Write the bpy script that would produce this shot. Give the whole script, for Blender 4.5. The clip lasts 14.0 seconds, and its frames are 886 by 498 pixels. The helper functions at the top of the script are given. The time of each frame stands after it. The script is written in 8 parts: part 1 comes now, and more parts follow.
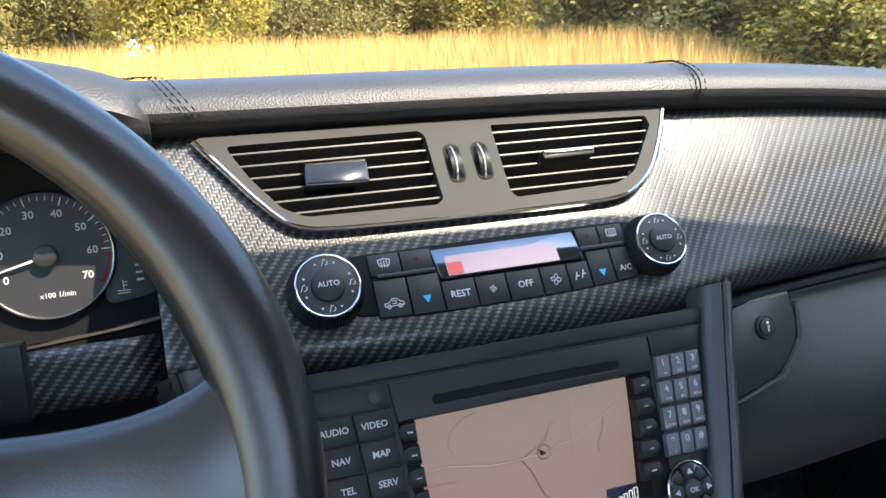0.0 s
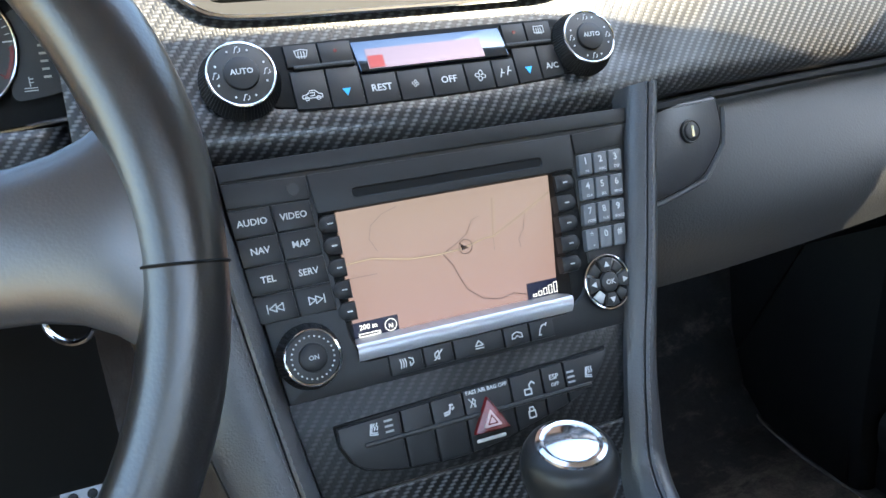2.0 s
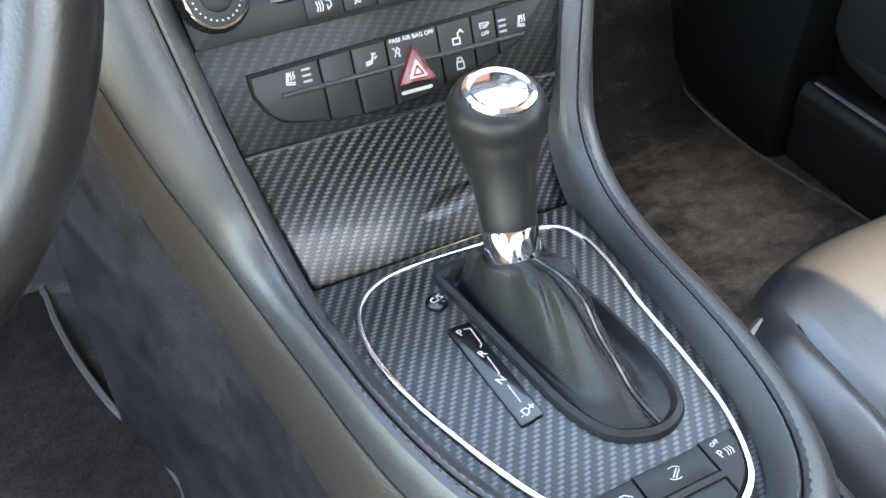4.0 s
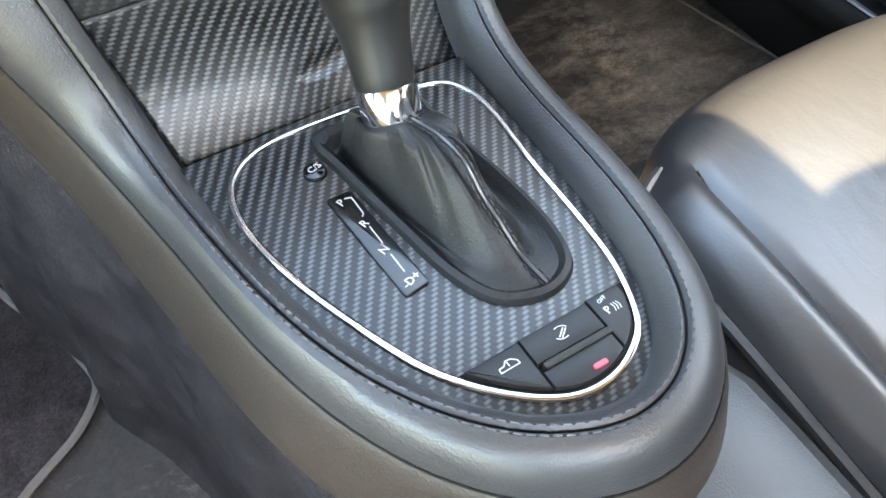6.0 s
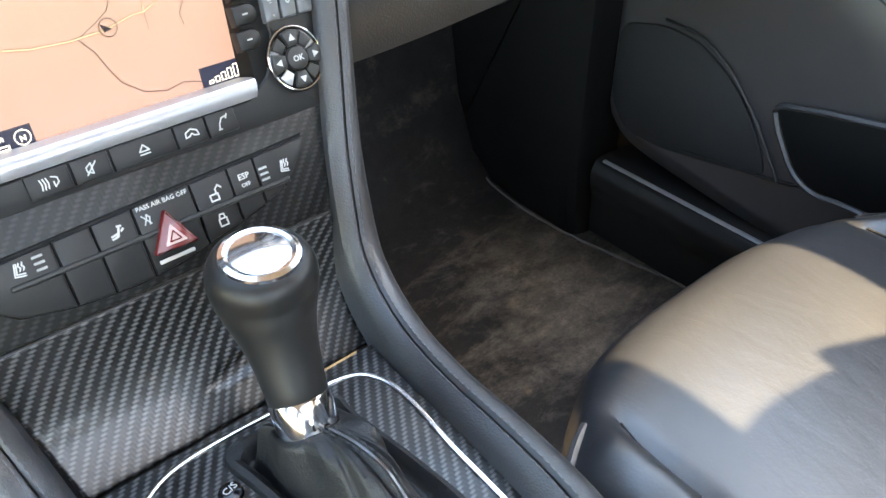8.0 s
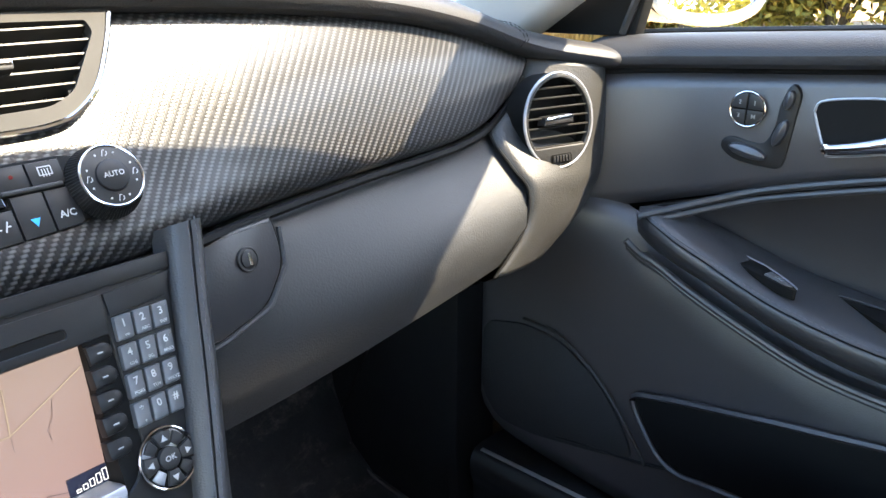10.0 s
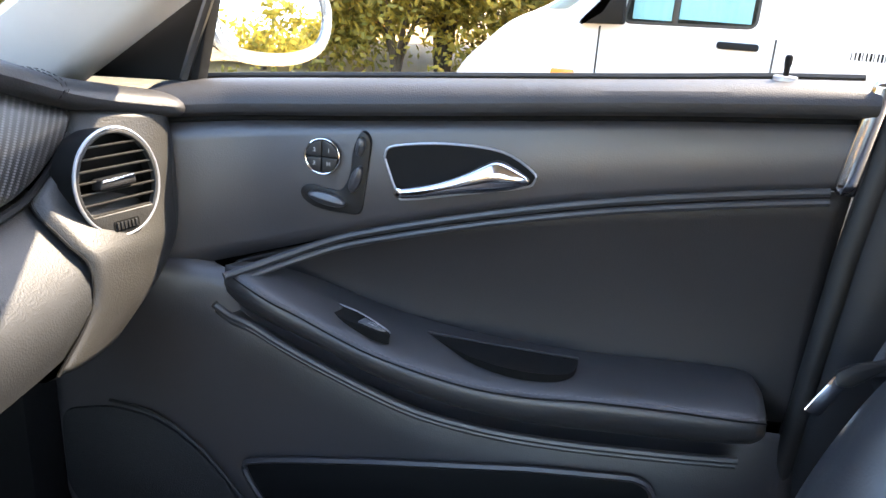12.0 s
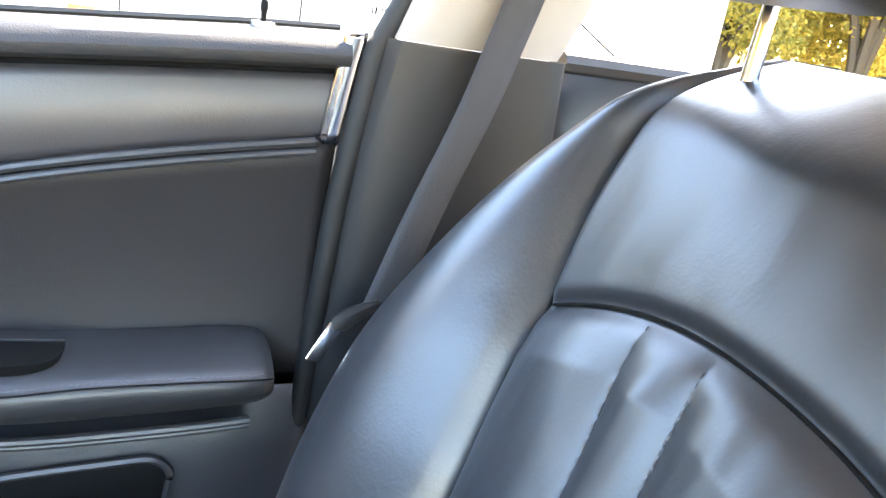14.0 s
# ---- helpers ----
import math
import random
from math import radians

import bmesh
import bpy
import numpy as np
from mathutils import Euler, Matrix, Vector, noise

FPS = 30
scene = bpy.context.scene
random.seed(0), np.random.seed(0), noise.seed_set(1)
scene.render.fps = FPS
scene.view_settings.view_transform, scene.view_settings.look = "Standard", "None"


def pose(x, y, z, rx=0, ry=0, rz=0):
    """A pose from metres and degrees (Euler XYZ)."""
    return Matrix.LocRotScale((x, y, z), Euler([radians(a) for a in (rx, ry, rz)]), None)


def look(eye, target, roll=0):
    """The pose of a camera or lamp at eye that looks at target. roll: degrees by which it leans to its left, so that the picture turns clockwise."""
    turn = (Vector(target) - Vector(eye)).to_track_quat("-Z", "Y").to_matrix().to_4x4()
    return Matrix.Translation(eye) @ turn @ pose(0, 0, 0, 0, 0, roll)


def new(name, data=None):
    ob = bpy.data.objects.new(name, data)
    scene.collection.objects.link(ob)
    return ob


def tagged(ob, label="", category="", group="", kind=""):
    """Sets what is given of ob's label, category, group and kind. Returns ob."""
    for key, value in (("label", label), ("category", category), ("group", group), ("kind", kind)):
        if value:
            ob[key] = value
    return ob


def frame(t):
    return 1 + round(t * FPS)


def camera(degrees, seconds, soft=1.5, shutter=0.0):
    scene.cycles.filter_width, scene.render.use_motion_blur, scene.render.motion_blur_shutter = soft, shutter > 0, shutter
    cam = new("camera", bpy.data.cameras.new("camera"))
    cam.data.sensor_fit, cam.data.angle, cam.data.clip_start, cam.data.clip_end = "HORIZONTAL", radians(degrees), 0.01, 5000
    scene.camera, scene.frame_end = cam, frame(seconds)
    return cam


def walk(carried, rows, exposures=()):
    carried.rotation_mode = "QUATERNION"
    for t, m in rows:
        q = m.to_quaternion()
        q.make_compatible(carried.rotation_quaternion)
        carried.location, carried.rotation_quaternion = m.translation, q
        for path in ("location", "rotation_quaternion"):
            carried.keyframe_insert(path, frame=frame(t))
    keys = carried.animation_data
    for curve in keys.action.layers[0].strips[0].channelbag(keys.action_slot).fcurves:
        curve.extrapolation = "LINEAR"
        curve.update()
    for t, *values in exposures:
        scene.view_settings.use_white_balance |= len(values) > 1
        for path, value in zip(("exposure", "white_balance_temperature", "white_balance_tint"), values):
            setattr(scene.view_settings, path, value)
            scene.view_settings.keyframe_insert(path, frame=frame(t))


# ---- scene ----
cam = camera(58.4, 14.0)
PATH = [
    (0, (-0.19, 0.172, 1.095), (0.428, 2.03, 0.687), -3.6),
    (0.5, (-0.169, 0.16, 1.088), (0.529, 1.988, 0.674), -4.0),
    (1, (-0.171, 0.158, 1.083), (0.529, 1.976, 0.634), -3.7),
    (1.5, (-0.172, 0.158, 1.068), (0.503, 1.945, 0.475), -3.3),
    (2, (-0.174, 0.158, 1.053), (0.491, 1.891, 0.307), -3.0),
    (2.5, (-0.178, 0.163, 1.041), (0.502, 1.819, 0.148), -2.4),
    (3, (-0.174, 0.165, 1.036), (0.489, 1.716, -0.039), -1.7),
    (3.5, (-0.17, 0.17, 1.026), (0.484, 1.586, -0.225), -0.7),
    (4, (-0.166, 0.169, 1.022), (0.461, 1.447, -0.384), -0.0),
    (4.2, (-0.166, 0.169, 1.02), (0.459, 1.388, -0.437), 0.6),
    (6.3, (-0.131, 0.173, 1.0), (0.529, 1.127, -0.629), 2.2),
    (6.5, (-0.131, 0.176, 0.998), (0.563, 1.124, -0.62), 2.9),
    (7, (-0.127, 0.179, 0.999), (0.635, 1.145, -0.577), 3.3),
    (7.5, (-0.118, 0.188, 1.008), (0.776, 1.254, -0.429), 2.3),
    (8, (-0.114, 0.192, 1.025), (0.917, 1.38, -0.209), 0.6),
    (8.5, (-0.108, 0.19, 1.045), (1.03, 1.487, 0.034), -0.8),
    (8.7, (-0.105, 0.193, 1.047), (1.082, 1.515, 0.129), -1.4),
    (10.8, (-0.089, 0.203, 1.133), (1.572, 1.144, 0.538), 2.5),
    (11, (-0.078, 0.2, 1.133), (1.647, 1.022, 0.543), 3.0),
    (11.5, (-0.054, 0.212, 1.13), (1.774, 0.76, 0.531), 3.7),
    (12, (-0.026, 0.219, 1.128), (1.846, 0.545, 0.503), 4.2),
    (12.5, (-0.007, 0.222, 1.127), (1.886, 0.333, 0.49), 4.8),
    (13, (0.006, 0.218, 1.126), (1.884, 0.129, 0.444), 5.4),
    (13.5, (0.017, 0.205, 1.123), (1.853, -0.18, 0.429), 7.7),
    (14, (0.023, 0.156, 1.128), (1.773, -0.586, 0.507), 9.8),
]
walk(cam, [(t, look(eye, target, roll)) for t, eye, target, roll in PATH],
     exposures=((0, 2.97, 6250, 7), (2, 3.72, 6600, 4), (4, 4.78, 8200, 6), (6.5, 4.97, 8700, 6), (8, 4.5, 8300, 7), (8.5, 4.52, 7000, 6), (11, 3.38, 6700, 11), (12.5, 4.15, 7000, 13), (14, 4.9, 7200, 10)))


# ---- world, sun and exposure ----
world = bpy.data.worlds.new("sky")
scene.world = world
world.use_nodes = True
wn = world.node_tree
sky = wn.nodes.new("ShaderNodeTexSky")
sky.sky_type = "NISHITA"
sky.sun_disc = False
SUN = Vector((1.0, -1.25, 1.85)).normalized()
sky.sun_elevation = math.asin(SUN.z)
sky.sun_rotation = math.atan2(SUN.x, SUN.y)
wn.links.new(sky.outputs["Color"], wn.nodes["Background"].inputs["Color"])
wn.nodes["Background"].inputs["Strength"].default_value = 0.15
sun = new("sun", bpy.data.lights.new("sun", "SUN"))
sun.data.energy, sun.data.angle, sun.data.color = 2.1, radians(0.6), (1.0, 0.86, 0.66)
sun.matrix_world = look(SUN * 20, (0, 0, 0))


# ---- materials ----
def base_material(name, colour, rough=0.5, metal=0.0, spec=0.5):
    m = bpy.data.materials.new(name)
    m.use_nodes = True
    b = m.node_tree.nodes["Principled BSDF"]
    b.inputs["Base Color"].default_value = (*colour, 1)
    b.inputs["Roughness"].default_value = rough
    b.inputs["Metallic"].default_value = metal
    b.inputs["Specular IOR Level"].default_value = spec
    return m


def node(m, kind, **inputs):
    n = m.node_tree.nodes.new(kind)
    for key, value in inputs.items():
        n.inputs[key.replace("_", " ")].default_value = value
    return n


def join(m, a, out, b, into):
    m.node_tree.links.new(a.outputs[out], b.inputs[into])


def grained(name, colour, rough=0.5, grain=0.0012, bump=0.25, stain=0.18, metal=0.0, spec=0.5, cells=True):
    """A surface with a fine relief of its own and a faint, larger variation in colour and gloss."""
    m = base_material(name, colour, rough, metal, spec)
    b = m.node_tree.nodes["Principled BSDF"]
    co = node(m, "ShaderNodeTexCoord")
    big = node(m, "ShaderNodeTexNoise", Scale=14.0, Detail=5.0, Roughness=0.65)
    join(m, co, "Object", big, "Vector")
    ramp = node(m, "ShaderNodeMapRange", To_Min=1 - stain, To_Max=1 + stain)
    join(m, big, "Fac", ramp, "Value")
    hsv = node(m, "ShaderNodeHueSaturation", Color=(*colour, 1))
    join(m, ramp, "Result", hsv, "Value")
    join(m, hsv, "Color", b, "Base Color")
    rr = node(m, "ShaderNodeMapRange", To_Min=max(0.03, rough * (1 - stain)), To_Max=min(1, rough * (1 + stain)))
    join(m, big, "Fac", rr, "Value")
    join(m, rr, "Result", b, "Roughness")
    if cells:
        fine = node(m, "ShaderNodeTexVoronoi", Scale=1 / grain)
        fine.feature = "SMOOTH_F1"
        join(m, co, "Object", fine, "Vector")
        out = "Distance"
    else:
        fine = node(m, "ShaderNodeTexNoise", Scale=1 / grain, Detail=4.0, Roughness=0.6)
        join(m, co, "Object", fine, "Vector")
        out = "Fac"
    bp = node(m, "ShaderNodeBump", Strength=bump, Distance=grain * 0.5)
    join(m, fine, out, bp, "Height")
    join(m, bp, "Normal", b, "Normal")
    return m


def flecked(m, scale, low=0.45, high=1.6):
    """Pile that catches the light unevenly: the colour varies from tuft to tuft and from patch to patch."""
    b = m.node_tree.nodes["Principled BSDF"]
    was = b.inputs["Base Color"].links[0].from_socket
    co = node(m, "ShaderNodeTexCoord")
    tuft = node(m, "ShaderNodeTexNoise", Scale=scale, Detail=3.0, Roughness=0.8)
    patch = node(m, "ShaderNodeTexNoise", Scale=scale / 7, Detail=6.0, Roughness=0.7)
    join(m, co, "Object", tuft, "Vector")
    join(m, co, "Object", patch, "Vector")
    both = math_node(m, "MULTIPLY", tuft.outputs["Fac"], patch.outputs["Fac"])
    level = node(m, "ShaderNodeMapRange", From_Min=0.13, From_Max=0.40, To_Min=low, To_Max=high)
    m.node_tree.links.new(both, level.inputs["Value"])
    worn = node(m, "ShaderNodeHueSaturation")
    m.node_tree.links.new(was, worn.inputs["Color"])
    join(m, level, "Result", worn, "Value")
    join(m, worn, "Color", b, "Base Color")


def math_node(m, op, a, b=None):
    n = m.node_tree.nodes.new("ShaderNodeMath")
    n.operation = op
    for k, v in enumerate((a, b)):
        if v is None:
            continue
        if isinstance(v, (int, float)):
            n.inputs[k].default_value = v
        else:
            m.node_tree.links.new(v, n.inputs[k])
    return n.outputs[0]


def carbon(name, cell=0.0021, dark=0.008, light=0.085, rough=0.3):
    """Twill woven foil under lacquer: short floats of warp and weft, two over and two under, each with its own round back."""
    m = base_material(name, (dark, dark, dark), rough, 0.0, 0.4)
    b = m.node_tree.nodes["Principled BSDF"]
    uvn = node(m, "ShaderNodeUVMap")
    sep = node(m, "ShaderNodeSeparateXYZ")
    join(m, uvn, "UV", sep, "Vector")
    a = math_node(m, "MULTIPLY", sep.outputs[0], 1 / cell)
    c = math_node(m, "MULTIPLY", sep.outputs[1], 1 / cell)
    wa = math_node(m, "FLOORED_MODULO", math_node(m, "ADD", a, math_node(m, "FLOOR", c)), 4.0)
    wc = math_node(m, "FLOORED_MODULO", math_node(m, "ADD", math_node(m, "FLOOR", a), c), 4.0)
    # weft floats fill the first half of each period, warp floats the second
    fa = math_node(m, "MAXIMUM", math_node(m, "SINE", math_node(m, "MULTIPLY", wa, math.pi / 2)), 0.0)
    ga = math_node(m, "SINE", math_node(m, "MULTIPLY", math_node(m, "FRACT", c), math.pi))
    fc = math_node(m, "MAXIMUM", math_node(m, "MULTIPLY", math_node(m, "SINE", math_node(m, "MULTIPLY", wc, math.pi / 2)), -1.0), 0.0)
    gc = math_node(m, "SINE", math_node(m, "MULTIPLY", math_node(m, "FRACT", a), math.pi))
    weft = math_node(m, "POWER", math_node(m, "MULTIPLY", fa, ga), 0.6)
    warp = math_node(m, "POWER", math_node(m, "MULTIPLY", fc, gc), 0.6)
    col = node(m, "ShaderNodeMix")
    col.data_type = "RGBA"
    m.node_tree.links.new(weft, col.inputs["Factor"])
    col.inputs["A"].default_value = (dark, dark, dark, 1)
    col.inputs["B"].default_value = (light, light, light * 1.02, 1)
    wear = node(m, "ShaderNodeTexNoise", Scale=40.0, Detail=4.0)
    wr = node(m, "ShaderNodeMapRange", To_Min=rough * 0.75, To_Max=rough * 1.3)
    join(m, wear, "Fac", wr, "Value")
    join(m, wr, "Result", b, "Roughness")
    m.node_tree.links.new(col.outputs["Result"], b.inputs["Base Color"])
    bp = node(m, "ShaderNodeBump", Strength=0.35, Distance=0.0003)
    m.node_tree.links.new(math_node(m, "ADD", weft, math_node(m, "MULTIPLY", warp, 0.7)), bp.inputs["Height"])
    join(m, bp, "Normal", b, "Normal")
    b.inputs["Coat Weight"].default_value = 0.14
    b.inputs["Coat Roughness"].default_value = 0.1
    return m


LEATHER = grained("black leather", (0.030, 0.030, 0.032), 0.42, 0.0011, 0.3, spec=0.75)
LEATHER_SMOOTH = grained("smooth black leather", (0.036, 0.036, 0.039), 0.33, 0.0011, 0.1, spec=0.9)
LEATHER_WHEEL = grained("worn wheel leather", (0.015, 0.014, 0.0135), 0.3, 0.0014, 0.1, spec=0.7)
PAD = grained("grained dash skin", (0.030, 0.030, 0.032), 0.5, 0.0013, 0.4, spec=0.4)
DOOR_SKIN = grained("soft door skin", (0.036, 0.034, 0.037), 0.42, 0.0014, 0.16, spec=0.9)
PLASTIC = grained("black satin plastic", (0.011, 0.011, 0.0115), 0.46, 0.0008, 0.05, spec=0.35)
GREY_PLASTIC = grained("dark grey satin plastic", (0.02, 0.02, 0.02), 0.45, 0.0008, 0.05, spec=0.4)
GLOSS_BLACK = grained("gloss black plastic", (0.008, 0.008, 0.009), 0.15, 0.001, 0.02)
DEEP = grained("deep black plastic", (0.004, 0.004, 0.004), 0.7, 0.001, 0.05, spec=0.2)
CARBON = carbon("carbon twill foil", light=0.095, rough=0.33)
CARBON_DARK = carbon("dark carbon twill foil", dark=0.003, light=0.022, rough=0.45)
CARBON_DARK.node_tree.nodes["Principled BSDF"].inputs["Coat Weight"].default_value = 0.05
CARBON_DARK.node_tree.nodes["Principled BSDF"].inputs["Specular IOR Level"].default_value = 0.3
CHROME = grained("chrome", (0.62, 0.62, 0.64), 0.12, 0.002, 0.01, 0.1, metal=1.0)
SILVER = grained("silver lacquer", (0.42, 0.43, 0.45), 0.35, 0.001, 0.03, 0.08, metal=0.6)
STITCH = grained("grey thread", (0.08, 0.08, 0.086), 0.7, 0.0005, 0.3)
CARPET = grained("dark carpet", (0.024, 0.0215, 0.0205), 0.95, 0.0012, 1.0, 0.6, cells=False)
# dusty streaks trodden into the carpet, thickest where the shoes scrape
dust = node(CARPET, "ShaderNodeTexNoise", Scale=11.0, Detail=10.0, Roughness=0.78, Distortion=0.25)
lay = node(CARPET, "ShaderNodeMapping", Rotation=(0, 0, 0.9), Scale=(0.9, 1.9, 1.0))
place = node(CARPET, "ShaderNodeTexCoord")
join(CARPET, place, "Object", lay, "Vector")
join(CARPET, lay, "Vector", dust, "Vector")
far = CARPET.node_tree.nodes.new("ShaderNodeVectorMath")
far.operation = "DISTANCE"
far.inputs[1].default_value = (0.575, 0.70, 0.30)
join(CARPET, place, "Object", far, 0)
near = node(CARPET, "ShaderNodeMapRange", From_Min=0.03, From_Max=0.26, To_Min=0.23, To_Max=-0.05)
CARPET.node_tree.links.new(far.outputs["Value"], near.inputs["Value"])
heap = math_node(CARPET, "ADD", dust.outputs["Fac"], near.outputs["Result"])
much = node(CARPET, "ShaderNodeMapRange", From_Min=0.48, From_Max=0.80)
CARPET.node_tree.links.new(heap, much.inputs["Value"])
soiled = node(CARPET, "ShaderNodeMix")
soiled.data_type = "RGBA"
join(CARPET, much, "Result", soiled, "Factor")
cb = CARPET.node_tree.nodes["Principled BSDF"]
CARPET.node_tree.links.new(cb.inputs["Base Color"].links[0].from_socket, soiled.inputs["A"])
soiled.inputs["B"].default_value = (0.26, 0.22, 0.18, 1)
CARPET.node_tree.links.new(soiled.outputs["Result"], cb.inputs["Base Color"])
flecked(CARPET, 300.0, 0.6, 1.5)
CARPET_EDGE = grained("dusty carpet edge", (0.10, 0.092, 0.085), 0.9, 0.001, 0.6, 0.4, cells=False)
WHITE_PRINT = grained("white print", (0.46, 0.46, 0.455), 0.5, 0.0005, 0.02, 0.05)
GREY_PRINT = grained("faded grey print", (0.3, 0.3, 0.3), 0.5, 0.0005, 0.02, 0.05)
BEIGE = grained("pale beige trim", (0.42, 0.385, 0.34), 0.7, 0.0008, 0.12, 0.06)
ROOF_CLOTH = grained("pale roof cloth", (0.55, 0.52, 0.48), 0.9, 0.0008, 0.3, 0.06, cells=False)
WEBBING = grained("grey seat belt webbing", (0.058, 0.057, 0.060), 0.6, 0.0011, 0.9, 0.15, spec=0.3)
FILLER_BLACK = grained("near-black matt filler", (0.003, 0.003, 0.003), 1.0, 0.0015, 0.5, 0.3, spec=0.0, cells=False)
RUBBER = grained("black rubber", (0.012, 0.012, 0.012), 0.6, 0.001, 0.1)
RED = grained("red lens", (0.11, 0.009, 0.010), 0.25, 0.001, 0.03)
BLUE_PRINT = grained("blue print", (0.02, 0.36, 0.75), 0.4, 0.0005, 0.02, 0.05)
ORANGE = grained("orange lamp lens", (0.85, 0.2, 0.02), 0.25, 0.001, 0.03)
VAN_WHITE = grained("white van paint", (0.5, 0.5, 0.5), 0.3, 0.003, 0.02, 0.04)
CAR_SILVER = grained("silver car paint", (0.55, 0.56, 0.57), 0.25, 0.001, 0.02, 0.05, metal=0.7)

GLASS = bpy.data.materials.new("window glass")
GLASS.use_nodes = True
gt = GLASS.node_tree
gt.nodes.remove(gt.nodes["Principled BSDF"])
clear, shine, fres, both = (gt.nodes.new(k) for k in ("ShaderNodeBsdfTransparent", "ShaderNodeBsdfGlossy", "ShaderNodeFresnel", "ShaderNodeMixShader"))
clear.inputs["Color"].default_value = (0.93, 0.95, 0.93, 1)
shine.inputs["Roughness"].default_value = 0.02
fres.inputs["IOR"].default_value = 1.18
gt.links.new(fres.outputs["Fac"], both.inputs["Fac"])
gt.links.new(clear.outputs["BSDF"], both.inputs[1])
gt.links.new(shine.outputs["BSDF"], both.inputs[2])
gt.links.new(both.outputs["Shader"], gt.nodes["Material Output"].inputs["Surface"])
MIRROR = base_material("mirror glass", (0.85, 0.86, 0.86), 0.01, 1.0)


def glowing(name, colour, strength, rough=0.25):
    m = base_material(name, (0.02, 0.02, 0.02), rough)
    b = m.node_tree.nodes["Principled BSDF"]
    b.inputs["Emission Color"].default_value = (*colour, 1)
    b.inputs["Emission Strength"].default_value = strength
    return m


# ---- building helpers ----
def frame_of(origin, u, v):
    """A plane's own axes: u to the right, v up, the third towards the viewer."""
    u, v = Vector(u).normalized(), Vector(v).normalized()
    n = u.cross(v)
    m = Matrix((u, v, n)).transposed().to_4x4()
    m.translation = Vector(origin)
    return m


STACK = frame_of((0, 0.600, 0.917), (1, 0, 0), (0, 0.45, 1))
UPPER = frame_of((0, 0.6396, 0.981), (1, 0, 0), (0, 0.6, 1))
GEAR = frame_of((0, 0.36, 0.691), (1, 0, 0), (0, 1, -0.045))
DOOR = frame_of((0.735, 0, 0), (0, -1, 0), (0, 0, 1))


def thing(name, label, category, group="", kind="", at=(0, 0, 0)):
    ob = tagged(new(name), label, category, group, kind)
    ob.location = at
    ob.empty_display_size = 0.01
    return ob


def smooth_mesh(me, angle=40):
    me.polygons.foreach_set("use_smooth", [True] * len(me.polygons))
    me.set_sharp_from_angle(angle=radians(angle))


def part(name, bm, material, parent=None, label="", angle=40):
    """Links a bmesh, given in world places, as one mesh object under a thing or a part."""
    me = bpy.data.meshes.new(name)
    bmesh.ops.recalc_face_normals(bm, faces=bm.faces)
    bm.to_mesh(me)
    bm.free()
    smooth_mesh(me, angle)
    me.materials.append(material)
    ob = new(name, me)
    if parent is not None:
        ob.parent = parent
        ob.matrix_parent_inverse = Matrix.Translation(-parent.location)
    return tagged(ob, label)


def mesh_part(name, verts, faces, material, parent=None, label="", uvs=None, angle=40):
    me = bpy.data.meshes.new(name)
    me.from_pydata([tuple(v) for v in verts], [], faces)
    if uvs is not None:
        layer = me.uv_layers.new(name="UVMap")
        for loop in me.loops:
            layer.data[loop.index].uv = uvs[loop.vertex_index]
    smooth_mesh(me, angle)
    me.materials.append(material)
    ob = new(name, me)
    if parent is not None:
        ob.parent = parent
        ob.matrix_parent_inverse = Matrix.Translation(-parent.location)
    return tagged(ob, label)


def curve_points(points, per=8, closed=False):
    """A smooth (Catmull-Rom) line through a few control points."""
    p = [Vector(q) for q in points]
    n, out = len(p), []
    for i in range(n if closed else n - 1):
        if closed:
            a, b, c, d = p[i - 1], p[i], p[(i + 1) % n], p[(i + 2) % n]
        else:
            a, b, c, d = p[max(i - 1, 0)], p[i], p[i + 1], p[min(i + 2, n - 1)]
        for k in range(per):
            t = k / per
            out.append(0.5 * (2 * b + (c - a) * t + (2 * a - 5 * b + 4 * c - d) * t * t + (3 * b - a - 3 * c + d) * t ** 3))
    if not closed:
        out.append(p[-1].copy())
    return out


def rounded(points, r, seg=4):
    """A polygon with its corners rounded; r: one radius or one for each corner."""
    p = [Vector(q) for q in points]
    n, out = len(p), []
    for i in range(n):
        a, b, c = p[i - 1], p[i], p[(i + 1) % n]
        ri = r[i] if isinstance(r, (list, tuple)) else r
        d1, d2 = a - b, c - b
        ri = min(ri, d1.length * 0.49, d2.length * 0.49)
        s, e = b + d1.normalized() * ri, b + d2.normalized() * ri
        if ri < 1e-6:
            out.append(b)
            continue
        for k in range(seg + 1):
            t = k / seg
            out.append((1 - t) ** 2 * s + 2 * t * (1 - t) * b + t * t * e)
    return out


def rect(x0, y0, x1, y1, r=0.0, seg=3):
    return rounded([(x0, y0), (x1, y0), (x1, y1), (x0, y1)], r, seg)


def circle(cx, cy, r, n=32, ry=None):
    return [Vector((cx + r * math.cos(2 * math.pi * k / n), cy + (ry or r) * math.sin(2 * math.pi * k / n))) for k in range(n)]


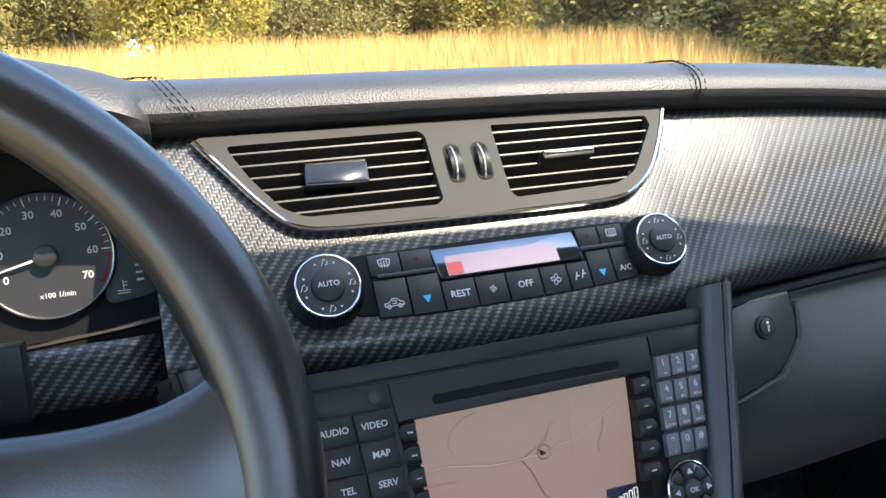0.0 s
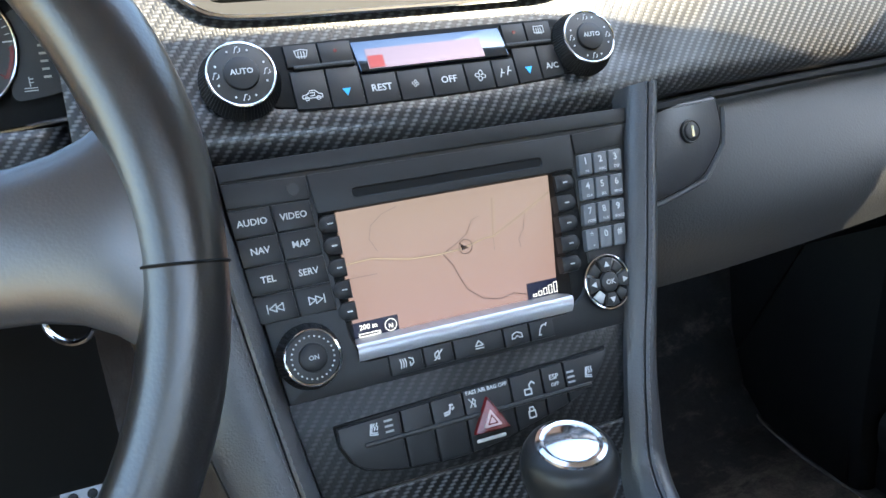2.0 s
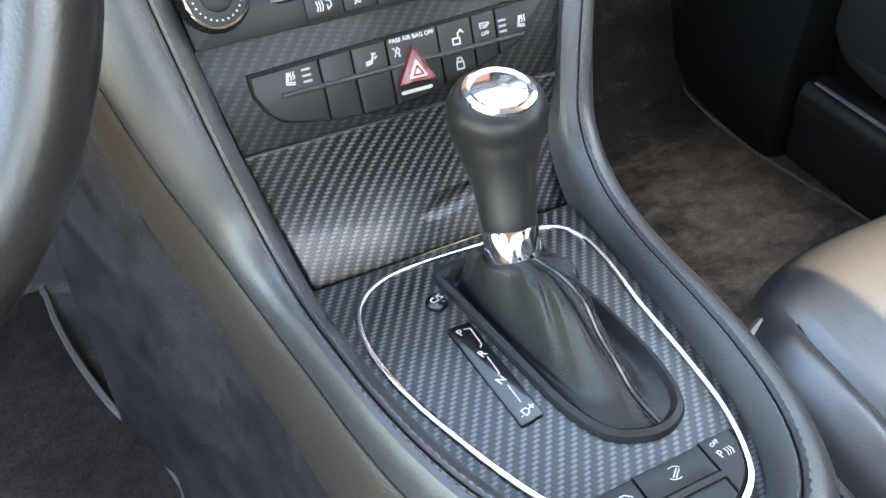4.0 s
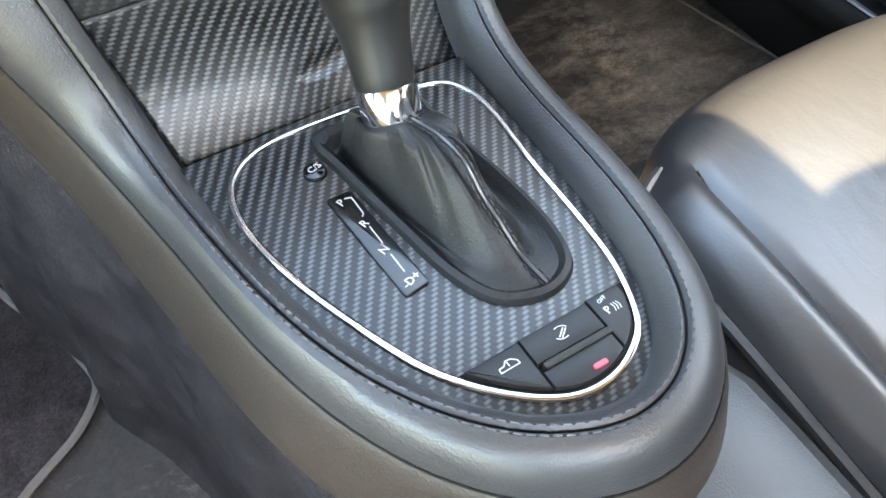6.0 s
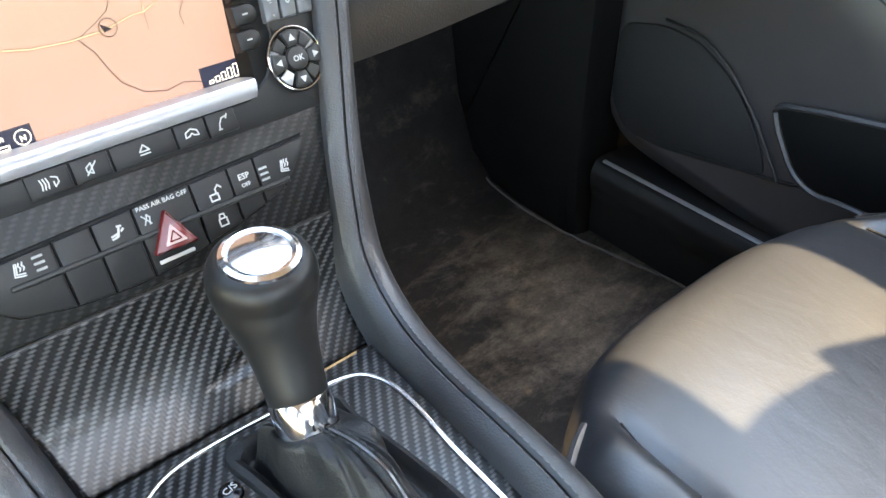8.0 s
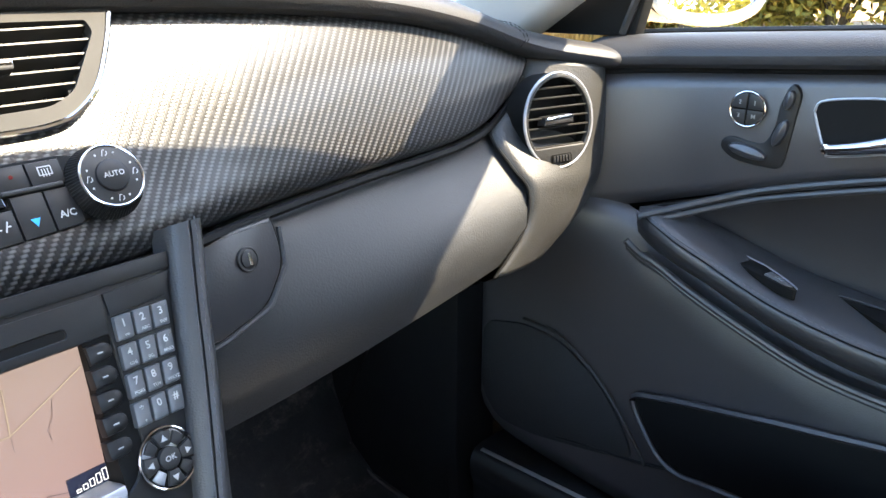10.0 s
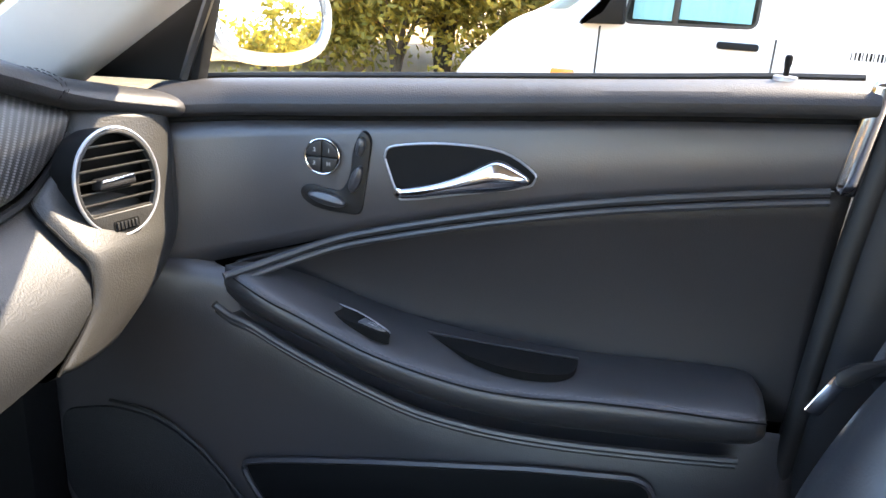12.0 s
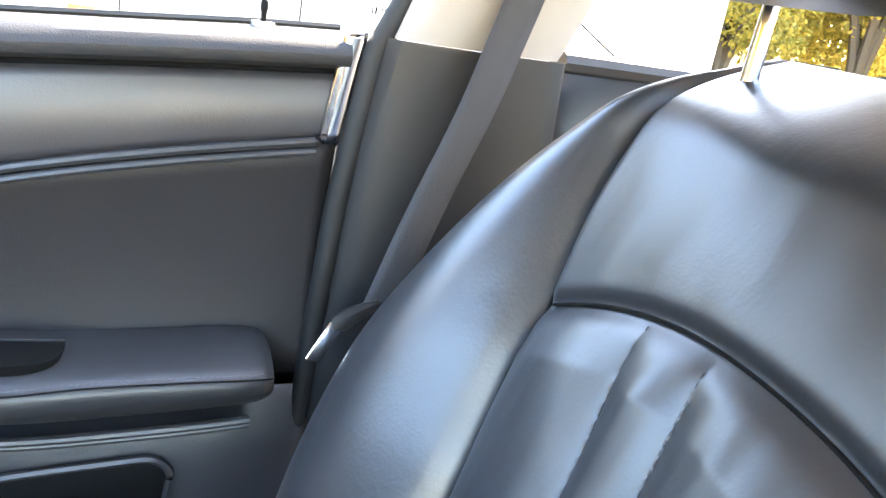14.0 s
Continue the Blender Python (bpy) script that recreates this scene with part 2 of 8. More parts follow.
def inset(outline, d):
    """The outline moved inwards by d (outline goes counter-clockwise)."""
    n, out = len(outline), []
    for i in range(n):
        a, b, c = outline[i - 1], outline[i], outline[(i + 1) % n]
        e1, e2 = (b - a), (c - b)
        n1 = Vector((-e1.y, e1.x)).normalized() if e1.length > 1e-9 else Vector((0, 0))
        n2 = Vector((-e2.y, e2.x)).normalized() if e2.length > 1e-9 else n1
        m = (n1 + n2)
        m = m.normalized() if m.length > 1e-6 else n1
        k = 1 / max(0.5, m.dot(n2)) if n2.length else 1
        out.append(b + m * d * k)
    return out


def ccw(outline):
    pts = [Vector(p) for p in outline]
    area = sum(a.x * b.y - b.x * a.y for a, b in zip(pts, pts[1:] + pts[:1]))
    return pts if area > 0 else pts[::-1]


def slab(outline, plane, low, high, bevel=0.0, bm=None, hollow=None, dome=0.0):
    """A plate with a given outline on a plane, from low to high over it, its upper edge broken; hollow: an opening right through it."""
    bm = bm or bmesh.new()
    o = ccw(outline)
    rings = [(o, low), (o, high - bevel)]
    if bevel:
        rings += [(inset(o, bevel * 0.3), high - bevel * 0.3), (inset(o, bevel), high)]
    made = [[bm.verts.new(plane @ Vector((p.x, p.y, h))) for p in ring] for ring, h in rings]
    n = len(o)
    for a, b in zip(made, made[1:]):
        for i in range(n):
            bm.faces.new((a[i], a[(i + 1) % n], b[(i + 1) % n], b[i]))
    if hollow is None:
        if dome:
            c = sum(rings[-1][0], Vector((0, 0))) / n
            mid = [bm.verts.new(plane @ Vector((*(c + (p - c) * 0.55), high + dome * 0.7))) for p in rings[-1][0]]
            for i in range(n):
                bm.faces.new((made[-1][i], made[-1][(i + 1) % n], mid[(i + 1) % n], mid[i]))
            tip = bm.verts.new(plane @ Vector((c.x, c.y, high + dome)))
            for i in range(n):
                bm.faces.new((mid[i], mid[(i + 1) % n], tip))
        else:
            bm.faces.new(made[-1])
        bm.faces.new(made[0][::-1])
    else:
        h = ccw(hollow)
        hb = bevel * 0.8
        rows = [(h, low), (h, high - hb)] + ([(inset(h, -hb), high)] if hb else [(h, high)])
        hm = [[bm.verts.new(plane @ Vector((p.x, p.y, z))) for p in ring] for ring, z in rows]
        k = len(h)
        for a, b in zip(hm, hm[1:]):
            for i in range(k):
                bm.faces.new((a[(i + 1) % k], a[i], b[i], b[(i + 1) % k]))
        for outer, inner in ((made[-1], hm[-1]), (made[0], hm[0])):
            edges = [bm.edges.get((outer[i], outer[(i + 1) % n])) for i in range(n)]
            edges += [bm.edges.get((inner[i], inner[(i + 1) % k])) for i in range(k)]
            bmesh.ops.triangle_fill(bm, edges=[e for e in edges if e], use_beauty=True)
    return bm


def sweep(points, radius, closed=False, seg=8, bm=None, flat=1.0, up=(0, 0, 1)):
    """A tube along a line; radius: a number or one for each point; flat: height over width of the section."""
    bm = bm or bmesh.new()
    p = [Vector(q) for q in points]
    n, rings = len(p), []
    up = Vector(up)
    for i in range(n):
        a = p[i - 1] if (i or closed) else p[i]
        b = p[(i + 1) % n] if (i < n - 1 or closed) else p[i]
        t = (b - a).normalized()
        s = t.cross(up)
        s = s.normalized() if s.length > 1e-4 else Vector((1, 0, 0))
        w = s.cross(t)
        r = radius[i] if isinstance(radius, (list, tuple)) else radius
        rings.append([bm.verts.new(p[i] + (s * math.cos(q) + w * math.sin(q) * flat) * r)
                      for q in (2 * math.pi * k / seg for k in range(seg))])
    for i in range(n if closed else n - 1):
        a, b = rings[i], rings[(i + 1) % n]
        for k in range(seg):
            bm.faces.new((a[k], a[(k + 1) % seg], b[(k + 1) % seg], b[k]))
    if not closed:
        bm.faces.new(rings[0][::-1])
        bm.faces.new(rings[-1])
    return bm


def surface(name, rows, material, parent=None, label="", thick=0.0, ring=False, uv_turn=45, sub=0):
    """A sheet through rows of places, with a map in metres along it, turned so that the weave runs aslant."""
    nr, nc = len(rows), len(rows[0])
    verts = [Vector(v) for row in rows for v in row]
    c, s = math.cos(radians(uv_turn)), math.sin(radians(uv_turn))
    mid = nr // 2
    along = [0.0]
    for j in range(1, nc):
        along.append(along[-1] + (verts[mid * nc + j] - verts[mid * nc + j - 1]).length)
    uvs = []
    down = [0.0] * nc
    for i in range(nr):
        for j in range(nc):
            if i:
                down[j] += (verts[i * nc + j] - verts[(i - 1) * nc + j]).length
            uvs.append((along[j] * c - down[j] * s, along[j] * s + down[j] * c))
    faces = [(i * nc + j, i * nc + (j + 1) % nc, (i + 1) * nc + (j + 1) % nc, (i + 1) * nc + j)
             for i in range(nr - 1) for j in range(nc if ring else nc - 1)]
    ob = mesh_part(name, verts, faces, material, parent, label, uvs)
    if sub:
        mod = ob.modifiers.new("round", "SUBSURF")
        mod.levels = mod.render_levels = sub
    if thick:
        mod = ob.modifiers.new("thick", "SOLIDIFY")
        mod.thickness, mod.offset = thick, 0.0
    return ob


def flat_uv(ob, plane, turn=45):
    """A map in metres over a plate, by its own plane."""
    inv = plane.inverted()
    me = ob.data
    layer = me.uv_layers.new(name="UVMap")
    c, s = math.cos(radians(turn)), math.sin(radians(turn))
    for loop in me.loops:
        q = inv @ me.vertices[loop.vertex_index].co
        layer.data[loop.index].uv = (q.x * c + q.y * s, q.x * s - q.y * c)
    return ob


def lettering(text, plane, x, y, size, material, parent, lift=0.0004, name="lettering", align="CENTER", turn=0, squeeze=1.0):
    """Printed words, a hair above a plane."""
    cu = bpy.data.curves.new("text", "FONT")
    cu.body, cu.size, cu.align_x, cu.align_y = text, size, align, "CENTER"
    cu.resolution_u = 2
    cu.offset = 0.018 * size
    ob = bpy.data.objects.new("text", cu)
    scene.collection.objects.link(ob)
    bpy.context.view_layer.update()
    me = bpy.data.meshes.new_from_object(ob.evaluated_get(bpy.context.evaluated_depsgraph_get()))
    bpy.data.objects.remove(ob)
    me.transform(plane @ Matrix.Translation((x, y, lift)) @ Matrix.Rotation(radians(turn), 4, "Z") @ Matrix.Diagonal((squeeze, 1, 1, 1)))
    me.materials.clear()
    me.materials.append(material)
    made = new(name, me)
    made.parent = parent
    made.matrix_parent_inverse = Matrix.Translation(-parent.location)
    return made


def strokes(lines, plane, material, parent, width=0.0007, lift=0.0004, name="symbol"):
    """A printed symbol of thin flat strokes; each line is a list of (x, y)."""
    bm = bmesh.new()
    for line in lines:
        p = [Vector(q) for q in line]
        for a, b in zip(p, p[1:]):
            d = b - a
            if d.length < 1e-6:
                continue
            d.normalize()
            s = Vector((-d.y, d.x)) * width / 2
            e = d * width * 0.3
            bm.faces.new([bm.verts.new(plane @ Vector((*q, lift))) for q in (a - e - s, b + e - s, b + e + s, a - e + s)])
    return part(name, bm, material, parent)


def stitched(points, parent, gap=0.0045, length=0.003, r=0.0005, material=None, name="stitching"):
    """A seam's thread: short stitches along a line."""
    bm = bmesh.new()
    p = [Vector(q) for q in points]
    acc = 0.0
    for a, b in zip(p, p[1:]):
        d = (b - a)
        L = d.length
        if L < 1e-7:
            continue
        d.normalize()
        while acc < L:
            s = a + d * acc
            e = s + d * length
            sweep([s, (s + e) / 2, e], [r * 0.6, r, r * 0.6], seg=5, bm=bm)
            acc += gap
        acc -= L
    return part(name, bm, material or STITCH, parent)


def lerp_curve(x, knots):
    """Piecewise smooth value at x from (x, value) knots."""
    xs = [k[0] for k in knots]
    if x <= xs[0]:
        return knots[0][1]
    if x >= xs[-1]:
        return knots[-1][1]
    for i in range(len(xs) - 1):
        if xs[i] <= x <= xs[i + 1]:
            n = len(xs)
            t = (x - xs[i]) / (xs[i + 1] - xs[i])
            y = [k[1] for k in knots]
            h = xs[i + 1] - xs[i]
            m0 = (y[i + 1] - y[max(i - 1, 0)]) / (xs[i + 1] - xs[max(i - 1, 0)]) * h
            m1 = (y[min(i + 2, n - 1)] - y[i]) / (xs[min(i + 2, n - 1)] - xs[i]) * h
            return (2 * t ** 3 - 3 * t * t + 1) * y[i] + (t ** 3 - 2 * t * t + t) * m0 + (-2 * t ** 3 + 3 * t * t) * y[i + 1] + (t ** 3 - t * t) * m1


# ---- ground and surroundings outside ----
def ground_height(x, y):
    d = max(0.0, y - 5.0)
    east = max(0.0, min(1.0, (x / max(y, 1.0) - 0.62) / 0.5))
    return -0.02 + (1.75 - 1.45 * east * east * (3 - 2 * east)) * (1 - math.exp(-d * 0.12)) + 0.05 * noise.noise((x * 0.4, y * 0.4, 0)) * min(1, abs(d))


EARTH = grained("dry earth", (0.42, 0.29, 0.13), 0.95, 0.05, 0.5, 0.35, cells=False)
STRAW = grained("dry golden grass", (0.52, 0.31, 0.085), 0.8, 0.02, 0.1, 0.3, cells=False)


def leaf_material(name, a, b):
    m = base_material(name, a, 0.6)
    bs = m.node_tree.nodes["Principled BSDF"]
    geo = node(m, "ShaderNodeNewGeometry")
    mix = node(m, "ShaderNodeMix")
    mix.data_type = "RGBA"
    mix.inputs["A"].default_value = (*a, 1)
    mix.inputs["B"].default_value = (*b, 1)
    m.node_tree.links.new(geo.outputs["Random Per Island"], mix.inputs["Factor"])
    m.node_tree.links.new(mix.outputs["Result"], bs.inputs["Base Color"])
    # thin leaves let part of the light through
    thin = node(m, "ShaderNodeBsdfTranslucent")
    m.node_tree.links.new(mix.outputs["Result"], thin.inputs["Color"])
    both_ = node(m, "ShaderNodeMixShader", Fac=0.45)
    m.node_tree.links.new(bs.outputs["BSDF"], both_.inputs[1])
    m.node_tree.links.new(thin.outputs["BSDF"], both_.inputs[2])
    m.node_tree.links.new(both_.outputs["Shader"], m.node_tree.nodes["Material Output"].inputs["Surface"])
    return m


GREEN_LEAF = leaf_material("green and yellow leaves", (0.17, 0.16, 0.03), (0.48, 0.36, 0.06))
OLIVE_LEAF = leaf_material("olive leaves", (0.16, 0.15, 0.05), (0.36, 0.30, 0.10))
BARK = grained("bark", (0.09, 0.07, 0.05), 0.9, 0.02, 0.8, 0.3, cells=False)

xs = [-400, -120, -60] + [-40 + 2 * k for k in range(41)] + [60, 120, 400]
ys = [-400, -100, -30, -10] + [-6 + 1.5 * k for k in range(34)] + [60, 100, 200, 500]
gv = [(x, y, ground_height(x, y)) for y in ys for x in xs]
gf = [(i * len(xs) + j, i * len(xs) + j + 1, (i + 1) * len(xs) + j + 1, (i + 1) * len(xs) + j) for i in range(len(ys) - 1) for j in range(len(xs) - 1)]
tagged(mesh_part("ground", gv, gf, EARTH), "dry sandy earth beside the road under the grass", "ground", kind="structure")

rng = random.Random(4)


def grass_field(name, count, x0, x1, y0, y1, h0, h1):
    verts, faces = [], []
    for _ in range(count):
        x, y = rng.uniform(x0, x1), y0 + (y1 - y0) * rng.random() ** 1.5
        z = ground_height(x, y)
        h, w, a = rng.uniform(h0, h1) * (1 - 0.35 * max(0.0, min(1.0, (x / y - 0.62) / 0.5))), rng.uniform(0.004, 0.010), rng.uniform(0, 6.28)
        lx, ly = rng.uniform(-0.25, 0.25) * h, rng.uniform(-0.25, 0.25) * h
        dx, dy = math.cos(a) * w, math.sin(a) * w
        k = len(verts)
        verts += [(x - dx, y - dy, z - 0.02), (x + dx, y + dy, z - 0.02), (x + lx * 0.4 + dx * 0.7, y + ly * 0.4 + dy * 0.7, z + h * 0.6),
                  (x + lx * 0.4 - dx * 0.7, y + ly * 0.4 - dy * 0.7, z + h * 0.6), (x + lx, y + ly, z + h)]
        faces += [(k, k + 1, k + 2, k + 3), (k + 3, k + 2, k + 4)]
    return tagged(mesh_part(name, verts, faces, STRAW), "tall dry golden grass growing beyond the windscreen", "grass", kind="stuff")


grass_field("grass", 130000, -14, 20, 5.5, 20, 0.35, 1.0)


def bush(x, y, height, width, material, leaves, label, z0=None, leaf=0.06, kind_name="bush"):
    """A shrub or tree: a forked trunk with limbs, and a crown of many small leaves in uneven clumps."""
    z = ground_height(x, y) if z0 is None else z0
    ob = thing(kind_name, label, kind_name, group="trees and bushes outside", at=(x, y, z))
    bm = bmesh.new()
    clumps = []
    for k in range(6):
        a = 2 * math.pi * k / 6 + rng.uniform(-0.4, 0.4)
        reach, top = width * rng.uniform(0.2, 0.42), height * rng.uniform(0.5, 0.9)
        pts = curve_points([(x, y, z - 0.05), (x + 0.2 * reach * math.cos(a), y + 0.2 * reach * math.sin(a), z + top * 0.4),
                            (x + reach * math.cos(a), y + reach * math.sin(a), z + top)], 4)
        sweep(pts, [0.06 * height / 3 * (1 - 0.8 * i / len(pts)) for i in range(len(pts))], seg=6, bm=bm)
        clumps += [pts[-1], pts[-4], pts[-3]]
    part("trunk", bm, BARK, ob)
    verts, faces = [], []
    for c in clumps + [Vector((x + rng.uniform(-0.45, 0.45) * width, y + rng.uniform(-0.3, 0.3) * width, z + height * rng.uniform(0.15, 0.95))) for _ in range(22)]:
        r = width * rng.uniform(0.12, 0.24)
        for _ in range(leaves // 40):
            d = Vector((rng.gauss(0, 1), rng.gauss(0, 1), rng.gauss(0, 0.8)))
            p = c + d.normalized() * r * rng.random() ** 0.4
            if p.z < z + 0.05:
                continue
            u = Vector((rng.gauss(0, 1), rng.gauss(0, 1), rng.gauss(0, 1))).normalized() * leaf * rng.uniform(0.6, 1.3)
            w = u.orthogonal().normalized() * leaf * 0.45
            k = len(verts)
            verts += [p - u, p + w, p + u, p - w]
            faces.append((k, k + 1, k + 2, k + 3))
    mesh_part("crown", verts, faces, material, ob)
    return ob


for k in range(15):
    bush(-15 + 2.6 * k + rng.uniform(-0.8, 0.8), 19 + rng.uniform(-2, 4), rng.uniform(3.4, 5.4), rng.uniform(3.8, 5.2), OLIVE_LEAF if k % 3 else GREEN_LEAF, 20000,
         "olive green bush standing behind the dry grass", leaf=0.062)
for k in range(10):
    bush(-18 + 4.6 * k + rng.uniform(-0.8, 0.8), 27 + rng.uniform(-1, 2), rng.uniform(6, 8), rng.uniform(7, 9), OLIVE_LEAF, 12000, "tall olive green tree closing the meadow", leaf=0.26, kind_name="tree")
for k in range(9):
    bush(3.5 + 2.6 * k + rng.uniform(-1, 1), -17 + 0.8 * k + rng.uniform(-1.5, 1.5), rng.uniform(4, 6), rng.uniform(4, 5), GREEN_LEAF, 5600, "yellow and green tree behind the parked van", leaf=0.13, kind_name="tree")
for k in range(9):
    bush(11 + rng.uniform(-1.5, 2), 10.5 - 2.7 * k, rng.uniform(4, 6.5), rng.uniform(3.8, 5.2), GREEN_LEAF, 34000, "sunlit green and yellow roadside tree", leaf=0.052, kind_name="tree")


for k in range(9):
    bush(9.6 + rng.uniform(-0.4, 0.6), 9.5 - 1.7 * k, rng.uniform(1.8, 2.5), rng.uniform(2.6, 3.2), GREEN_LEAF, 7000, "low yellow-green hedge bush under the roadside trees", leaf=0.06)
for k in range(6):
    bush(9 + 1.5 * k, 15.5 - 1.2 * k + rng.uniform(-0.5, 0.5), rng.uniform(3.5, 4.5), rng.uniform(3.6, 4.4), OLIVE_LEAF, 9000, "olive bush at the corner of the meadow", leaf=0.09)
for k in range(6):
    bush(-9 + 2.4 * k, -21 + rng.uniform(-1.5, 1.5), rng.uniform(3.5, 5), rng.uniform(3.5, 4.5), GREEN_LEAF, 5600, "yellow and green tree far behind the car", leaf=0.13, kind_name="tree")
for k in range(7):
    bush(17 + rng.uniform(-1.5, 2), 14 - 4.2 * k, rng.uniform(7, 9), rng.uniform(6, 8), OLIVE_LEAF, 12000, "tall olive tree behind the roadside trees", leaf=0.26, kind_name="tree")


# ---- the van parked alongside ----
CURTAIN = grained("pale blue curtain cloth", (0.22, 0.42, 0.50), 0.9, 0.002, 0.3, 0.1, cells=False)


def van():
    ob = thing("van", "white panel van parked beside the car", "van", at=(4.9, -1, 0))
    side = frame_of((4.9, 0, 0), (0, -1, 0), (0, 0, 1))
    body = rounded([(-1.12, 0.35), (3.8, 0.35), (3.8, 2.7), (1.0, 2.7), (0.55, 2.5), (-0.29, 1.26), (-0.58, 1.06), (-0.77, 0.98), (-1.06, 0.70), (-1.14, 0.5)], [0.1, 0.05, 0.1, 0.2, 0.3, 0.1, 0.1, 0.1, 0.1, 0.05])
    part("body", slab(body, side, -1.9, 0, 0.06), VAN_WHITE, ob)
    glass = rounded([(-0.10, 1.02), (0.62, 1.04), (0.62, 1.75), (0.30, 1.75), (-0.05, 1.29)], 0.04)
    part("window_frame", slab(inset(ccw(glass), -0.018), side, -0.01, 0.003, 0.002, hollow=glass), RUBBER, ob, "black rubber window frame")
    # the body is solid: a near-black plate stands for the unlit cab
    part("window_back", slab(glass, side, -0.01, 0.001), DEEP, ob, "black plate for the unlit cab behind the window")
    for x0, x1, foot, head in ((-0.06, 0.16, 1.035, 1.27), (0.20, 0.60, 1.05, 1.70)):
        n = int((x1 - x0) / 0.011)
        folds = [[side @ Vector((x0 + (x1 - x0) * k / n, z, 0.0045 + 0.003 * math.sin(k * 1.35 + 0.5 * math.sin(3.0 * k)))) for k in range(n + 1)] for z in (foot, (foot + head) / 2, head)]
        surface("curtain", folds, CURTAIN, ob, "pale blue folded curtain")
    pane = part("side_window", slab(glass, side, 0.0085, 0.010), GLASS, ob, "clear cab window")
    pane.visible_shadow = False
    part("window_bar", slab(rect(0.165, 1.02, 0.195, 1.62, 0.004), side, 0.0, 0.013, 0.002), RUBBER, ob, "black bar in the window")
    for x in (-0.24, 0.75):
        bm = sweep([side @ Vector((x, z, 0.002)) for z in (0.45, 0.7, 0.98)], 0.006, seg=5)
        part("door_seam", bm, RUBBER, ob, "dark door gap")
    part("windscreen", slab(rounded([(-0.56, 1.055), (-0.44, 1.06), (-0.06, 1.38), (-0.06, 1.50), (-0.13, 1.50), (-0.29, 1.255)], 0.02), side, -0.02, 0.004, 0.002), base_material("tinted van glass", (0.16, 0.22, 0.24), 0.1), ob, "tinted windscreen edge")
    part("side_mirror", slab(rounded([(-0.37, 0.99), (-0.24, 1.08), (-0.26, 1.25), (-0.12, 1.27), (-0.10, 1.00)], 0.02), side, 0.0, 0.16, 0.02), DEEP, ob, "black side mirror")
    part("side_lamp", slab(rect(-0.50, 0.665, -0.36, 0.715, 0.012), side, 0, 0.012, 0.004), ORANGE, ob, "orange side indicator")
    part("handle", slab(rect(0.43, 0.905, 0.66, 0.945, 0.015), side, 0, 0.035, 0.01), DEEP, ob, "black door handle")
    part("rub_strip", slab(rect(-1.2, 0.40, 3.7, 0.52, 0.02), side, 0, 0.02, 0.006), DEEP, ob, "black rub strip")
    # small printed marks on the load box, as plain bars
    for k, (w, h) in enumerate(((0.10, 0.012), (0.22, 0.012), (0.18, 0.012), (0.16, 0.012))):
        part("print_bar", slab(rect(1.30 - w / 2, 1.17 - 0.03 * k, 1.30 + w / 2, 1.17 - 0.03 * k + h), side, 0, 0.002), GREY_PRINT, ob, "small grey print")
    for k in range(14):
        part("print_bar", slab(rect(1.16 + 0.02 * k, 0.90, 1.16 + 0.02 * k + 0.005 + 0.007 * ((k * 7) % 3) / 2, 0.945), side, 0, 0.002), DEEP, ob, "small black print")
    for y in (-0.62, 2.9):
        c = frame_of((4.9, -y, 0.34), (0, -1, 0), (0, 0, 1))
        w = part("wheel", slab(circle(0, 0, 0.34, 28), c, -0.22, 0.01, 0.03), RUBBER, ob, "black tyre")
        part("rim", slab(circle(0, 0, 0.2, 20), c, 0.008, 0.03, 0.015), SILVER, w, "silver wheel rim")


van()

# ---- the car's shell round the cabin ----
FLOOR_Z = 0.30
floor_rows = []
for x in (-0.70, -0.4, -0.12, 0.12, 0.4, 0.69):
    floor_rows.append([(x, y, FLOOR_Z + z) for y, z in ((-1.2, 0.0), (-0.2, 0), (0.3, 0), (0.6, 0.0), (0.75, 0.0), (0.88, 0.002), (0.96, 0.012), (1.01, 0.05), (1.05, 0.14), (1.08, 0.30))])
tagged(surface("floor", floor_rows, CARPET, thick=0.01), "dark worn footwell carpet with dusty scuffs", "carpet", kind="structure")
bm = slab(rect(-0.74, -0.2, 0.74, 1.0), frame_of((0, 1.11, 0), (1, 0, 0), (0, 0, 1)), -0.02, 0.02)
tagged(part("firewall", bm, DEEP), "dark bulkhead behind the dashboard", "wall", kind="structure")
# roof with the side rails and the windscreen header
roof_x = (-0.62, -0.55, -0.48, -0.27, 0, 0.27, 0.45, 0.55, 0.60)
roof_y = (-1.5, -1.0, -0.6, -0.25, 0.10, 0.25, 0.42)
rv_ = [(x, y, 1.33 - 0.10 * (abs(x) / 0.62) ** 3 - 0.012 * abs(y + 0.3)) for x in roof_x for y in roof_y]
# the cells left out form an unseen opening, sized for fill light
rf_ = [(i * 7 + j, i * 7 + j + 1, (i + 1) * 7 + j + 1, (i + 1) * 7 + j) for i in range(8) for j in range(6) if not (2 <= i <= 4 and 1 <= j <= 2)]
roof = tagged(mesh_part("ceiling", rv_, rf_, ROOF_CLOTH), "pale cloth headliner with an unseen roof opening for light", "ceiling", kind="structure")
roof.modifiers.new("thick", "SOLIDIFY").thickness = 0.03
bm = slab(rect(-0.8, 0.2, 0.8, 1.1, 0.05), frame_of((0, -1.5, 0), (1, 0, 0), (0, 0, 1)), -0.02, 0.02)
tagged(part("wall_rear", bm, DEEP), "dark rear bulkhead behind the back seats", "wall", kind="structure")


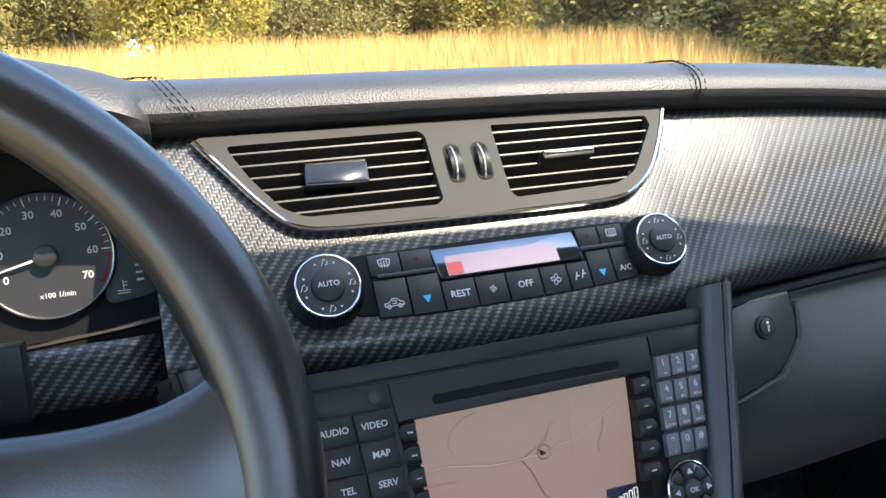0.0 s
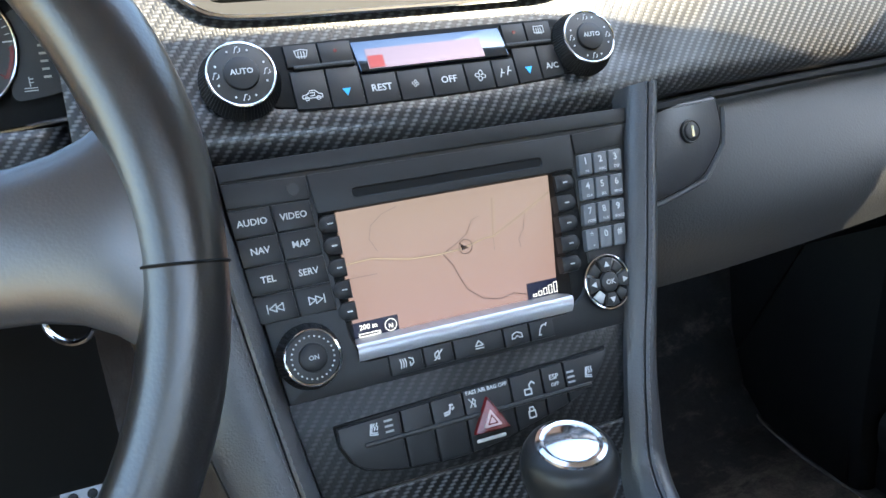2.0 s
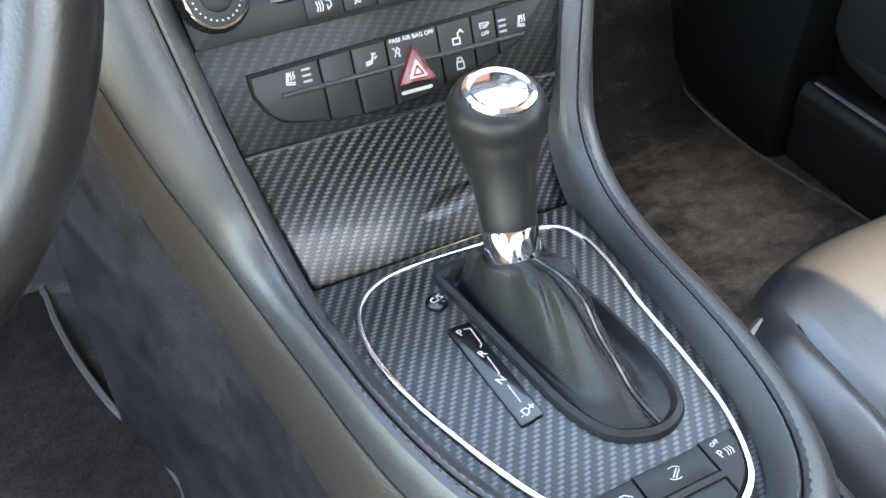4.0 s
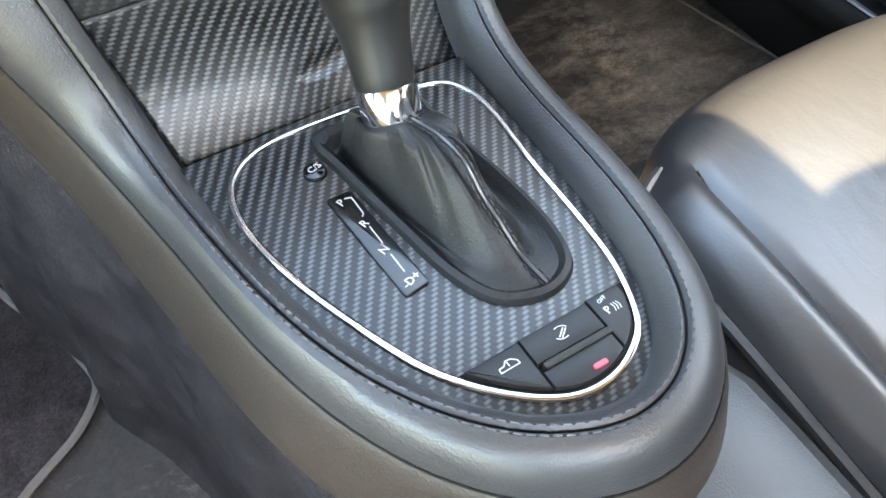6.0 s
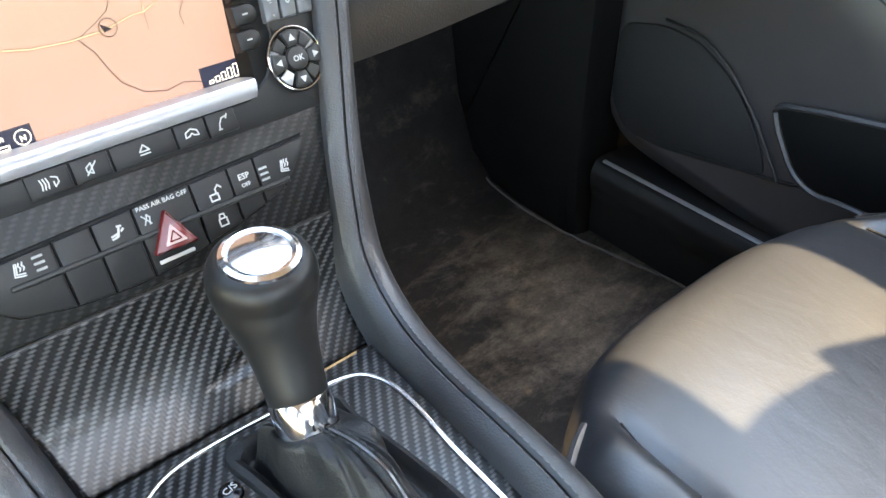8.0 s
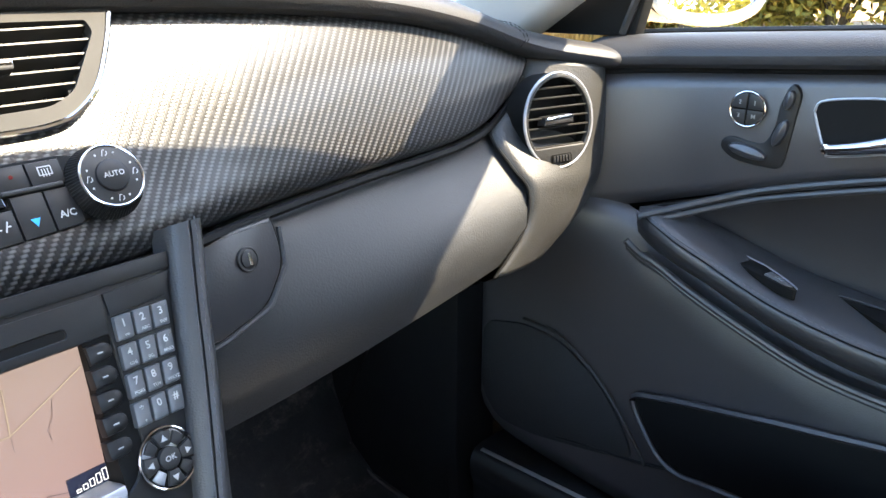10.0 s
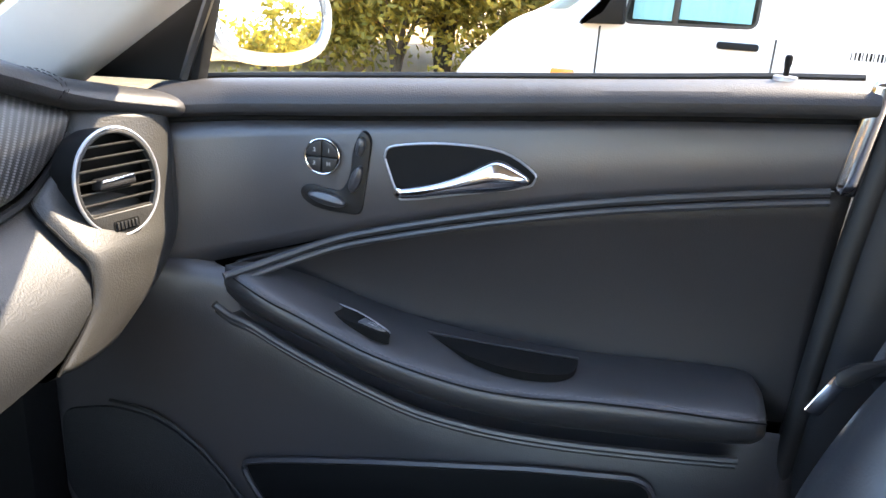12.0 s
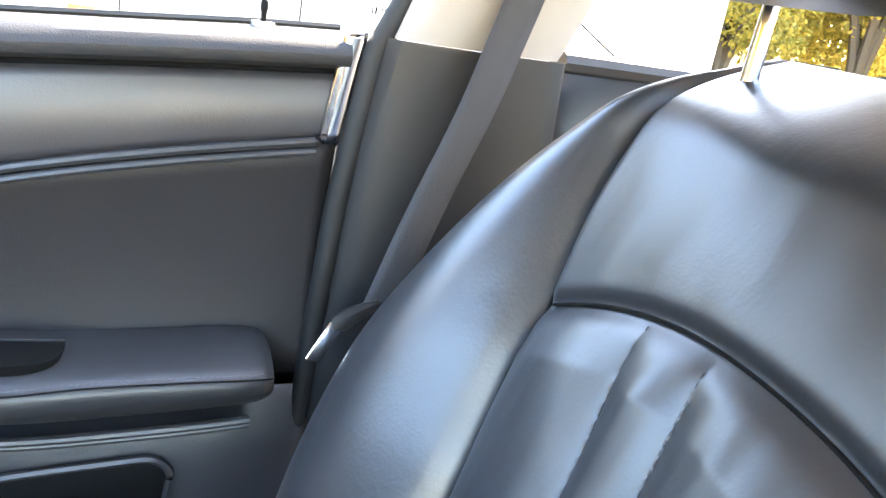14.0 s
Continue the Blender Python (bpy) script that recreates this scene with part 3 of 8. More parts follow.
# outer body, which closes the cabin below the windows and in front of it
CAR_BODY = thing("car_body", "silver outer body of the car below the windows", "car body", kind="structure", at=(0, 1.5, 0.6))
part("bonnet", slab(rounded([(-1.12, 0.45), (-2.15, 0.45), (-2.2, 0.75), (-1.7, 0.93), (-1.12, 1.01)], 0.05), frame_of((-0.86, 0, 0), (0, -1, 0), (0, 0, 1)), -1.72, 0.0, 0.03), CAR_SILVER, CAR_BODY, "silver bonnet")
part("side", slab(rounded([(-1.15, 0.22), (1.3, 0.22), (1.3, 1.02), (-1.15, 0.98)], 0.03), frame_of((0.795, 0, 0), (0, -1, 0), (0, 0, 1)), -0.06, 0.0, 0.01), CAR_SILVER, CAR_BODY, "silver door side")


# unseen low wall on the driver's side; its height sets the light let in
bm = slab(rect(-1.5, 0.22, 1.1, 0.72, 0.02), frame_of((-0.745, 0, 0), (0, 1, 0), (0, 0, 1)), -0.03, 0.03, 0.01)
tagged(part("wall_driver_side", bm, DOOR_SKIN), "unseen low black wall on the driver's side, height set for light", "door", kind="structure")


def pillar(name, foot, head, half, depth, material, label):
    """A sloping roof pillar between two places."""
    a, b = Vector(foot), Vector(head)
    bm = bmesh.new()
    rings = []
    for k in range(7):
        t = k / 6
        c = a.lerp(b, t)
        w = half * (1 - 0.25 * t)
        rings.append([bm.verts.new(c + Vector((dx * depth, dy * w, 0))) for dx, dy in ((-0.5, -0.7), (-0.5, 0.7), (-0.2, 1), (0.5, 1), (0.5, -1), (-0.2, -1))])
    for p, q in zip(rings, rings[1:]):
        for i in range(6):
            bm.faces.new((p[i], p[(i + 1) % 6], q[(i + 1) % 6], q[i]))
    bm.faces.new(rings[0])
    bm.faces.new(rings[-1][::-1])
    return tagged(part(name, bm, material), label, "pillar", kind="structure")


for s in (-1, 1):
    pillar("pillar_front", (s * 0.725, 0.85, 1.0), (s * 0.60, 0.36, 1.30), 0.085, 0.05, ROOF_CLOTH, "pale cloth-covered windscreen pillar")
pillar("pillar_middle", (-0.72, -0.13, 1.0), (-0.60, -0.22, 1.30), 0.08, 0.05, BEIGE, "pale door pillar on the driver's side")
# windscreen
ws = [[(x, 1.12 - 0.10 * (x / 0.7) ** 2 + (0.44 - 1.12) * t, 1.04 + (1.31 - 1.04) * t - 0.03 * (x / 0.7) ** 2) for x in [(-0.7 + 0.14 * k) * (1 - 0.1 * t) for k in range(11)]] for t in (0, 0.25, 0.5, 0.75, 1)]
glass_ob = surface("windscreen", ws, GLASS)
glass_ob.visible_shadow = False
tagged(glass_ob, "clear windscreen glass over the dashboard", "windscreen", kind="structure")

# ---- dashboard ----
TOP_Z = [(-0.72, 1.072), (-0.3, 1.076), (-0.18, 1.074), (0.16, 1.067), (0.39, 1.052), (0.52, 1.030), (0.61, 1.003), (0.72, 0.985)]
TOP_Y = [(-0.72, 0.70), (0.39, 0.695), (0.61, 0.68), (0.66, 0.655), (0.70, 0.63)]
LOW_Z = [(-0.72, 0.93), (-0.13, 0.930), (0.0, 0.926), (0.1, 0.930), (0.22, 0.930), (0.35, 0.932), (0.45, 0.934), (0.51, 0.940), (0.55, 0.953), (0.59, 0.975), (0.612, 0.999)]
LOW_Y = [(-0.72, 0.66), (-0.3, 0.63), (-0.13, 0.615), (0.0, 0.610), (0.12, 0.615), (0.22, 0.638), (0.35, 0.652), (0.51, 0.660), (0.612, 0.678)]

dashboard = thing("dashboard", "black dashboard with stitched leather top and carbon foil fascia", "dashboard", at=(0, 0.9, 0.9))


def pad_row(x):
    dz, y0 = lerp_curve(x, TOP_Z), lerp_curve(x, TOP_Y)
    flat = 1.0 - 0.3 * max(0, (x - 0.4) / 0.3)
    prof = ((0.020, -0.004), (0.002, -0.001), (-0.012, 0.004), (-0.017, 0.013), (-0.010, 0.024), (0.010, 0.032), (0.04, 0.033), (0.10, 0.027), (0.20, 0.010), (0.30, -0.012), (0.42, -0.03))
    return [(x, y0 + dy, dz + h * flat) for dy, h in prof]


pad_xs = [-0.72 + 0.04 * k for k in range(36)] + [0.70]
surface("top_pad", [pad_row(x) for x in pad_xs], PAD, dashboard, "black grained leather pad", thick=0.004, sub=1)


def fascia_row(x, n=30):
    ty, tz, ly, lz = lerp_curve(x, TOP_Y) + 0.001, lerp_curve(x, TOP_Z) - 0.002, lerp_curve(x, LOW_Y), lerp_curve(x, LOW_Z)
    tz = max(tz, lz + 0.001)
    h = tz - lz
    out = []
    swell = 0.0012 + 0.006 * max(0, min(1, (abs(x) - 0.16) / 0.08))
    for k in range(n):
        t = k / (n - 1)
        bulge = swell * math.sin(math.pi * t) * min(1, h / 0.1)
        fold = 0.004 * math.exp(-((t - 0.84) / 0.07) ** 2) * max(0, 1 - abs(x) / 0.3)
        lip = 0.012 * max(0, (t - 0.88) / 0.12) ** 2
        out.append((x, ty + (ly - ty) * t - bulge - fold + lip, tz - h * t))
    return out


VENT_EDGE = [Vector((x * 0.001, y * 0.001)) for x, y in ((-166, 101), (-152, 78), (-138, 60), (-124, 45), (-112, 40), (0, 37), (100, 38), (112, 43), (127, 55), (144, 80), (153, 98))]


def in_vent(p):
    """Whether a place of the fascia lies behind the opening for the centre vents."""
    q = UPPER.inverted() @ Vector(p)
    inside = False
    for a, b in zip(VENT_EDGE, VENT_EDGE[1:] + VENT_EDGE[:1]):
        if (a.y > q.y) != (b.y > q.y) and q.x < a.x + (b.x - a.x) * (q.y - a.y) / (b.y - a.y):
            inside = not inside
    return inside


fas_x = [-0.207 + 0.008 * k for k in range(100)] + [0.593, 0.598, 0.603, 0.609]
rows = [fascia_row(x) for x in fas_x]
rows = [[rows[j][i] for j in range(len(rows))] for i in range(len(rows[0]))]
fascia = surface("fascia", rows, CARBON, dashboard, "grey twill carbon foil fascia", thick=0.003, uv_turn=8)
fb = bmesh.new()
fb.from_mesh(fascia.data)
bmesh.ops.delete(fb, geom=[f for f in fb.faces if in_vent(f.calc_center_median())], context="FACES")
fb.to_mesh(fascia.data)
fb.free()


# lower dash on the passenger's side
def knee_row(x):
    ly, lz = lerp_curve(x, LOW_Y) + 0.004, lerp_curve(x, LOW_Z) - 0.006
    base = lerp_curve(x, [(0.1, 0.785), (0.25, 0.79), (0.45, 0.809), (0.56, 0.825), (0.66, 0.84)])
    out = [(x, ly + 0.03, lz), (x, ly + 0.012, lz - 0.001), (x, ly - 0.002, lz - 0.006)]
    for k in range(1, 8):
        t = k / 7
        z = lz - 0.006 + (base - lz + 0.006) * t
        y = ly - 0.002 + (0.612 - ly) * math.sin(min(1, t * 1.4) * math.pi / 2) + 0.02 * max(0, t - 0.75) * 4 * 0.5
        out.append((x, y, z))
    out += [(x, 0.66, base - 0.012), (x, 0.75, base - 0.015)]
    return out


kx = [0.125 + 0.02 * k for k in range(20)] + [0.515, 0.530, 0.545]
LOWER_SKIN = grained("matt lower dash skin", (0.021, 0.022, 0.023), 0.52, 0.0016, 0.3, spec=0.45)
surface("lower_panel", [knee_row(x) for x in kx], LOWER_SKIN, dashboard, "black grained lower panel")
# added filler: stops sun leaking below the lower panel, near-black to stay dark
part("underside", slab(rect(-0.9, 0.752, -0.69, 0.79, 0.01), frame_of((0.60, 0, 0), (0, -1, 0), (0, 0, 1)), 0.0, 0.46, 0.004), FILLER_BLACK, dashboard, "added near-black panel blocking sun under the dash")


# ---- centre stack: head unit (sizes in millimetres on its own plane) ----
def mm(points):
    return [Vector((x * 0.001, y * 0.001)) for x, y in points]


def key_cap(name, outline, plane, low, high, parent, material=None, label="", bevel=0.0007, gap=0.0004):
    return part(name, slab(inset(ccw(outline), gap), plane, low, high, bevel), material or PLASTIC, parent, label)


unit = thing("head_unit", "black head unit with map screen, keypad and round knob", "car radio", at=(0, 0.6, 0.87))
SCREEN_HOLE = mm([(-84, -16), (-79, -88), (-74, -106), (62, -106), (77, -96), (86, -78), (88, -15)])
part("faceplate", slab(rounded(mm([(-137, 21), (-121, -121), (105, -121), (136, 21)]), 0.002), STACK, -0.012, -0.0015, 0.001, hollow=rounded(SCREEN_HOLE, 0.003)), PLASTIC, unit)
part("backing", slab(mm([(-118, 10), (-110, -112), (95, -112), (118, 10)]), STACK, -0.06, -0.036), DEEP, unit)
key_cap("top_strip", mm([(-137, 21), (-136, 10.5), (135, 10.5), (137, 21)]), STACK, -0.003, 0.0, unit)
dot_panel = key_cap("blank_panel", mm([(-136, 10), (-135, -5), (-86, -6.5), (-86.5, 8)]), STACK, -0.003, 0.0, unit)
part("sensor", slab(circle(-0.0955, 0.001, 0.0036, 20), STACK, 0, 0.0005), GREY_PLASTIC, dot_panel, "small grey round sensor")
key_cap("blank_panel", mm([(91, 8), (134.5, 10), (126, -4.5), (91, -6)]), STACK, -0.003, 0.0, unit)
part("slot_panel", slab(mm([(-86, 8), (-84, -15.5), (88, -14.5), (90.5, 8)]), STACK, -0.006, 0.0, 0.0006, hollow=rect(-0.061, -0.0095, 0.066, -0.004, 0.0024)), PLASTIC, unit, "panel with a disc slot")

# near-black strip fills the slot and stands for the shade inside
part("slot", slab(rect(-0.0605, -0.0093, 0.0655, -0.0042, 0.0022), STACK, -0.004, -0.0008), DEEP, unit, "black strip for the shade in the disc slot")


def left_edge(v):
    return -135 + (-v - 6) * 0.09


cells = (("AUDIO", "VIDEO"), ("NAV", "MAP"), ("TEL", "SERV"), ("", ""))
for r, words in enumerate(cells):
    v0, v1 = -6 - 16.7 * r, -6 - 16.7 * (r + 1)
    for c in (0, 1):
        a0, a1 = (left_edge(v0), left_edge(v1)) if c == 0 else (-110.5 + 1.2 * r, -109.3 + 1.2 * r)
        b0, b1 = (-110.5 + 1.2 * r, -109.3 + 1.2 * r) if c == 0 else (-87 + 0.9 * r, -86.1 + 0.9 * r)
        k = key_cap("button", mm([(a0, v0), (a1, v1), (b1, v1), (b0, v0)]), STACK, -0.003, 0.0012, unit, bevel=0.001)
        cx, cy = (a0 + b0 + a1 + b1) / 4000, (v0 + v1) / 2000
        if words[c]:
            lettering(words[c], STACK, cx, cy, 0.0054, WHITE_PRINT, k, 0.0016)
        else:
            s = 1 if c else -1
            tri = [[(cx + s * (-0.004 + d), cy - 0.0022), (cx + s * d, cy), (cx + s * (-0.004 + d), cy + 0.0022), (cx + s * (-0.004 + d), cy - 0.0022)] for d in (0.0, 0.004)]
            strokes(tri + [[(cx + s * 0.005, cy - 0.0024), (cx + s * 0.005, cy + 0.0024)]], STACK, WHITE_PRINT, k, 0.0007, 0.0016)


def ridged_ring(plane, cx, cy, r0, r1, low, high, teeth, depth):
    """A knob's knurled skirt: a short cone with a toothed edge."""
    bm = bmesh.new()
    n = teeth * 4
    rings = []
    for r, h in ((r0, low), (r0, low + (high - low) * 0.15), (r1, high - 0.0008), (r1 - 0.0012, high)):
        ring = []
        for k in range(n):
            a = 2 * math.pi * k / n
            rr = r - depth * (1 if (k % 4) in (0, 1) else 0) * (1 if h < high else 0)
            ring.append(bm.verts.new(plane @ Vector((cx + rr * math.cos(a), cy + rr * math.sin(a), h))))
        rings.append(ring)
    for p, q in zip(rings, rings[1:]):
        for i in range(n):
            bm.faces.new((p[i], p[(i + 1) % n], q[(i + 1) % n], q[i]))
    bm.faces.new(rings[-1])
    bm.faces.new(rings[0][::-1])
    return bm


def ring_tube(plane, cx, cy, r, h, thick, n=48, ry=None):
    return sweep([plane @ Vector((cx + r * math.cos(2 * math.pi * k / n), cy + (ry or r) * math.sin(2 * math.pi * k / n), h)) for k in range(n)], thick, True, 8, up=tuple(plane.to_3x3() @ Vector((0, 0, 1))))


def turn_knob(plane, cx, cy, r, parent, word, dots, symbols, height=0.014):
    knob = part("knob", ridged_ring(plane, cx, cy, r * 1.22, r * 1.02, 0.0, height, 72, 0.0005), PLASTIC, parent, "black knob with a knurled edge", 30)
    part("ring", ring_tube(plane, cx, cy, r * 0.98, height, 0.0009), CHROME, knob, "thin chrome ring")
    part("face", slab(circle(cx, cy, r * 0.95, 48), plane, height - 0.002, height + 0.0003, 0.0004), GREY_PLASTIC, knob, "dark grey face")
    part("push_button", slab(circle(cx, cy, r * 0.52, 36), plane, height - 0.001, height + 0.0025, 0.0014, dome=0.0006), PLASTIC, knob, "black push button")
    lettering(word, plane, cx, cy, r * 0.24, WHITE_PRINT, knob, height + 0.0036)
    for k in range(dots):
        a = 2 * math.pi * (k + 0.5) / dots
        part("mark", slab(circle(cx + r * 0.76 * math.cos(a), cy + r * 0.76 * math.sin(a), r * 0.035, 8), plane, height, height + 0.0007), WHITE_PRINT, knob, "white dot")
    if symbols:
        for a in symbols:
            px, py = cx + r * 0.74 * math.cos(radians(a)), cy + r * 0.74 * math.sin(radians(a))
            e = r * 0.09
            strokes([[(px - e, py - e), (px - e * 0.2, py + e), (px + e * 0.5, py + e)], [(px + e * 0.2, py - e), (px + e, py - e * 0.6), (px + e, py + e * 0.4)]], plane, WHITE_PRINT, knob, 0.0005, height + 0.0007)
    return knob


turn_knob(STACK, -0.105, -0.0955, 0.0158, unit, "ON", 26, (), 0.013)
# soft keys either side of the screen
for side, us in ((-1, (-78.5, -78.3, -78, -77.6, -77)), (1, (79, 77.5, 76, 74.5, 72.5))):
    for k, u in enumerate(us):
        cy = -22.5 - 13.2 * k
        if side < 0:
            o = mm([(u + 5, cy - 5.6)] + [(u - 1 + 5.6 * math.cos(a), cy + 5.6 * math.sin(a)) for a in [-math.pi / 2 - math.pi * j / 10 for j in range(11)]] + [(u + 5, cy + 5.6)])
        else:
            o = mm([(u - 6, cy - 5.4)] + [(u + 3 + 5.4 * math.cos(a), cy + 5.4 * math.sin(a)) for a in [-math.pi / 2 + math.pi * j / 10 for j in range(11)]] + [(u - 6, cy + 5.4)])
        key = part("soft_key", slab(o, STACK, -0.008, -0.0005, 0.002, dome=0.0006), PLASTIC, unit, "half-round black soft key")
        strokes([[((u - 1.2) * 0.001, cy * 0.001), ((u + 1.6) * 0.001, cy * 0.001)]], STACK, WHITE_PRINT, key, 0.0008, 0.0012)

# map screen
SCR = frame_of((0, 0.6, 0.9), (1, 0, 0), (0, 0.2126, 1))
screen_mat = base_material("map screen", (0.08, 0.07, 0.065), 0.22)
sb = screen_mat.node_tree.nodes["Principled BSDF"]
sco = node(screen_mat, "ShaderNodeTexCoord")
smap = node(screen_mat, "ShaderNodeSeparateXYZ")
join(screen_mat, sco, "Object", smap, "Vector")
ramp = node(screen_mat, "ShaderNodeMapRange", From_Min=0.82, From_Max=0.9)
join(screen_mat, smap, "Z", ramp, "Value")
mixc = node(screen_mat, "ShaderNodeMix")
mixc.data_type = "RGBA"
mixc.inputs["A"].default_value = (0.55, 0.33, 0.29, 1)
mixc.inputs["B"].default_value = (0.53, 0.385, 0.32, 1)
join(screen_mat, ramp, "Result", mixc, "Factor")
screen_mat.node_tree.links.new(mixc.outputs["Result"], sb.inputs["Emission Color"])
sb.inputs["Emission Strength"].default_value = 0.070
screen = part("screen", slab(mm([(-72, 0), (-72, -81), (72, -81), (72, 0)]), SCR, -0.004, 0.0), screen_mat, unit, "lit map screen with a peach tone")
ROAD_LIGHT = glowing("map road", (0.75, 0.58, 0.42), 0.09)
ROAD_DARK = base_material("map track", (0.03, 0.02, 0.02), 0.4)
MAP_NAVY = glowing("map label box", (0.02, 0.025, 0.07), 0.06)
MAP_WHITE = glowing("map label print", (0.9, 0.88, 0.85), 0.2)


def map_line(points, material, w, lift, name):
    """One even ribbon on the screen."""
    p = [Vector((x * 0.001, y * 0.001)) for x, y in points]
    bm = bmesh.new()
    sides = []
    for i, q in enumerate(p):
        d = (p[min(i + 1, len(p) - 1)] - p[max(i - 1, 0)]).normalized()
        n = Vector((-d.y, d.x)) * w / 2
        sides.append([bm.verts.new(SCR @ Vector((*(q + e), lift))) for e in (n, -n)])
    for (a, b), (c, e) in zip(sides, sides[1:]):
        bm.faces.new((a, b, e, c))
    part(name, bm, material, screen)


for w, m, lift in ((0.0013, ROAD_DARK, 0.0002), (0.0008, ROAD_LIGHT, 0.0004)):
    map_line([(-71, -33), (-55, -32), (-30, -37), (-12, -38), (6, -37), (22, -33), (28, -33), (42, -26), (56, -19), (71, -11)], m, w, lift, "road")
    map_line([(28, -33), (29, -22), (30, -8)], m, w * 0.9, lift, "road")
map_line([(-8, -38), (-2, -46), (2, -56), (6, -64), (16, -72), (28, -75), (38, -73), (48, -76)], ROAD_DARK, 0.0005, 0.0003, "track")
map_line([(-8, -38), (2, -33), (10, -28), (14, -20), (20, -18)], ROAD_DARK, 0.0004, 0.0003, "track")
map_line([(52, -22), (50, -32), (46, -38), (47, -44)], ROAD_DARK, 0.0004, 0.0003, "track")
map_line([(-50, -28), (-54, -20), (-52, -12), (-44, -6), (-34, -3)], ROAD_DARK, 0.0003, 0.0003, "track")
map_line([(28, -33), (28, -42)], ROAD_DARK, 0.0003, 0.0003, "track")
map_line([(-71, -42), (-52, -42)], ROAD_DARK, 0.0003, 0.0003, "track")
map_line([(8 + 4.6 * math.cos(k * 0.35), -36 + 4.6 * math.sin(k * 0.35)) for k in range(19)], ROAD_DARK, 0.0005, 0.0006, "position_ring")
part("position_arrow", slab(mm([(10, -37), (4.5, -33.6), (5.5, -38)]), SCR, 0, 0.0008), ROAD_DARK, screen, "dark arrow")
box1 = part("scale_box", slab(mm([(-72, -81), (-43, -81), (-43, -70), (-72, -70)]), SCR, 0, 0.0006), MAP_NAVY, screen, "navy box with scale and compass")
lettering("200 m", SCR, -0.0625, -0.0735, 0.0046, MAP_WHITE, box1, 0.0009)
strokes([[(-0.069, -0.0775), (-0.0555, -0.0775), (-0.0555, -0.0792), (-0.069, -0.0792), (-0.069, -0.0775)]], SCR, MAP_WHITE, box1, 0.0006, 0.0009)
strokes([[(-0.0482 + 0.0038 * math.cos(k * 0.42), -0.0755 + 0.0038 * math.sin(k * 0.42)) for k in range(16)]], SCR, MAP_WHITE, box1, 0.0005, 0.0009)
lettering("N", SCR, -0.0482, -0.0762, 0.004, MAP_WHITE, box1, 0.0009)
box2 = part("signal_box", slab(mm([(48, -81), (72, -81), (72, -69), (48, -69)]), SCR, 0, 0.0006), MAP_NAVY, screen, "navy box with signal bars")
for k in range(5):
    h, x = 1.6 + 1.3 * k, 52 + 3.9 * k
    strokes([[(x * 0.001, -0.0785), ((x + 2.4) * 0.001, -0.0785), ((x + 2.4) * 0.001, (-78.5 + h) * 0.001), (x * 0.001, (-78.5 + h) * 0.001), (x * 0.001, -0.0785)]], SCR, MAP_WHITE, box2, 0.0005, 0.0009)
# near-black bezel paints the shade of the screen's recess; bright bar under it
part("bezel", slab(rounded(SCREEN_HOLE, 0.003), STACK, -0.034, -0.003, 0, hollow=mm([(-73.5, -13.0), (-76.5, -96), (70, -96), (73, -12.5)])), DEEP, unit, "near-black bezel for the shade round the screen")
bar = bmesh.new()
prof = [(-0.0935, -0.026), (-0.0945, -0.006), (-0.0955, -0.001), (-0.098, 0.0008), (-0.102, 0.0006), (-0.1055, -0.0016), (-0.1055, -0.004)]
secs = []
for u in (-0.0765, -0.0745, -0.04, 0.0, 0.04, 0.064, 0.068):
    secs.append([bar.verts.new(STACK @ Vector((u + (0.006 if u > 0.05 else -0.0 ) * (v + 0.1) / 0.01 * 0.3, v, h))) for v, h in prof])
for a, b in zip(secs, secs[1:]):
    for i in range(len(prof) - 1):
        bar.faces.new((a[i], a[i + 1], b[i + 1], b[i]))
part("trim_bar", bar, SILVER, unit, "satin silver bar under the screen")
# keypad
keys = ("1", "2", "3", "4", "5", "6", "7", "8", "9", "*", "0", "#")
small = ("oo", "ABC", "DEF", "GHI", "JKL", "MNO", "PQRS", "TUV", "WXYZ", "+", "", "")
KEYPAD = grained("pale keypad plastic", (0.09, 0.095, 0.1), 0.3, 0.0008, 0.04)
for k, word in enumerate(keys):
    r, c = divmod(k, 3)
    v0, v1 = -6 - 16.4 * r, -21 - 16.4 * r
    l0, l1, e0, e1 = 91.5 + v0 * 0.115 + 0.7, 91.5 + v1 * 0.115 + 0.7, 126 + v0 * 0.17 + 1, 126 + v1 * 0.17 + 1
    w0, w1 = (e0 - l0) / 3, (e1 - l1) / 3
    o = mm([(l0 + w0 * c, v0), (l1 + w1 * c, v1), (l1 + w1 * (c + 1), v1), (l0 + w0 * (c + 1), v0)])
    cap = part("key", slab(rounded(inset(ccw(o), 0.0005), 0.0012, 2), STACK, -0.003, 0.0022, 0.0012), KEYPAD, unit, "glossy number key")
    cx, cy = sum(p.x for p in o) / 4, sum(p.y for p in o) / 4
    lettering(word, STACK, cx, cy + 0.0022, 0.0062, WHITE_PRINT, cap, 0.0026)
    if small[k]:
        lettering(small[k], STACK, cx, cy - 0.0042, 0.0026, WHITE_PRINT, cap, 0.0026)
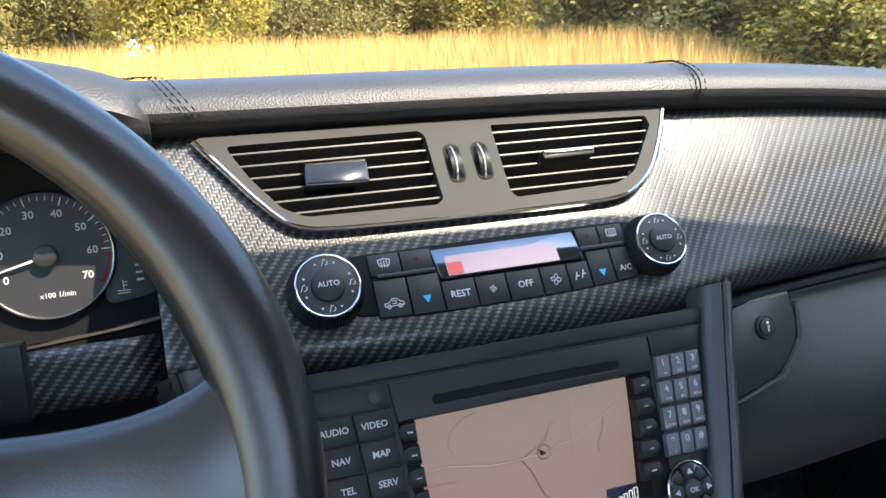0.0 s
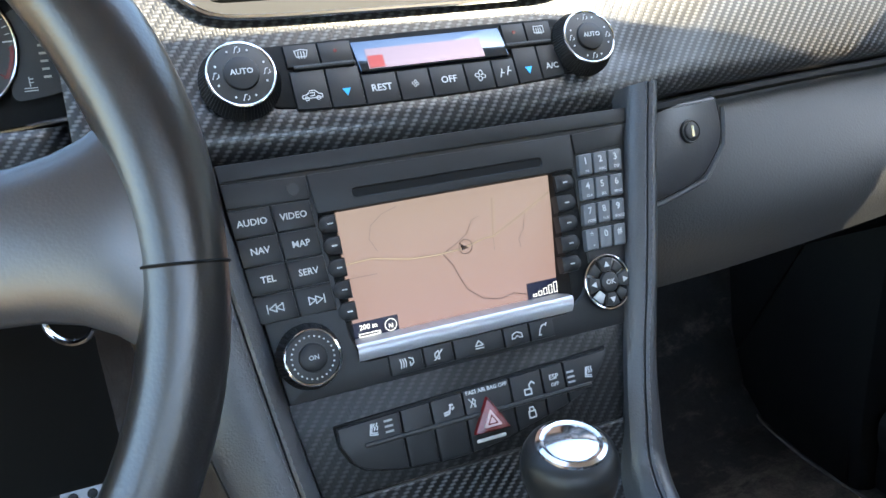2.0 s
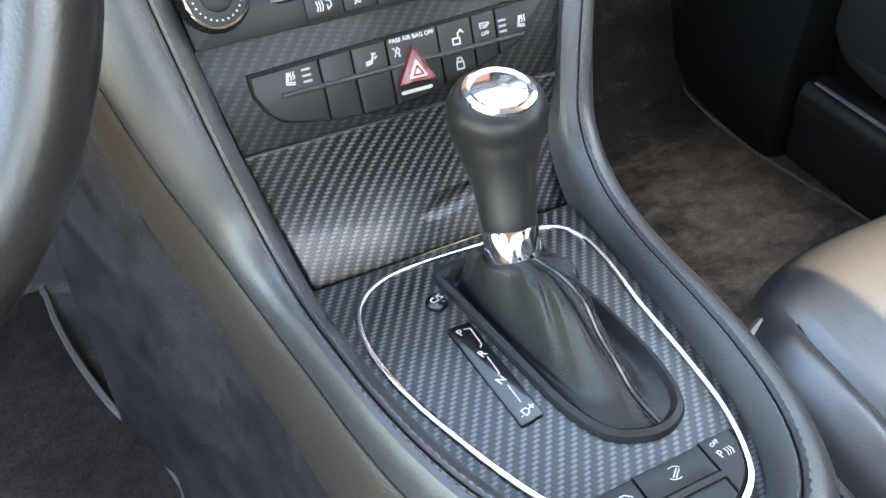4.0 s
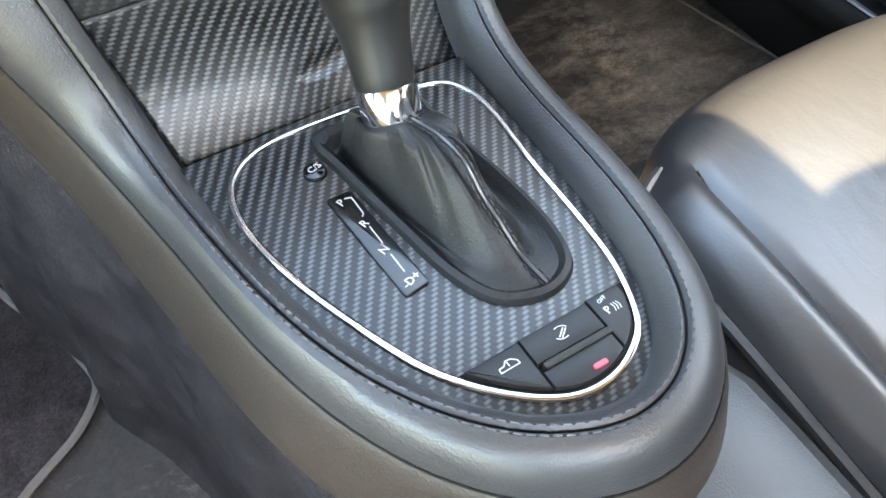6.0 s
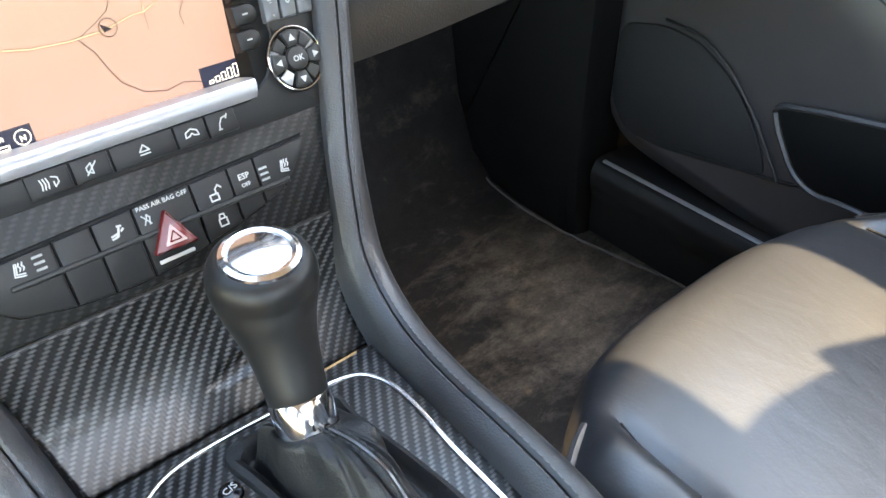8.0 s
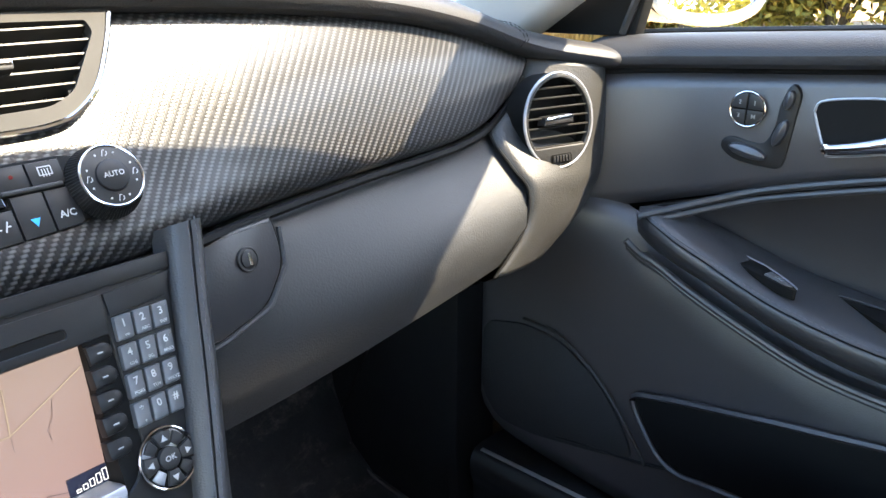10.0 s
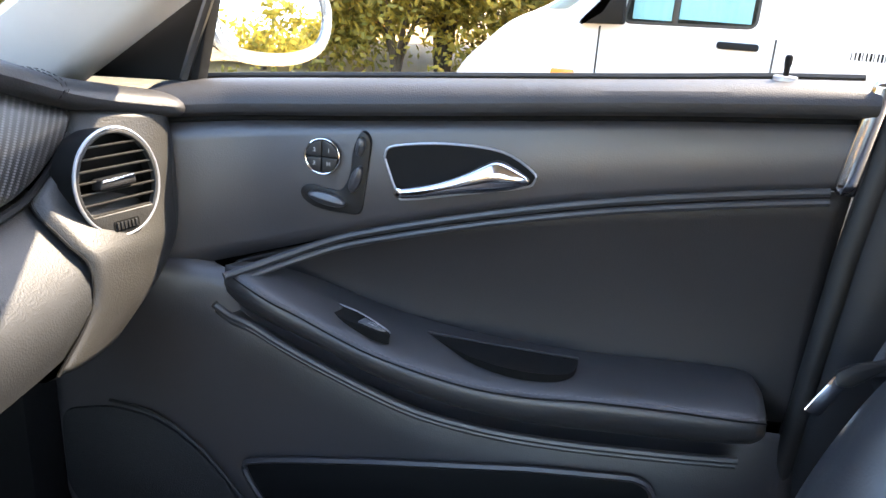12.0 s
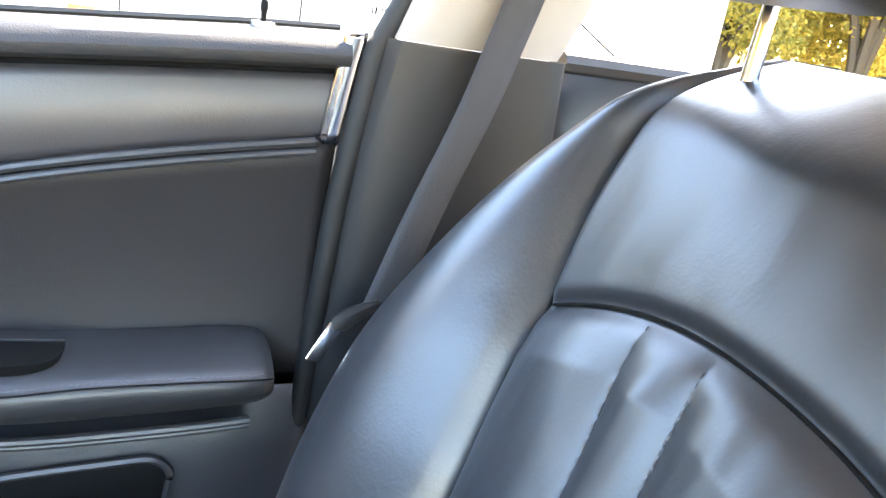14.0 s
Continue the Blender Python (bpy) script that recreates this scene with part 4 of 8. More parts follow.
# four-way pad
pad_ob = part("cursor_pad", slab(circle(0.0955, -0.092, 0.0165, 40, 0.0175), STACK, -0.003, 0.001, 0.001), GLOSS_BLACK, unit, "round cursor pad")
part("ring", ring_tube(STACK, 0.0955, -0.092, 0.0166, 0.0012, 0.0009, ry=0.0176), CHROME, pad_ob, "thin chrome ring")
for k in range(4):
    a = math.pi / 2 * k + math.pi / 2
    o = [Vector((0.0955 + rr * math.cos(a + d), -0.092 + rr * math.sin(a + d) * 1.05)) for rr, d in ((0.0072, -0.42), (0.0152, -0.36), (0.0156, 0), (0.0152, 0.36), (0.0072, 0.42))]
    wing = part("key", slab(o, STACK, 0, 0.0034, 0.0012), GREY_PLASTIC, pad_ob, "cursor key")
    c = Vector((0.0955 + 0.0115 * math.cos(a), -0.092 + 0.0115 * math.sin(a)))
    d, s = Vector((math.cos(a), math.sin(a))), Vector((-math.sin(a), math.cos(a)))
    part("arrow", slab([c + d * 0.0022, c - d * 0.0014 + s * 0.002, c - d * 0.0014 - s * 0.002], STACK, 0.003, 0.0037), WHITE_PRINT, wing, "white arrow")
    diag = a + math.pi / 4
    o2 = [Vector((0.0955 + rr * math.cos(diag + e), -0.092 + rr * math.sin(diag + e) * 1.05)) for rr, e in ((0.0085, -0.3), (0.0148, -0.26), (0.0150, 0), (0.0148, 0.26), (0.0085, 0.3))]
    part("key", slab(o2, STACK, 0, 0.0022, 0.0009), SILVER if k == 1 else GREY_PLASTIC, pad_ob, "corner key")
mid = part("key", slab(circle(0.0955, -0.092, 0.0066, 24), STACK, 0.0, 0.0042, 0.001), GREY_PLASTIC, pad_ob, "centre key")
lettering("OK", STACK, 0.0955, -0.092, 0.0046, WHITE_PRINT, mid, 0.0046)
# lower row
edges = (-60, -38.5, -19, 15, 33, 51)
for k in range(5):
    a, b = edges[k], edges[k + 1]
    o = mm([(a, -105.5), (a, -118.5), (b, -118.5), (b, -105.5)])
    key = part("button", slab(inset(ccw(o), 0.0005), STACK, -0.003, 0.0012, 0.001), PLASTIC, unit)
    cx, cy = (a + b) / 2000, -0.112
    e = 0.0026
    if k == 0:
        sym = [[(cx + d - 0.0008 * 0, cy - e), (cx + d + 0.0006, cy), (cx + d, cy + e)] for d in (-0.004, -0.0025, -0.001)] + [[(cx + 0.0015, cy + e), (cx + 0.004, cy + e * 0.6), (cx + 0.0042, cy - e * 0.3), (cx + 0.002, cy - e), (cx + 0.002, cy)]]
    elif k == 1:
        sym = [[(cx - e, cy - e * 0.4), (cx - e, cy + e * 0.4), (cx, cy + e), (cx, cy - e), (cx - e, cy - e * 0.4)], [(cx - e * 1.2, cy - e * 1.1), (cx + e, cy + e * 1.1)]]
    elif k == 2:
        sym = [[(cx - e, cy - e * 0.2), (cx, cy + e), (cx + e, cy - e * 0.2), (cx - e, cy - e * 0.2)], [(cx - e, cy - e * 0.8), (cx + e, cy - e * 0.8)]]
    elif k == 3:
        sym = [[(cx - e * 1.4, cy - e * 0.6), (cx - e * 1.2, cy + e * 0.4), (cx, cy + e * 0.9), (cx + e * 1.2, cy + e * 0.4), (cx + e * 1.4, cy - e * 0.6), (cx + e * 0.6, cy - e * 0.5), (cx, cy), (cx - e * 0.6, cy - e * 0.5), (cx - e * 1.4, cy - e * 0.6)]]
    else:
        sym = [[(cx - e, cy - e * 1.2), (cx - e * 0.7, cy), (cx, cy + e), (cx + e * 1.1, cy + e * 1.2)], [(cx - e * 1.2, cy - e * 1.2), (cx - e * 0.5, cy - e * 1.2)], [(cx + e * 0.9, cy + e * 0.7), (cx + e * 1.3, cy + e * 1.5)]]
    strokes(sym, STACK, WHITE_PRINT, key, 0.0007, 0.0016)

# ---- switch panel under the head unit ----
switches = thing("switch_panel", "dark carbon panel with a row of black switches", "switch panel", at=(0, 0.53, 0.78))
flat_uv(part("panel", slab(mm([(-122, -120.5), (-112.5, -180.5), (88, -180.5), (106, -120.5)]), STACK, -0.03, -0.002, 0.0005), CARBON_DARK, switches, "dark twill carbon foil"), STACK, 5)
sw_edges = (-98.5, -60, -41, -20, 12, 34, 50, 83)


def sw_top(u):
    return -139.5 + (u + 98) * 0.034


def sw_low(u):
    return lerp_curve(u, [(-98, -150), (-94, -160), (-86, -167), (-62, -172.5), (-30, -175), (-5, -173.5), (20, -168.5), (45, -163), (66, -155.5), (76, -146), (83, -137)])


part("base", slab(mm([(u, sw_top(u) + 1.2) for u in (-99.5, 84)] + [(u, sw_low(u) - 1.0) for u in (80, 76, 66, 45, 20, -5, -30, -62, -86, -94, -99)]), STACK, -0.004, 0.0006, 0.0008), DEEP, switches, "black switch surround")
sw_icons = ("heat", "", "seat", "air", "lock", "esp", "heat")
for k in range(7):
    a, b = sw_edges[k], sw_edges[k + 1]
    lo_us = [a + (b - a) * j / 6 for j in range(7)]
    key_o = mm([(a, sw_top(a)), (b, sw_top(b))] + [(u, sw_low(u)) for u in lo_us[::-1]])
    top = part("switch", slab(inset(ccw(key_o), 0.0005), STACK, 0, 0.003, 0.0010), PLASTIC, switches)
    cx, cy, e = (a + b) / 2000, -0.1455, 0.0028
    if sw_icons[k] == "heat":
        cx = -0.078 if k == 0 else 0.066
        strokes([[(cx - e * 0.2, cy + e * 1.3), (cx - e * 0.7, cy - e * 0.8), (cx + e, cy - e * 1.1)], [(cx + e * 0.1, cy + e * 1.3), (cx - e * 0.3, cy - e * 0.5), (cx + e, cy - e * 0.7)]]
                + [[(cx + e * d, cy - e * 0.1), (cx + e * (d + 0.3), cy + e * 0.4), (cx + e * d, cy + e * 0.8), (cx + e * (d + 0.25), cy + e * 1.3)] for d in (0.3, 0.9)], STACK, WHITE_PRINT, top, 0.0007, 0.0034)
        bx = -0.068 if k == 0 else 0.054
        for j in range(3):
            part("mark", slab(rect(bx - 0.0025, cy - 0.0036 + 0.0032 * j, bx + 0.0025, cy - 0.0024 + 0.0032 * j), STACK, 0.0025, 0.0034), GREY_PRINT, top, "small lamp window")
    elif sw_icons[k] == "seat":
        strokes([[(cx - e, cy - e), (cx + e * 0.1, cy - e * 0.8), (cx + e * 0.7, cy + e * 0.9)], [(cx - e, cy - e * 0.5), (cx + e * 0.1, cy - e * 0.3)], [(cx + e * 0.4, cy + e), (cx + e * 1.1, cy + e * 0.9)], [(cx + e * 0.9, cy), (cx + e * 1.3, cy + e * 0.3)]], STACK, WHITE_PRINT, top, 0.0011, 0.0034)
    elif sw_icons[k] == "air":
        lettering("PASS AIR BAG OFF", STACK, cx, -0.1388, 0.0034, WHITE_PRINT, top, 0.0034)
        strokes([[(cx - 0.012, -0.1475), (cx - 0.0095, -0.1425)], [(cx - 0.0095, -0.1478), (cx - 0.0085, -0.1440), (cx - 0.0102, -0.1428)], [(cx - 0.0125, -0.1425), (cx - 0.0085, -0.1478)]], STACK, WHITE_PRINT, top, 0.0007, 0.0034)
    elif sw_icons[k] == "lock":
        strokes([[(cx - e * 0.8, cy - e * 1.3), (cx + e * 0.8, cy - e * 1.3), (cx + e * 0.8, cy - e * 0.1), (cx - e * 0.8, cy - e * 0.1), (cx - e * 0.8, cy - e * 1.3)], [(cx + e * 0.5, cy), (cx + e * 0.5, cy + e * 0.8), (cx + e * 1.2, cy + e * 1.4), (cx + e * 1.8, cy + e * 0.8)]], STACK, WHITE_PRINT, top, 0.0009, 0.0034)
        cy2 = -0.1605
        strokes([[(cx - 0.0022, cy2 - 0.003), (cx + 0.0022, cy2 - 0.003), (cx + 0.0022, cy2 + 0.001), (cx - 0.0022, cy2 + 0.001), (cx - 0.0022, cy2 - 0.003)], [(cx - 0.0015, cy2 + 0.001), (cx - 0.0012, cy2 + 0.0034), (cx + 0.0012, cy2 + 0.0034), (cx + 0.0015, cy2 + 0.001)]], STACK, WHITE_PRINT, top, 0.0008, 0.0034)
    elif sw_icons[k] == "esp":
        lettering("ESP", STACK, cx, -0.1425, 0.0046, WHITE_PRINT, top, 0.0034)
        lettering("OFF", STACK, cx, -0.1472, 0.0032, WHITE_PRINT, top, 0.0034)
bm = bmesh.new()
slab(rect(-0.084, -0.1545, 0.068, -0.1515, 0.0014), STACK, 0.001, 0.0044, 0.0012, bm)
part("ridge", bm, GREY_PLASTIC, switches, "raised grip ridge")
haz = part("hazard_button", slab(rounded(mm([(-5, -142.5), (-18, -164.5), (7, -165)]), 0.002), STACK, 0, 0.0062, 0.0016), RED, switches, "red triangular hazard button")
part("mark", slab(rounded(mm([(-5.2, -150.8), (-11.2, -161.4), (0.9, -161.6)]), 0.0008), STACK, 0.006, 0.0068, 0.0003), base_material("pale pink print", (0.55, 0.38, 0.36), 0.45), haz, "pale triangle")
strokes([[(-0.0052, -0.1545), (-0.0082, -0.1596), (-0.0022, -0.1597), (-0.0052, -0.1545)]], STACK, RED, haz, 0.0008, 0.0071)
part("lamp_bar", slab(rect(-0.0165, -0.1700, 0.0035, -0.1675, 0.001), STACK, 0.001, 0.0034, 0.0008), WHITE_PRINT, switches, "small pale lamp bar")

# ---- roll-front tray cover of carbon foil ----
tray = thing("tray_cover", "carbon foil tray cover with a worn grip", "tray cover", at=(0, 0.5, 0.7))
rows = []
for k in range(61):
    t = k / 60
    v = -0.1818 - 0.0875 * t
    dip = -0.002 - 0.010 * math.sin(math.pi * t) + 0.002 * t
    l, r = -0.1122 + 0.018 * t, 0.0878 - 0.003 * t
    row = []
    for j in range(81):
        u = l + (r - l) * j / 80
        # oval hollow for the finger, deepest along its lower lip
        du, dv = (u - 0.008) / 0.025, (v + 0.244 - 0.17 * (u - 0.008)) / 0.0075
        press = max(0.0, 1 - du * du - dv * dv) ** 0.7
        row.append(STACK @ Vector((u, v, dip - 0.0042 * press * (1 - 0.35 * dv))))
    rows.append(row)
surface("lid", rows, CARBON, tray, "grey twill carbon foil with a pressed oval grip", thick=0.002, uv_turn=5)
part("edge", sweep([p + Vector((0, -0.0006, 0.0006)) for p in rows[0][::8]], 0.0006, seg=6), GREY_PLASTIC, tray, "thin grey upper edge")

# ---- climate unit ----
climate = thing("climate_panel", "black climate control panel with two round knobs and display", "climate control", at=(0, 0.64, 0.98))
part("base", slab(rounded(mm([(-100, 14), (-88, 14.5), (0, 15.5), (98, 15), (108, 13), (106, -24), (66, -31), (-10, -32.5), (-50, -31), (-96, -24)]), 0.003), UPPER, -0.02, 0.0008, 0.001), DEEP, climate, "black surround")
bot = (-83, -61.5, -40, -17.5, 4, 28, 47.5, 64, 82, 99)


def low_v(u):
    return -30.2 + 3.4 * abs(u / 95) ** 3


for k in range(9):
    a, b = bot[k], bot[k + 1]
    up_v = -10.2 if 2 <= k <= 6 else -3.6
    o = mm([(a - 0.2, up_v), (a, low_v(a)), (b, low_v(b)), (b - 0.2, up_v)])
    key = part("button", slab(inset(ccw(o), 0.0004), UPPER, 0, 0.0028, 0.001), PLASTIC, climate)
    cx, cy, e = (a + b) / 2000, -0.0202, 0.0026
    h = 0.0032
    if k in (1, 7):
        part("mark", slab(mm([(cx * 1000 - 2.6, cy * 1000 + 2.2), (cx * 1000 + 2.6, cy * 1000 + 2.2), (cx * 1000, cy * 1000 - 2.6)]), UPPER, 0.002, h), BLUE_PRINT, key, "blue arrow")
    elif k == 2:
        lettering("REST", UPPER, cx, cy, 0.0062, WHITE_PRINT, key, h)
    elif k == 4:
        lettering("OFF", UPPER, cx, cy, 0.0062, WHITE_PRINT, key, h)
    elif k == 8:
        lettering("A/C", UPPER, cx, cy + 0.001, 0.0056, WHITE_PRINT, key, h)
    elif k in (3, 5):
        s = 0.0022 if k == 3 else 0.0036
        strokes([[(cx + s * (0.15 + 0.85 * math.sin(t)) * math.cos(q + t * 0.6), cy + s * (0.15 + 0.85 * math.sin(t)) * math.sin(q + t * 0.6)) for t in [j * math.pi / 8 for j in range(9)]] for q in (0.4, 1.97, 3.54, 5.11)], UPPER, WHITE_PRINT, key, 0.0005 if k == 3 else 0.0006, h)
    elif k == 6:
        strokes([[(cx - 0.004, cy - e), (cx - 0.003, cy), (cx - 0.001, cy)], [(cx - 0.0028, cy), (cx - 0.002, cy + e)], [(cx + 0.001, cy - e * 0.6), (cx + 0.002, cy + e * 0.4), (cx + 0.004, cy + e * 0.4)], [(cx + 0.002, cy + e * 0.4), (cx + 0.003, cy + e * 1.4)]], UPPER, WHITE_PRINT, key, 0.0008, h)
    elif k == 0:
        strokes([[(cx - 0.006, cy - 0.0014), (cx - 0.006, cy + 0.0004), (cx - 0.003, cy + 0.001), (cx - 0.001, cy + 0.0032), (cx + 0.002, cy + 0.0032), (cx + 0.004, cy + 0.001), (cx + 0.006, cy + 0.0006), (cx + 0.006, cy - 0.0014), (cx - 0.006, cy - 0.0014)], [(cx - 0.001, cy + 0.0018), (cx + 0.0015, cy + 0.0018), (cx + 0.0012, cy), (cx - 0.0015, cy)]]
                + [[(cx + d + 0.0012 * math.cos(q), cy - 0.0016 + 0.0012 * math.sin(q)) for q in [j * 0.7 for j in range(10)]] for d in (-0.0035, 0.0035)], UPPER, WHITE_PRINT, key, 0.0006, h)
for a, b, k in ((-84, -63, 0), (-63, -42, 1), (60.5, 77.5, 2), (77.5, 97, 3)):
    key = part("button", slab(inset(ccw(mm([(a, 13.2), (a + 0.4, -1.6), (b + 0.4, -1.6), (b, 13.2)])), 0.0004), UPPER, 0, 0.0028, 0.001), PLASTIC, climate)
    cx, cy, h = (a + b) / 2000, 0.0066, 0.0032
    if k == 0:
        strokes([[(cx - 0.004, cy + 0.002), (cx, cy + 0.0028), (cx + 0.004, cy + 0.002), (cx + 0.003, cy - 0.0018), (cx - 0.003, cy - 0.0018), (cx - 0.004, cy + 0.002)]] + [[(cx + d, cy - 0.003), (cx + d * 1.2, cy), (cx + d, cy + 0.0014)] for d in (-0.0016, 0, 0.0016)], UPPER, WHITE_PRINT, key, 0.0006, h)
    elif k == 3:
        strokes([[(cx - 0.0035, cy + 0.0026), (cx + 0.0035, cy + 0.0026), (cx + 0.0035, cy - 0.002), (cx - 0.0035, cy - 0.002), (cx - 0.0035, cy + 0.0026)]] + [[(cx + d, cy - 0.003), (cx + d, cy + 0.0014)] for d in (-0.0016, 0, 0.0016)], UPPER, WHITE_PRINT, key, 0.0006, h)
    else:
        part("mark", slab(circle(cx, cy, 0.0012, 10), UPPER, 0.002, h), RED, key, "dim red arrow mark")
for a, b in ((-0.080, -0.0415), (0.0605, 0.0945)):
    part("ridge", slab(rect(a, -0.0036, b, -0.0006, 0.0014), UPPER, 0.001, 0.0046, 0.0012), GREY_PLASTIC, climate, "raised grip ridge")
LEAN = UPPER @ Matrix.Rotation(radians(-9), 4, "X")
disp = part("display", slab(rounded(mm([(-41.8, 13.4), (-39.5, -9.6), (61, -9.2), (59.8, 13.8)]), 0.0008), LEAN, -0.001, 0.0026, 0.0004), base_material("display window", (0.085, 0.105, 0.135), 0.06, 0.9), climate, "mirror-like display window")
part("red_field", slab(rect(-0.0340, -0.0085, 0.0440, 0.0055, 0.0005), LEAN, 0.0027, 0.0030), base_material("faint red display", (0.090, 0.072, 0.085), 0.06, 0.9), disp, "faint red field")
part("red_bars", slab(rect(-0.0335, -0.0080, -0.0235, 0.0005, 0.0005), LEAN, 0.0030, 0.0032), base_material("red display", (0.10, 0.022, 0.022), 0.06, 0.9), disp, "red lit segment")
turn_knob(UPPER, -0.112, -0.006, 0.0195, climate, "AUTO", 8, (90, 0, 180, 270), 0.013)
turn_knob(UPPER, 0.1175, -0.006, 0.0185, climate, "AUTO", 8, (90, 0, 180, 270), 0.013)

# ---- centre air vents ----
vents = thing("centre_vents", "twin centre air vents in a grey frame with chrome edge", "air vent", at=(0, 0.67, 1.03))
CHROME_LINE = mm([(-176, 101), (-159, 78), (-145, 59), (-130, 42), (-118, 35.5), (-100, 33), (-60, 31.5), (18, 30.5), (80, 30.5), (100, 31.5), (116, 36), (134, 50), (150, 75), (161, 98)])
line = curve_points([(p.x, p.y, 0) for p in CHROME_LINE], 4)
outer = [Vector((p.x, p.y)) for p in line]
left_v = rounded(mm([(-158, 96), (-146, 73), (-130, 51), (-116, 43), (-30, 41.5), (-25, 45), (-27.5, 92), (-31, 96)]), [0.004, 0.003, 0.004, 0.005, 0.002, 0.002, 0.002, 0.002])
right_v = rounded(mm([(21, 96), (23, 45), (27, 40.5), (105, 42.5), (121, 50), (146, 86), (144, 93.5)]), [0.002, 0.003, 0.002, 0.006, 0.006, 0.003, 0.002])
FRAME_GREY = grained("grey vent frame lacquer", (0.034, 0.033, 0.031), 0.6, 0.0008, 0.06, spec=0.15)


frame_bm = bmesh.new()
o = ccw(outer + [Vector((0.158, 0.1005)), Vector((-0.172, 0.1035))])
ring_o = [frame_bm.verts.new(UPPER @ Vector((p.x, p.y, 0.003))) for p in o]
rings = [ring_o]
for h in (left_v, right_v):
    h = ccw(h)
    rings.append([frame_bm.verts.new(UPPER @ Vector((p.x, p.y, 0.003))) for p in h])
edges = []
for ring in rings:
    edges += [frame_bm.edges.new((ring[i], ring[(i + 1) % len(ring)])) for i in range(len(ring))]
bmesh.ops.triangle_fill(frame_bm, edges=edges, use_beauty=True)
for ring, depth in zip(rings, (-0.008, -0.03, -0.03)):
    low = [frame_bm.verts.new(v.co + (UPPER.to_3x3() @ Vector((0, 0, depth)))) for v in ring]
    for i in range(len(ring)):
        j = (i + 1) % len(ring)
        frame_bm.faces.new((ring[i], ring[j], low[j], low[i]))
part("frame", frame_bm, FRAME_GREY, vents, "satin grey frame", 30)
part("chrome_edge", sweep([UPPER @ Vector((p.x, p.y, 0.0026)) for p in outer], 0.0020, seg=8), CHROME, vents, "bright chrome edge")
for outline in (left_v, right_v):
    part("duct", slab(inset(ccw(outline), -0.003), UPPER, -0.034, -0.026), DEEP, vents, "black duct behind the slats")


def span(outline, v):
    """Where a level line at v crosses an outline."""
    xs = []
    for a, b in zip(outline, outline[1:] + outline[:1]):
        if (a.y - v) * (b.y - v) < 0:
            xs.append(a.x + (b.x - a.x) * (v - a.y) / (b.y - a.y))
    return (min(xs), max(xs)) if len(xs) > 1 else None


SLAT = grained("satin slat plastic", (0.030, 0.029, 0.027), 0.4, 0.0008, 0.04, spec=0.4)
for outline, tab_x in ((left_v, -0.0915), (right_v, 0.0725)):
    for k in range(6):
        v = 0.0475 + 0.0088 * k
        s = span(outline, v)
        if not s:
            continue
        a, b = s[0] + 0.0005, s[1] - 0.0005
        bm = bmesh.new()
        prof = ((0.0009, -0.001), (0.0005, 0.0002), (-0.0006, 0.0001), (-0.0016, -0.003), (-0.0026, -0.018), (-0.0018, -0.018))
        ends = [[bm.verts.new(UPPER @ Vector((x, v + dv, h))) for dv, h in prof] for x in (a, b)]
        for i in range(len(prof)):
            j = (i + 1) % len(prof)
            bm.faces.new((ends[0][i], ends[0][j], ends[1][j], ends[1][i]))
        bm.faces.new(ends[0])
        bm.faces.new(ends[1][::-1])
        part("slat", bm, SLAT, vents)
    for k in range(9):
        x = tab_x - 0.05 + 0.0125 * k
        s = span(outline, 0.07)
        if s and s[0] + 0.004 < x < s[1] - 0.004:
            part("vane", slab(rect(x - 0.0007, 0.046, x + 0.0007, 0.092), UPPER, -0.026, -0.012), DEEP, vents, "upright black vane")
    if tab_x < 0:
        tab = part("slider", slab(rounded(mm([(-112, 76.5), (-113.5, 62), (-72, 60.5), (-71, 76)]), 0.002), UPPER, -0.006, 0.007, 0.0018), GLOSS_BLACK, vents, "black slider tab")
        part("trim", sweep([UPPER @ Vector((x, 0.0768, 0.0055)) for x in (-0.111, -0.09, -0.072)], 0.0011), CHROME, tab, "chrome trim line")
    else:
        tab = part("slider", slab(rounded(mm([(52, 71.5), (52, 64.5), (92, 65), (93, 71)]), 0.002), UPPER, -0.006, 0.007, 0.0015), PLASTIC, vents, "black slider tab")
        part("trim", slab(rounded(mm([(53, 71), (53.5, 67.6), (91.5, 67.8), (92, 70.6)]), 0.001), UPPER, 0.0068, 0.0078, 0.0006), CHROME, tab, "bright chrome face")
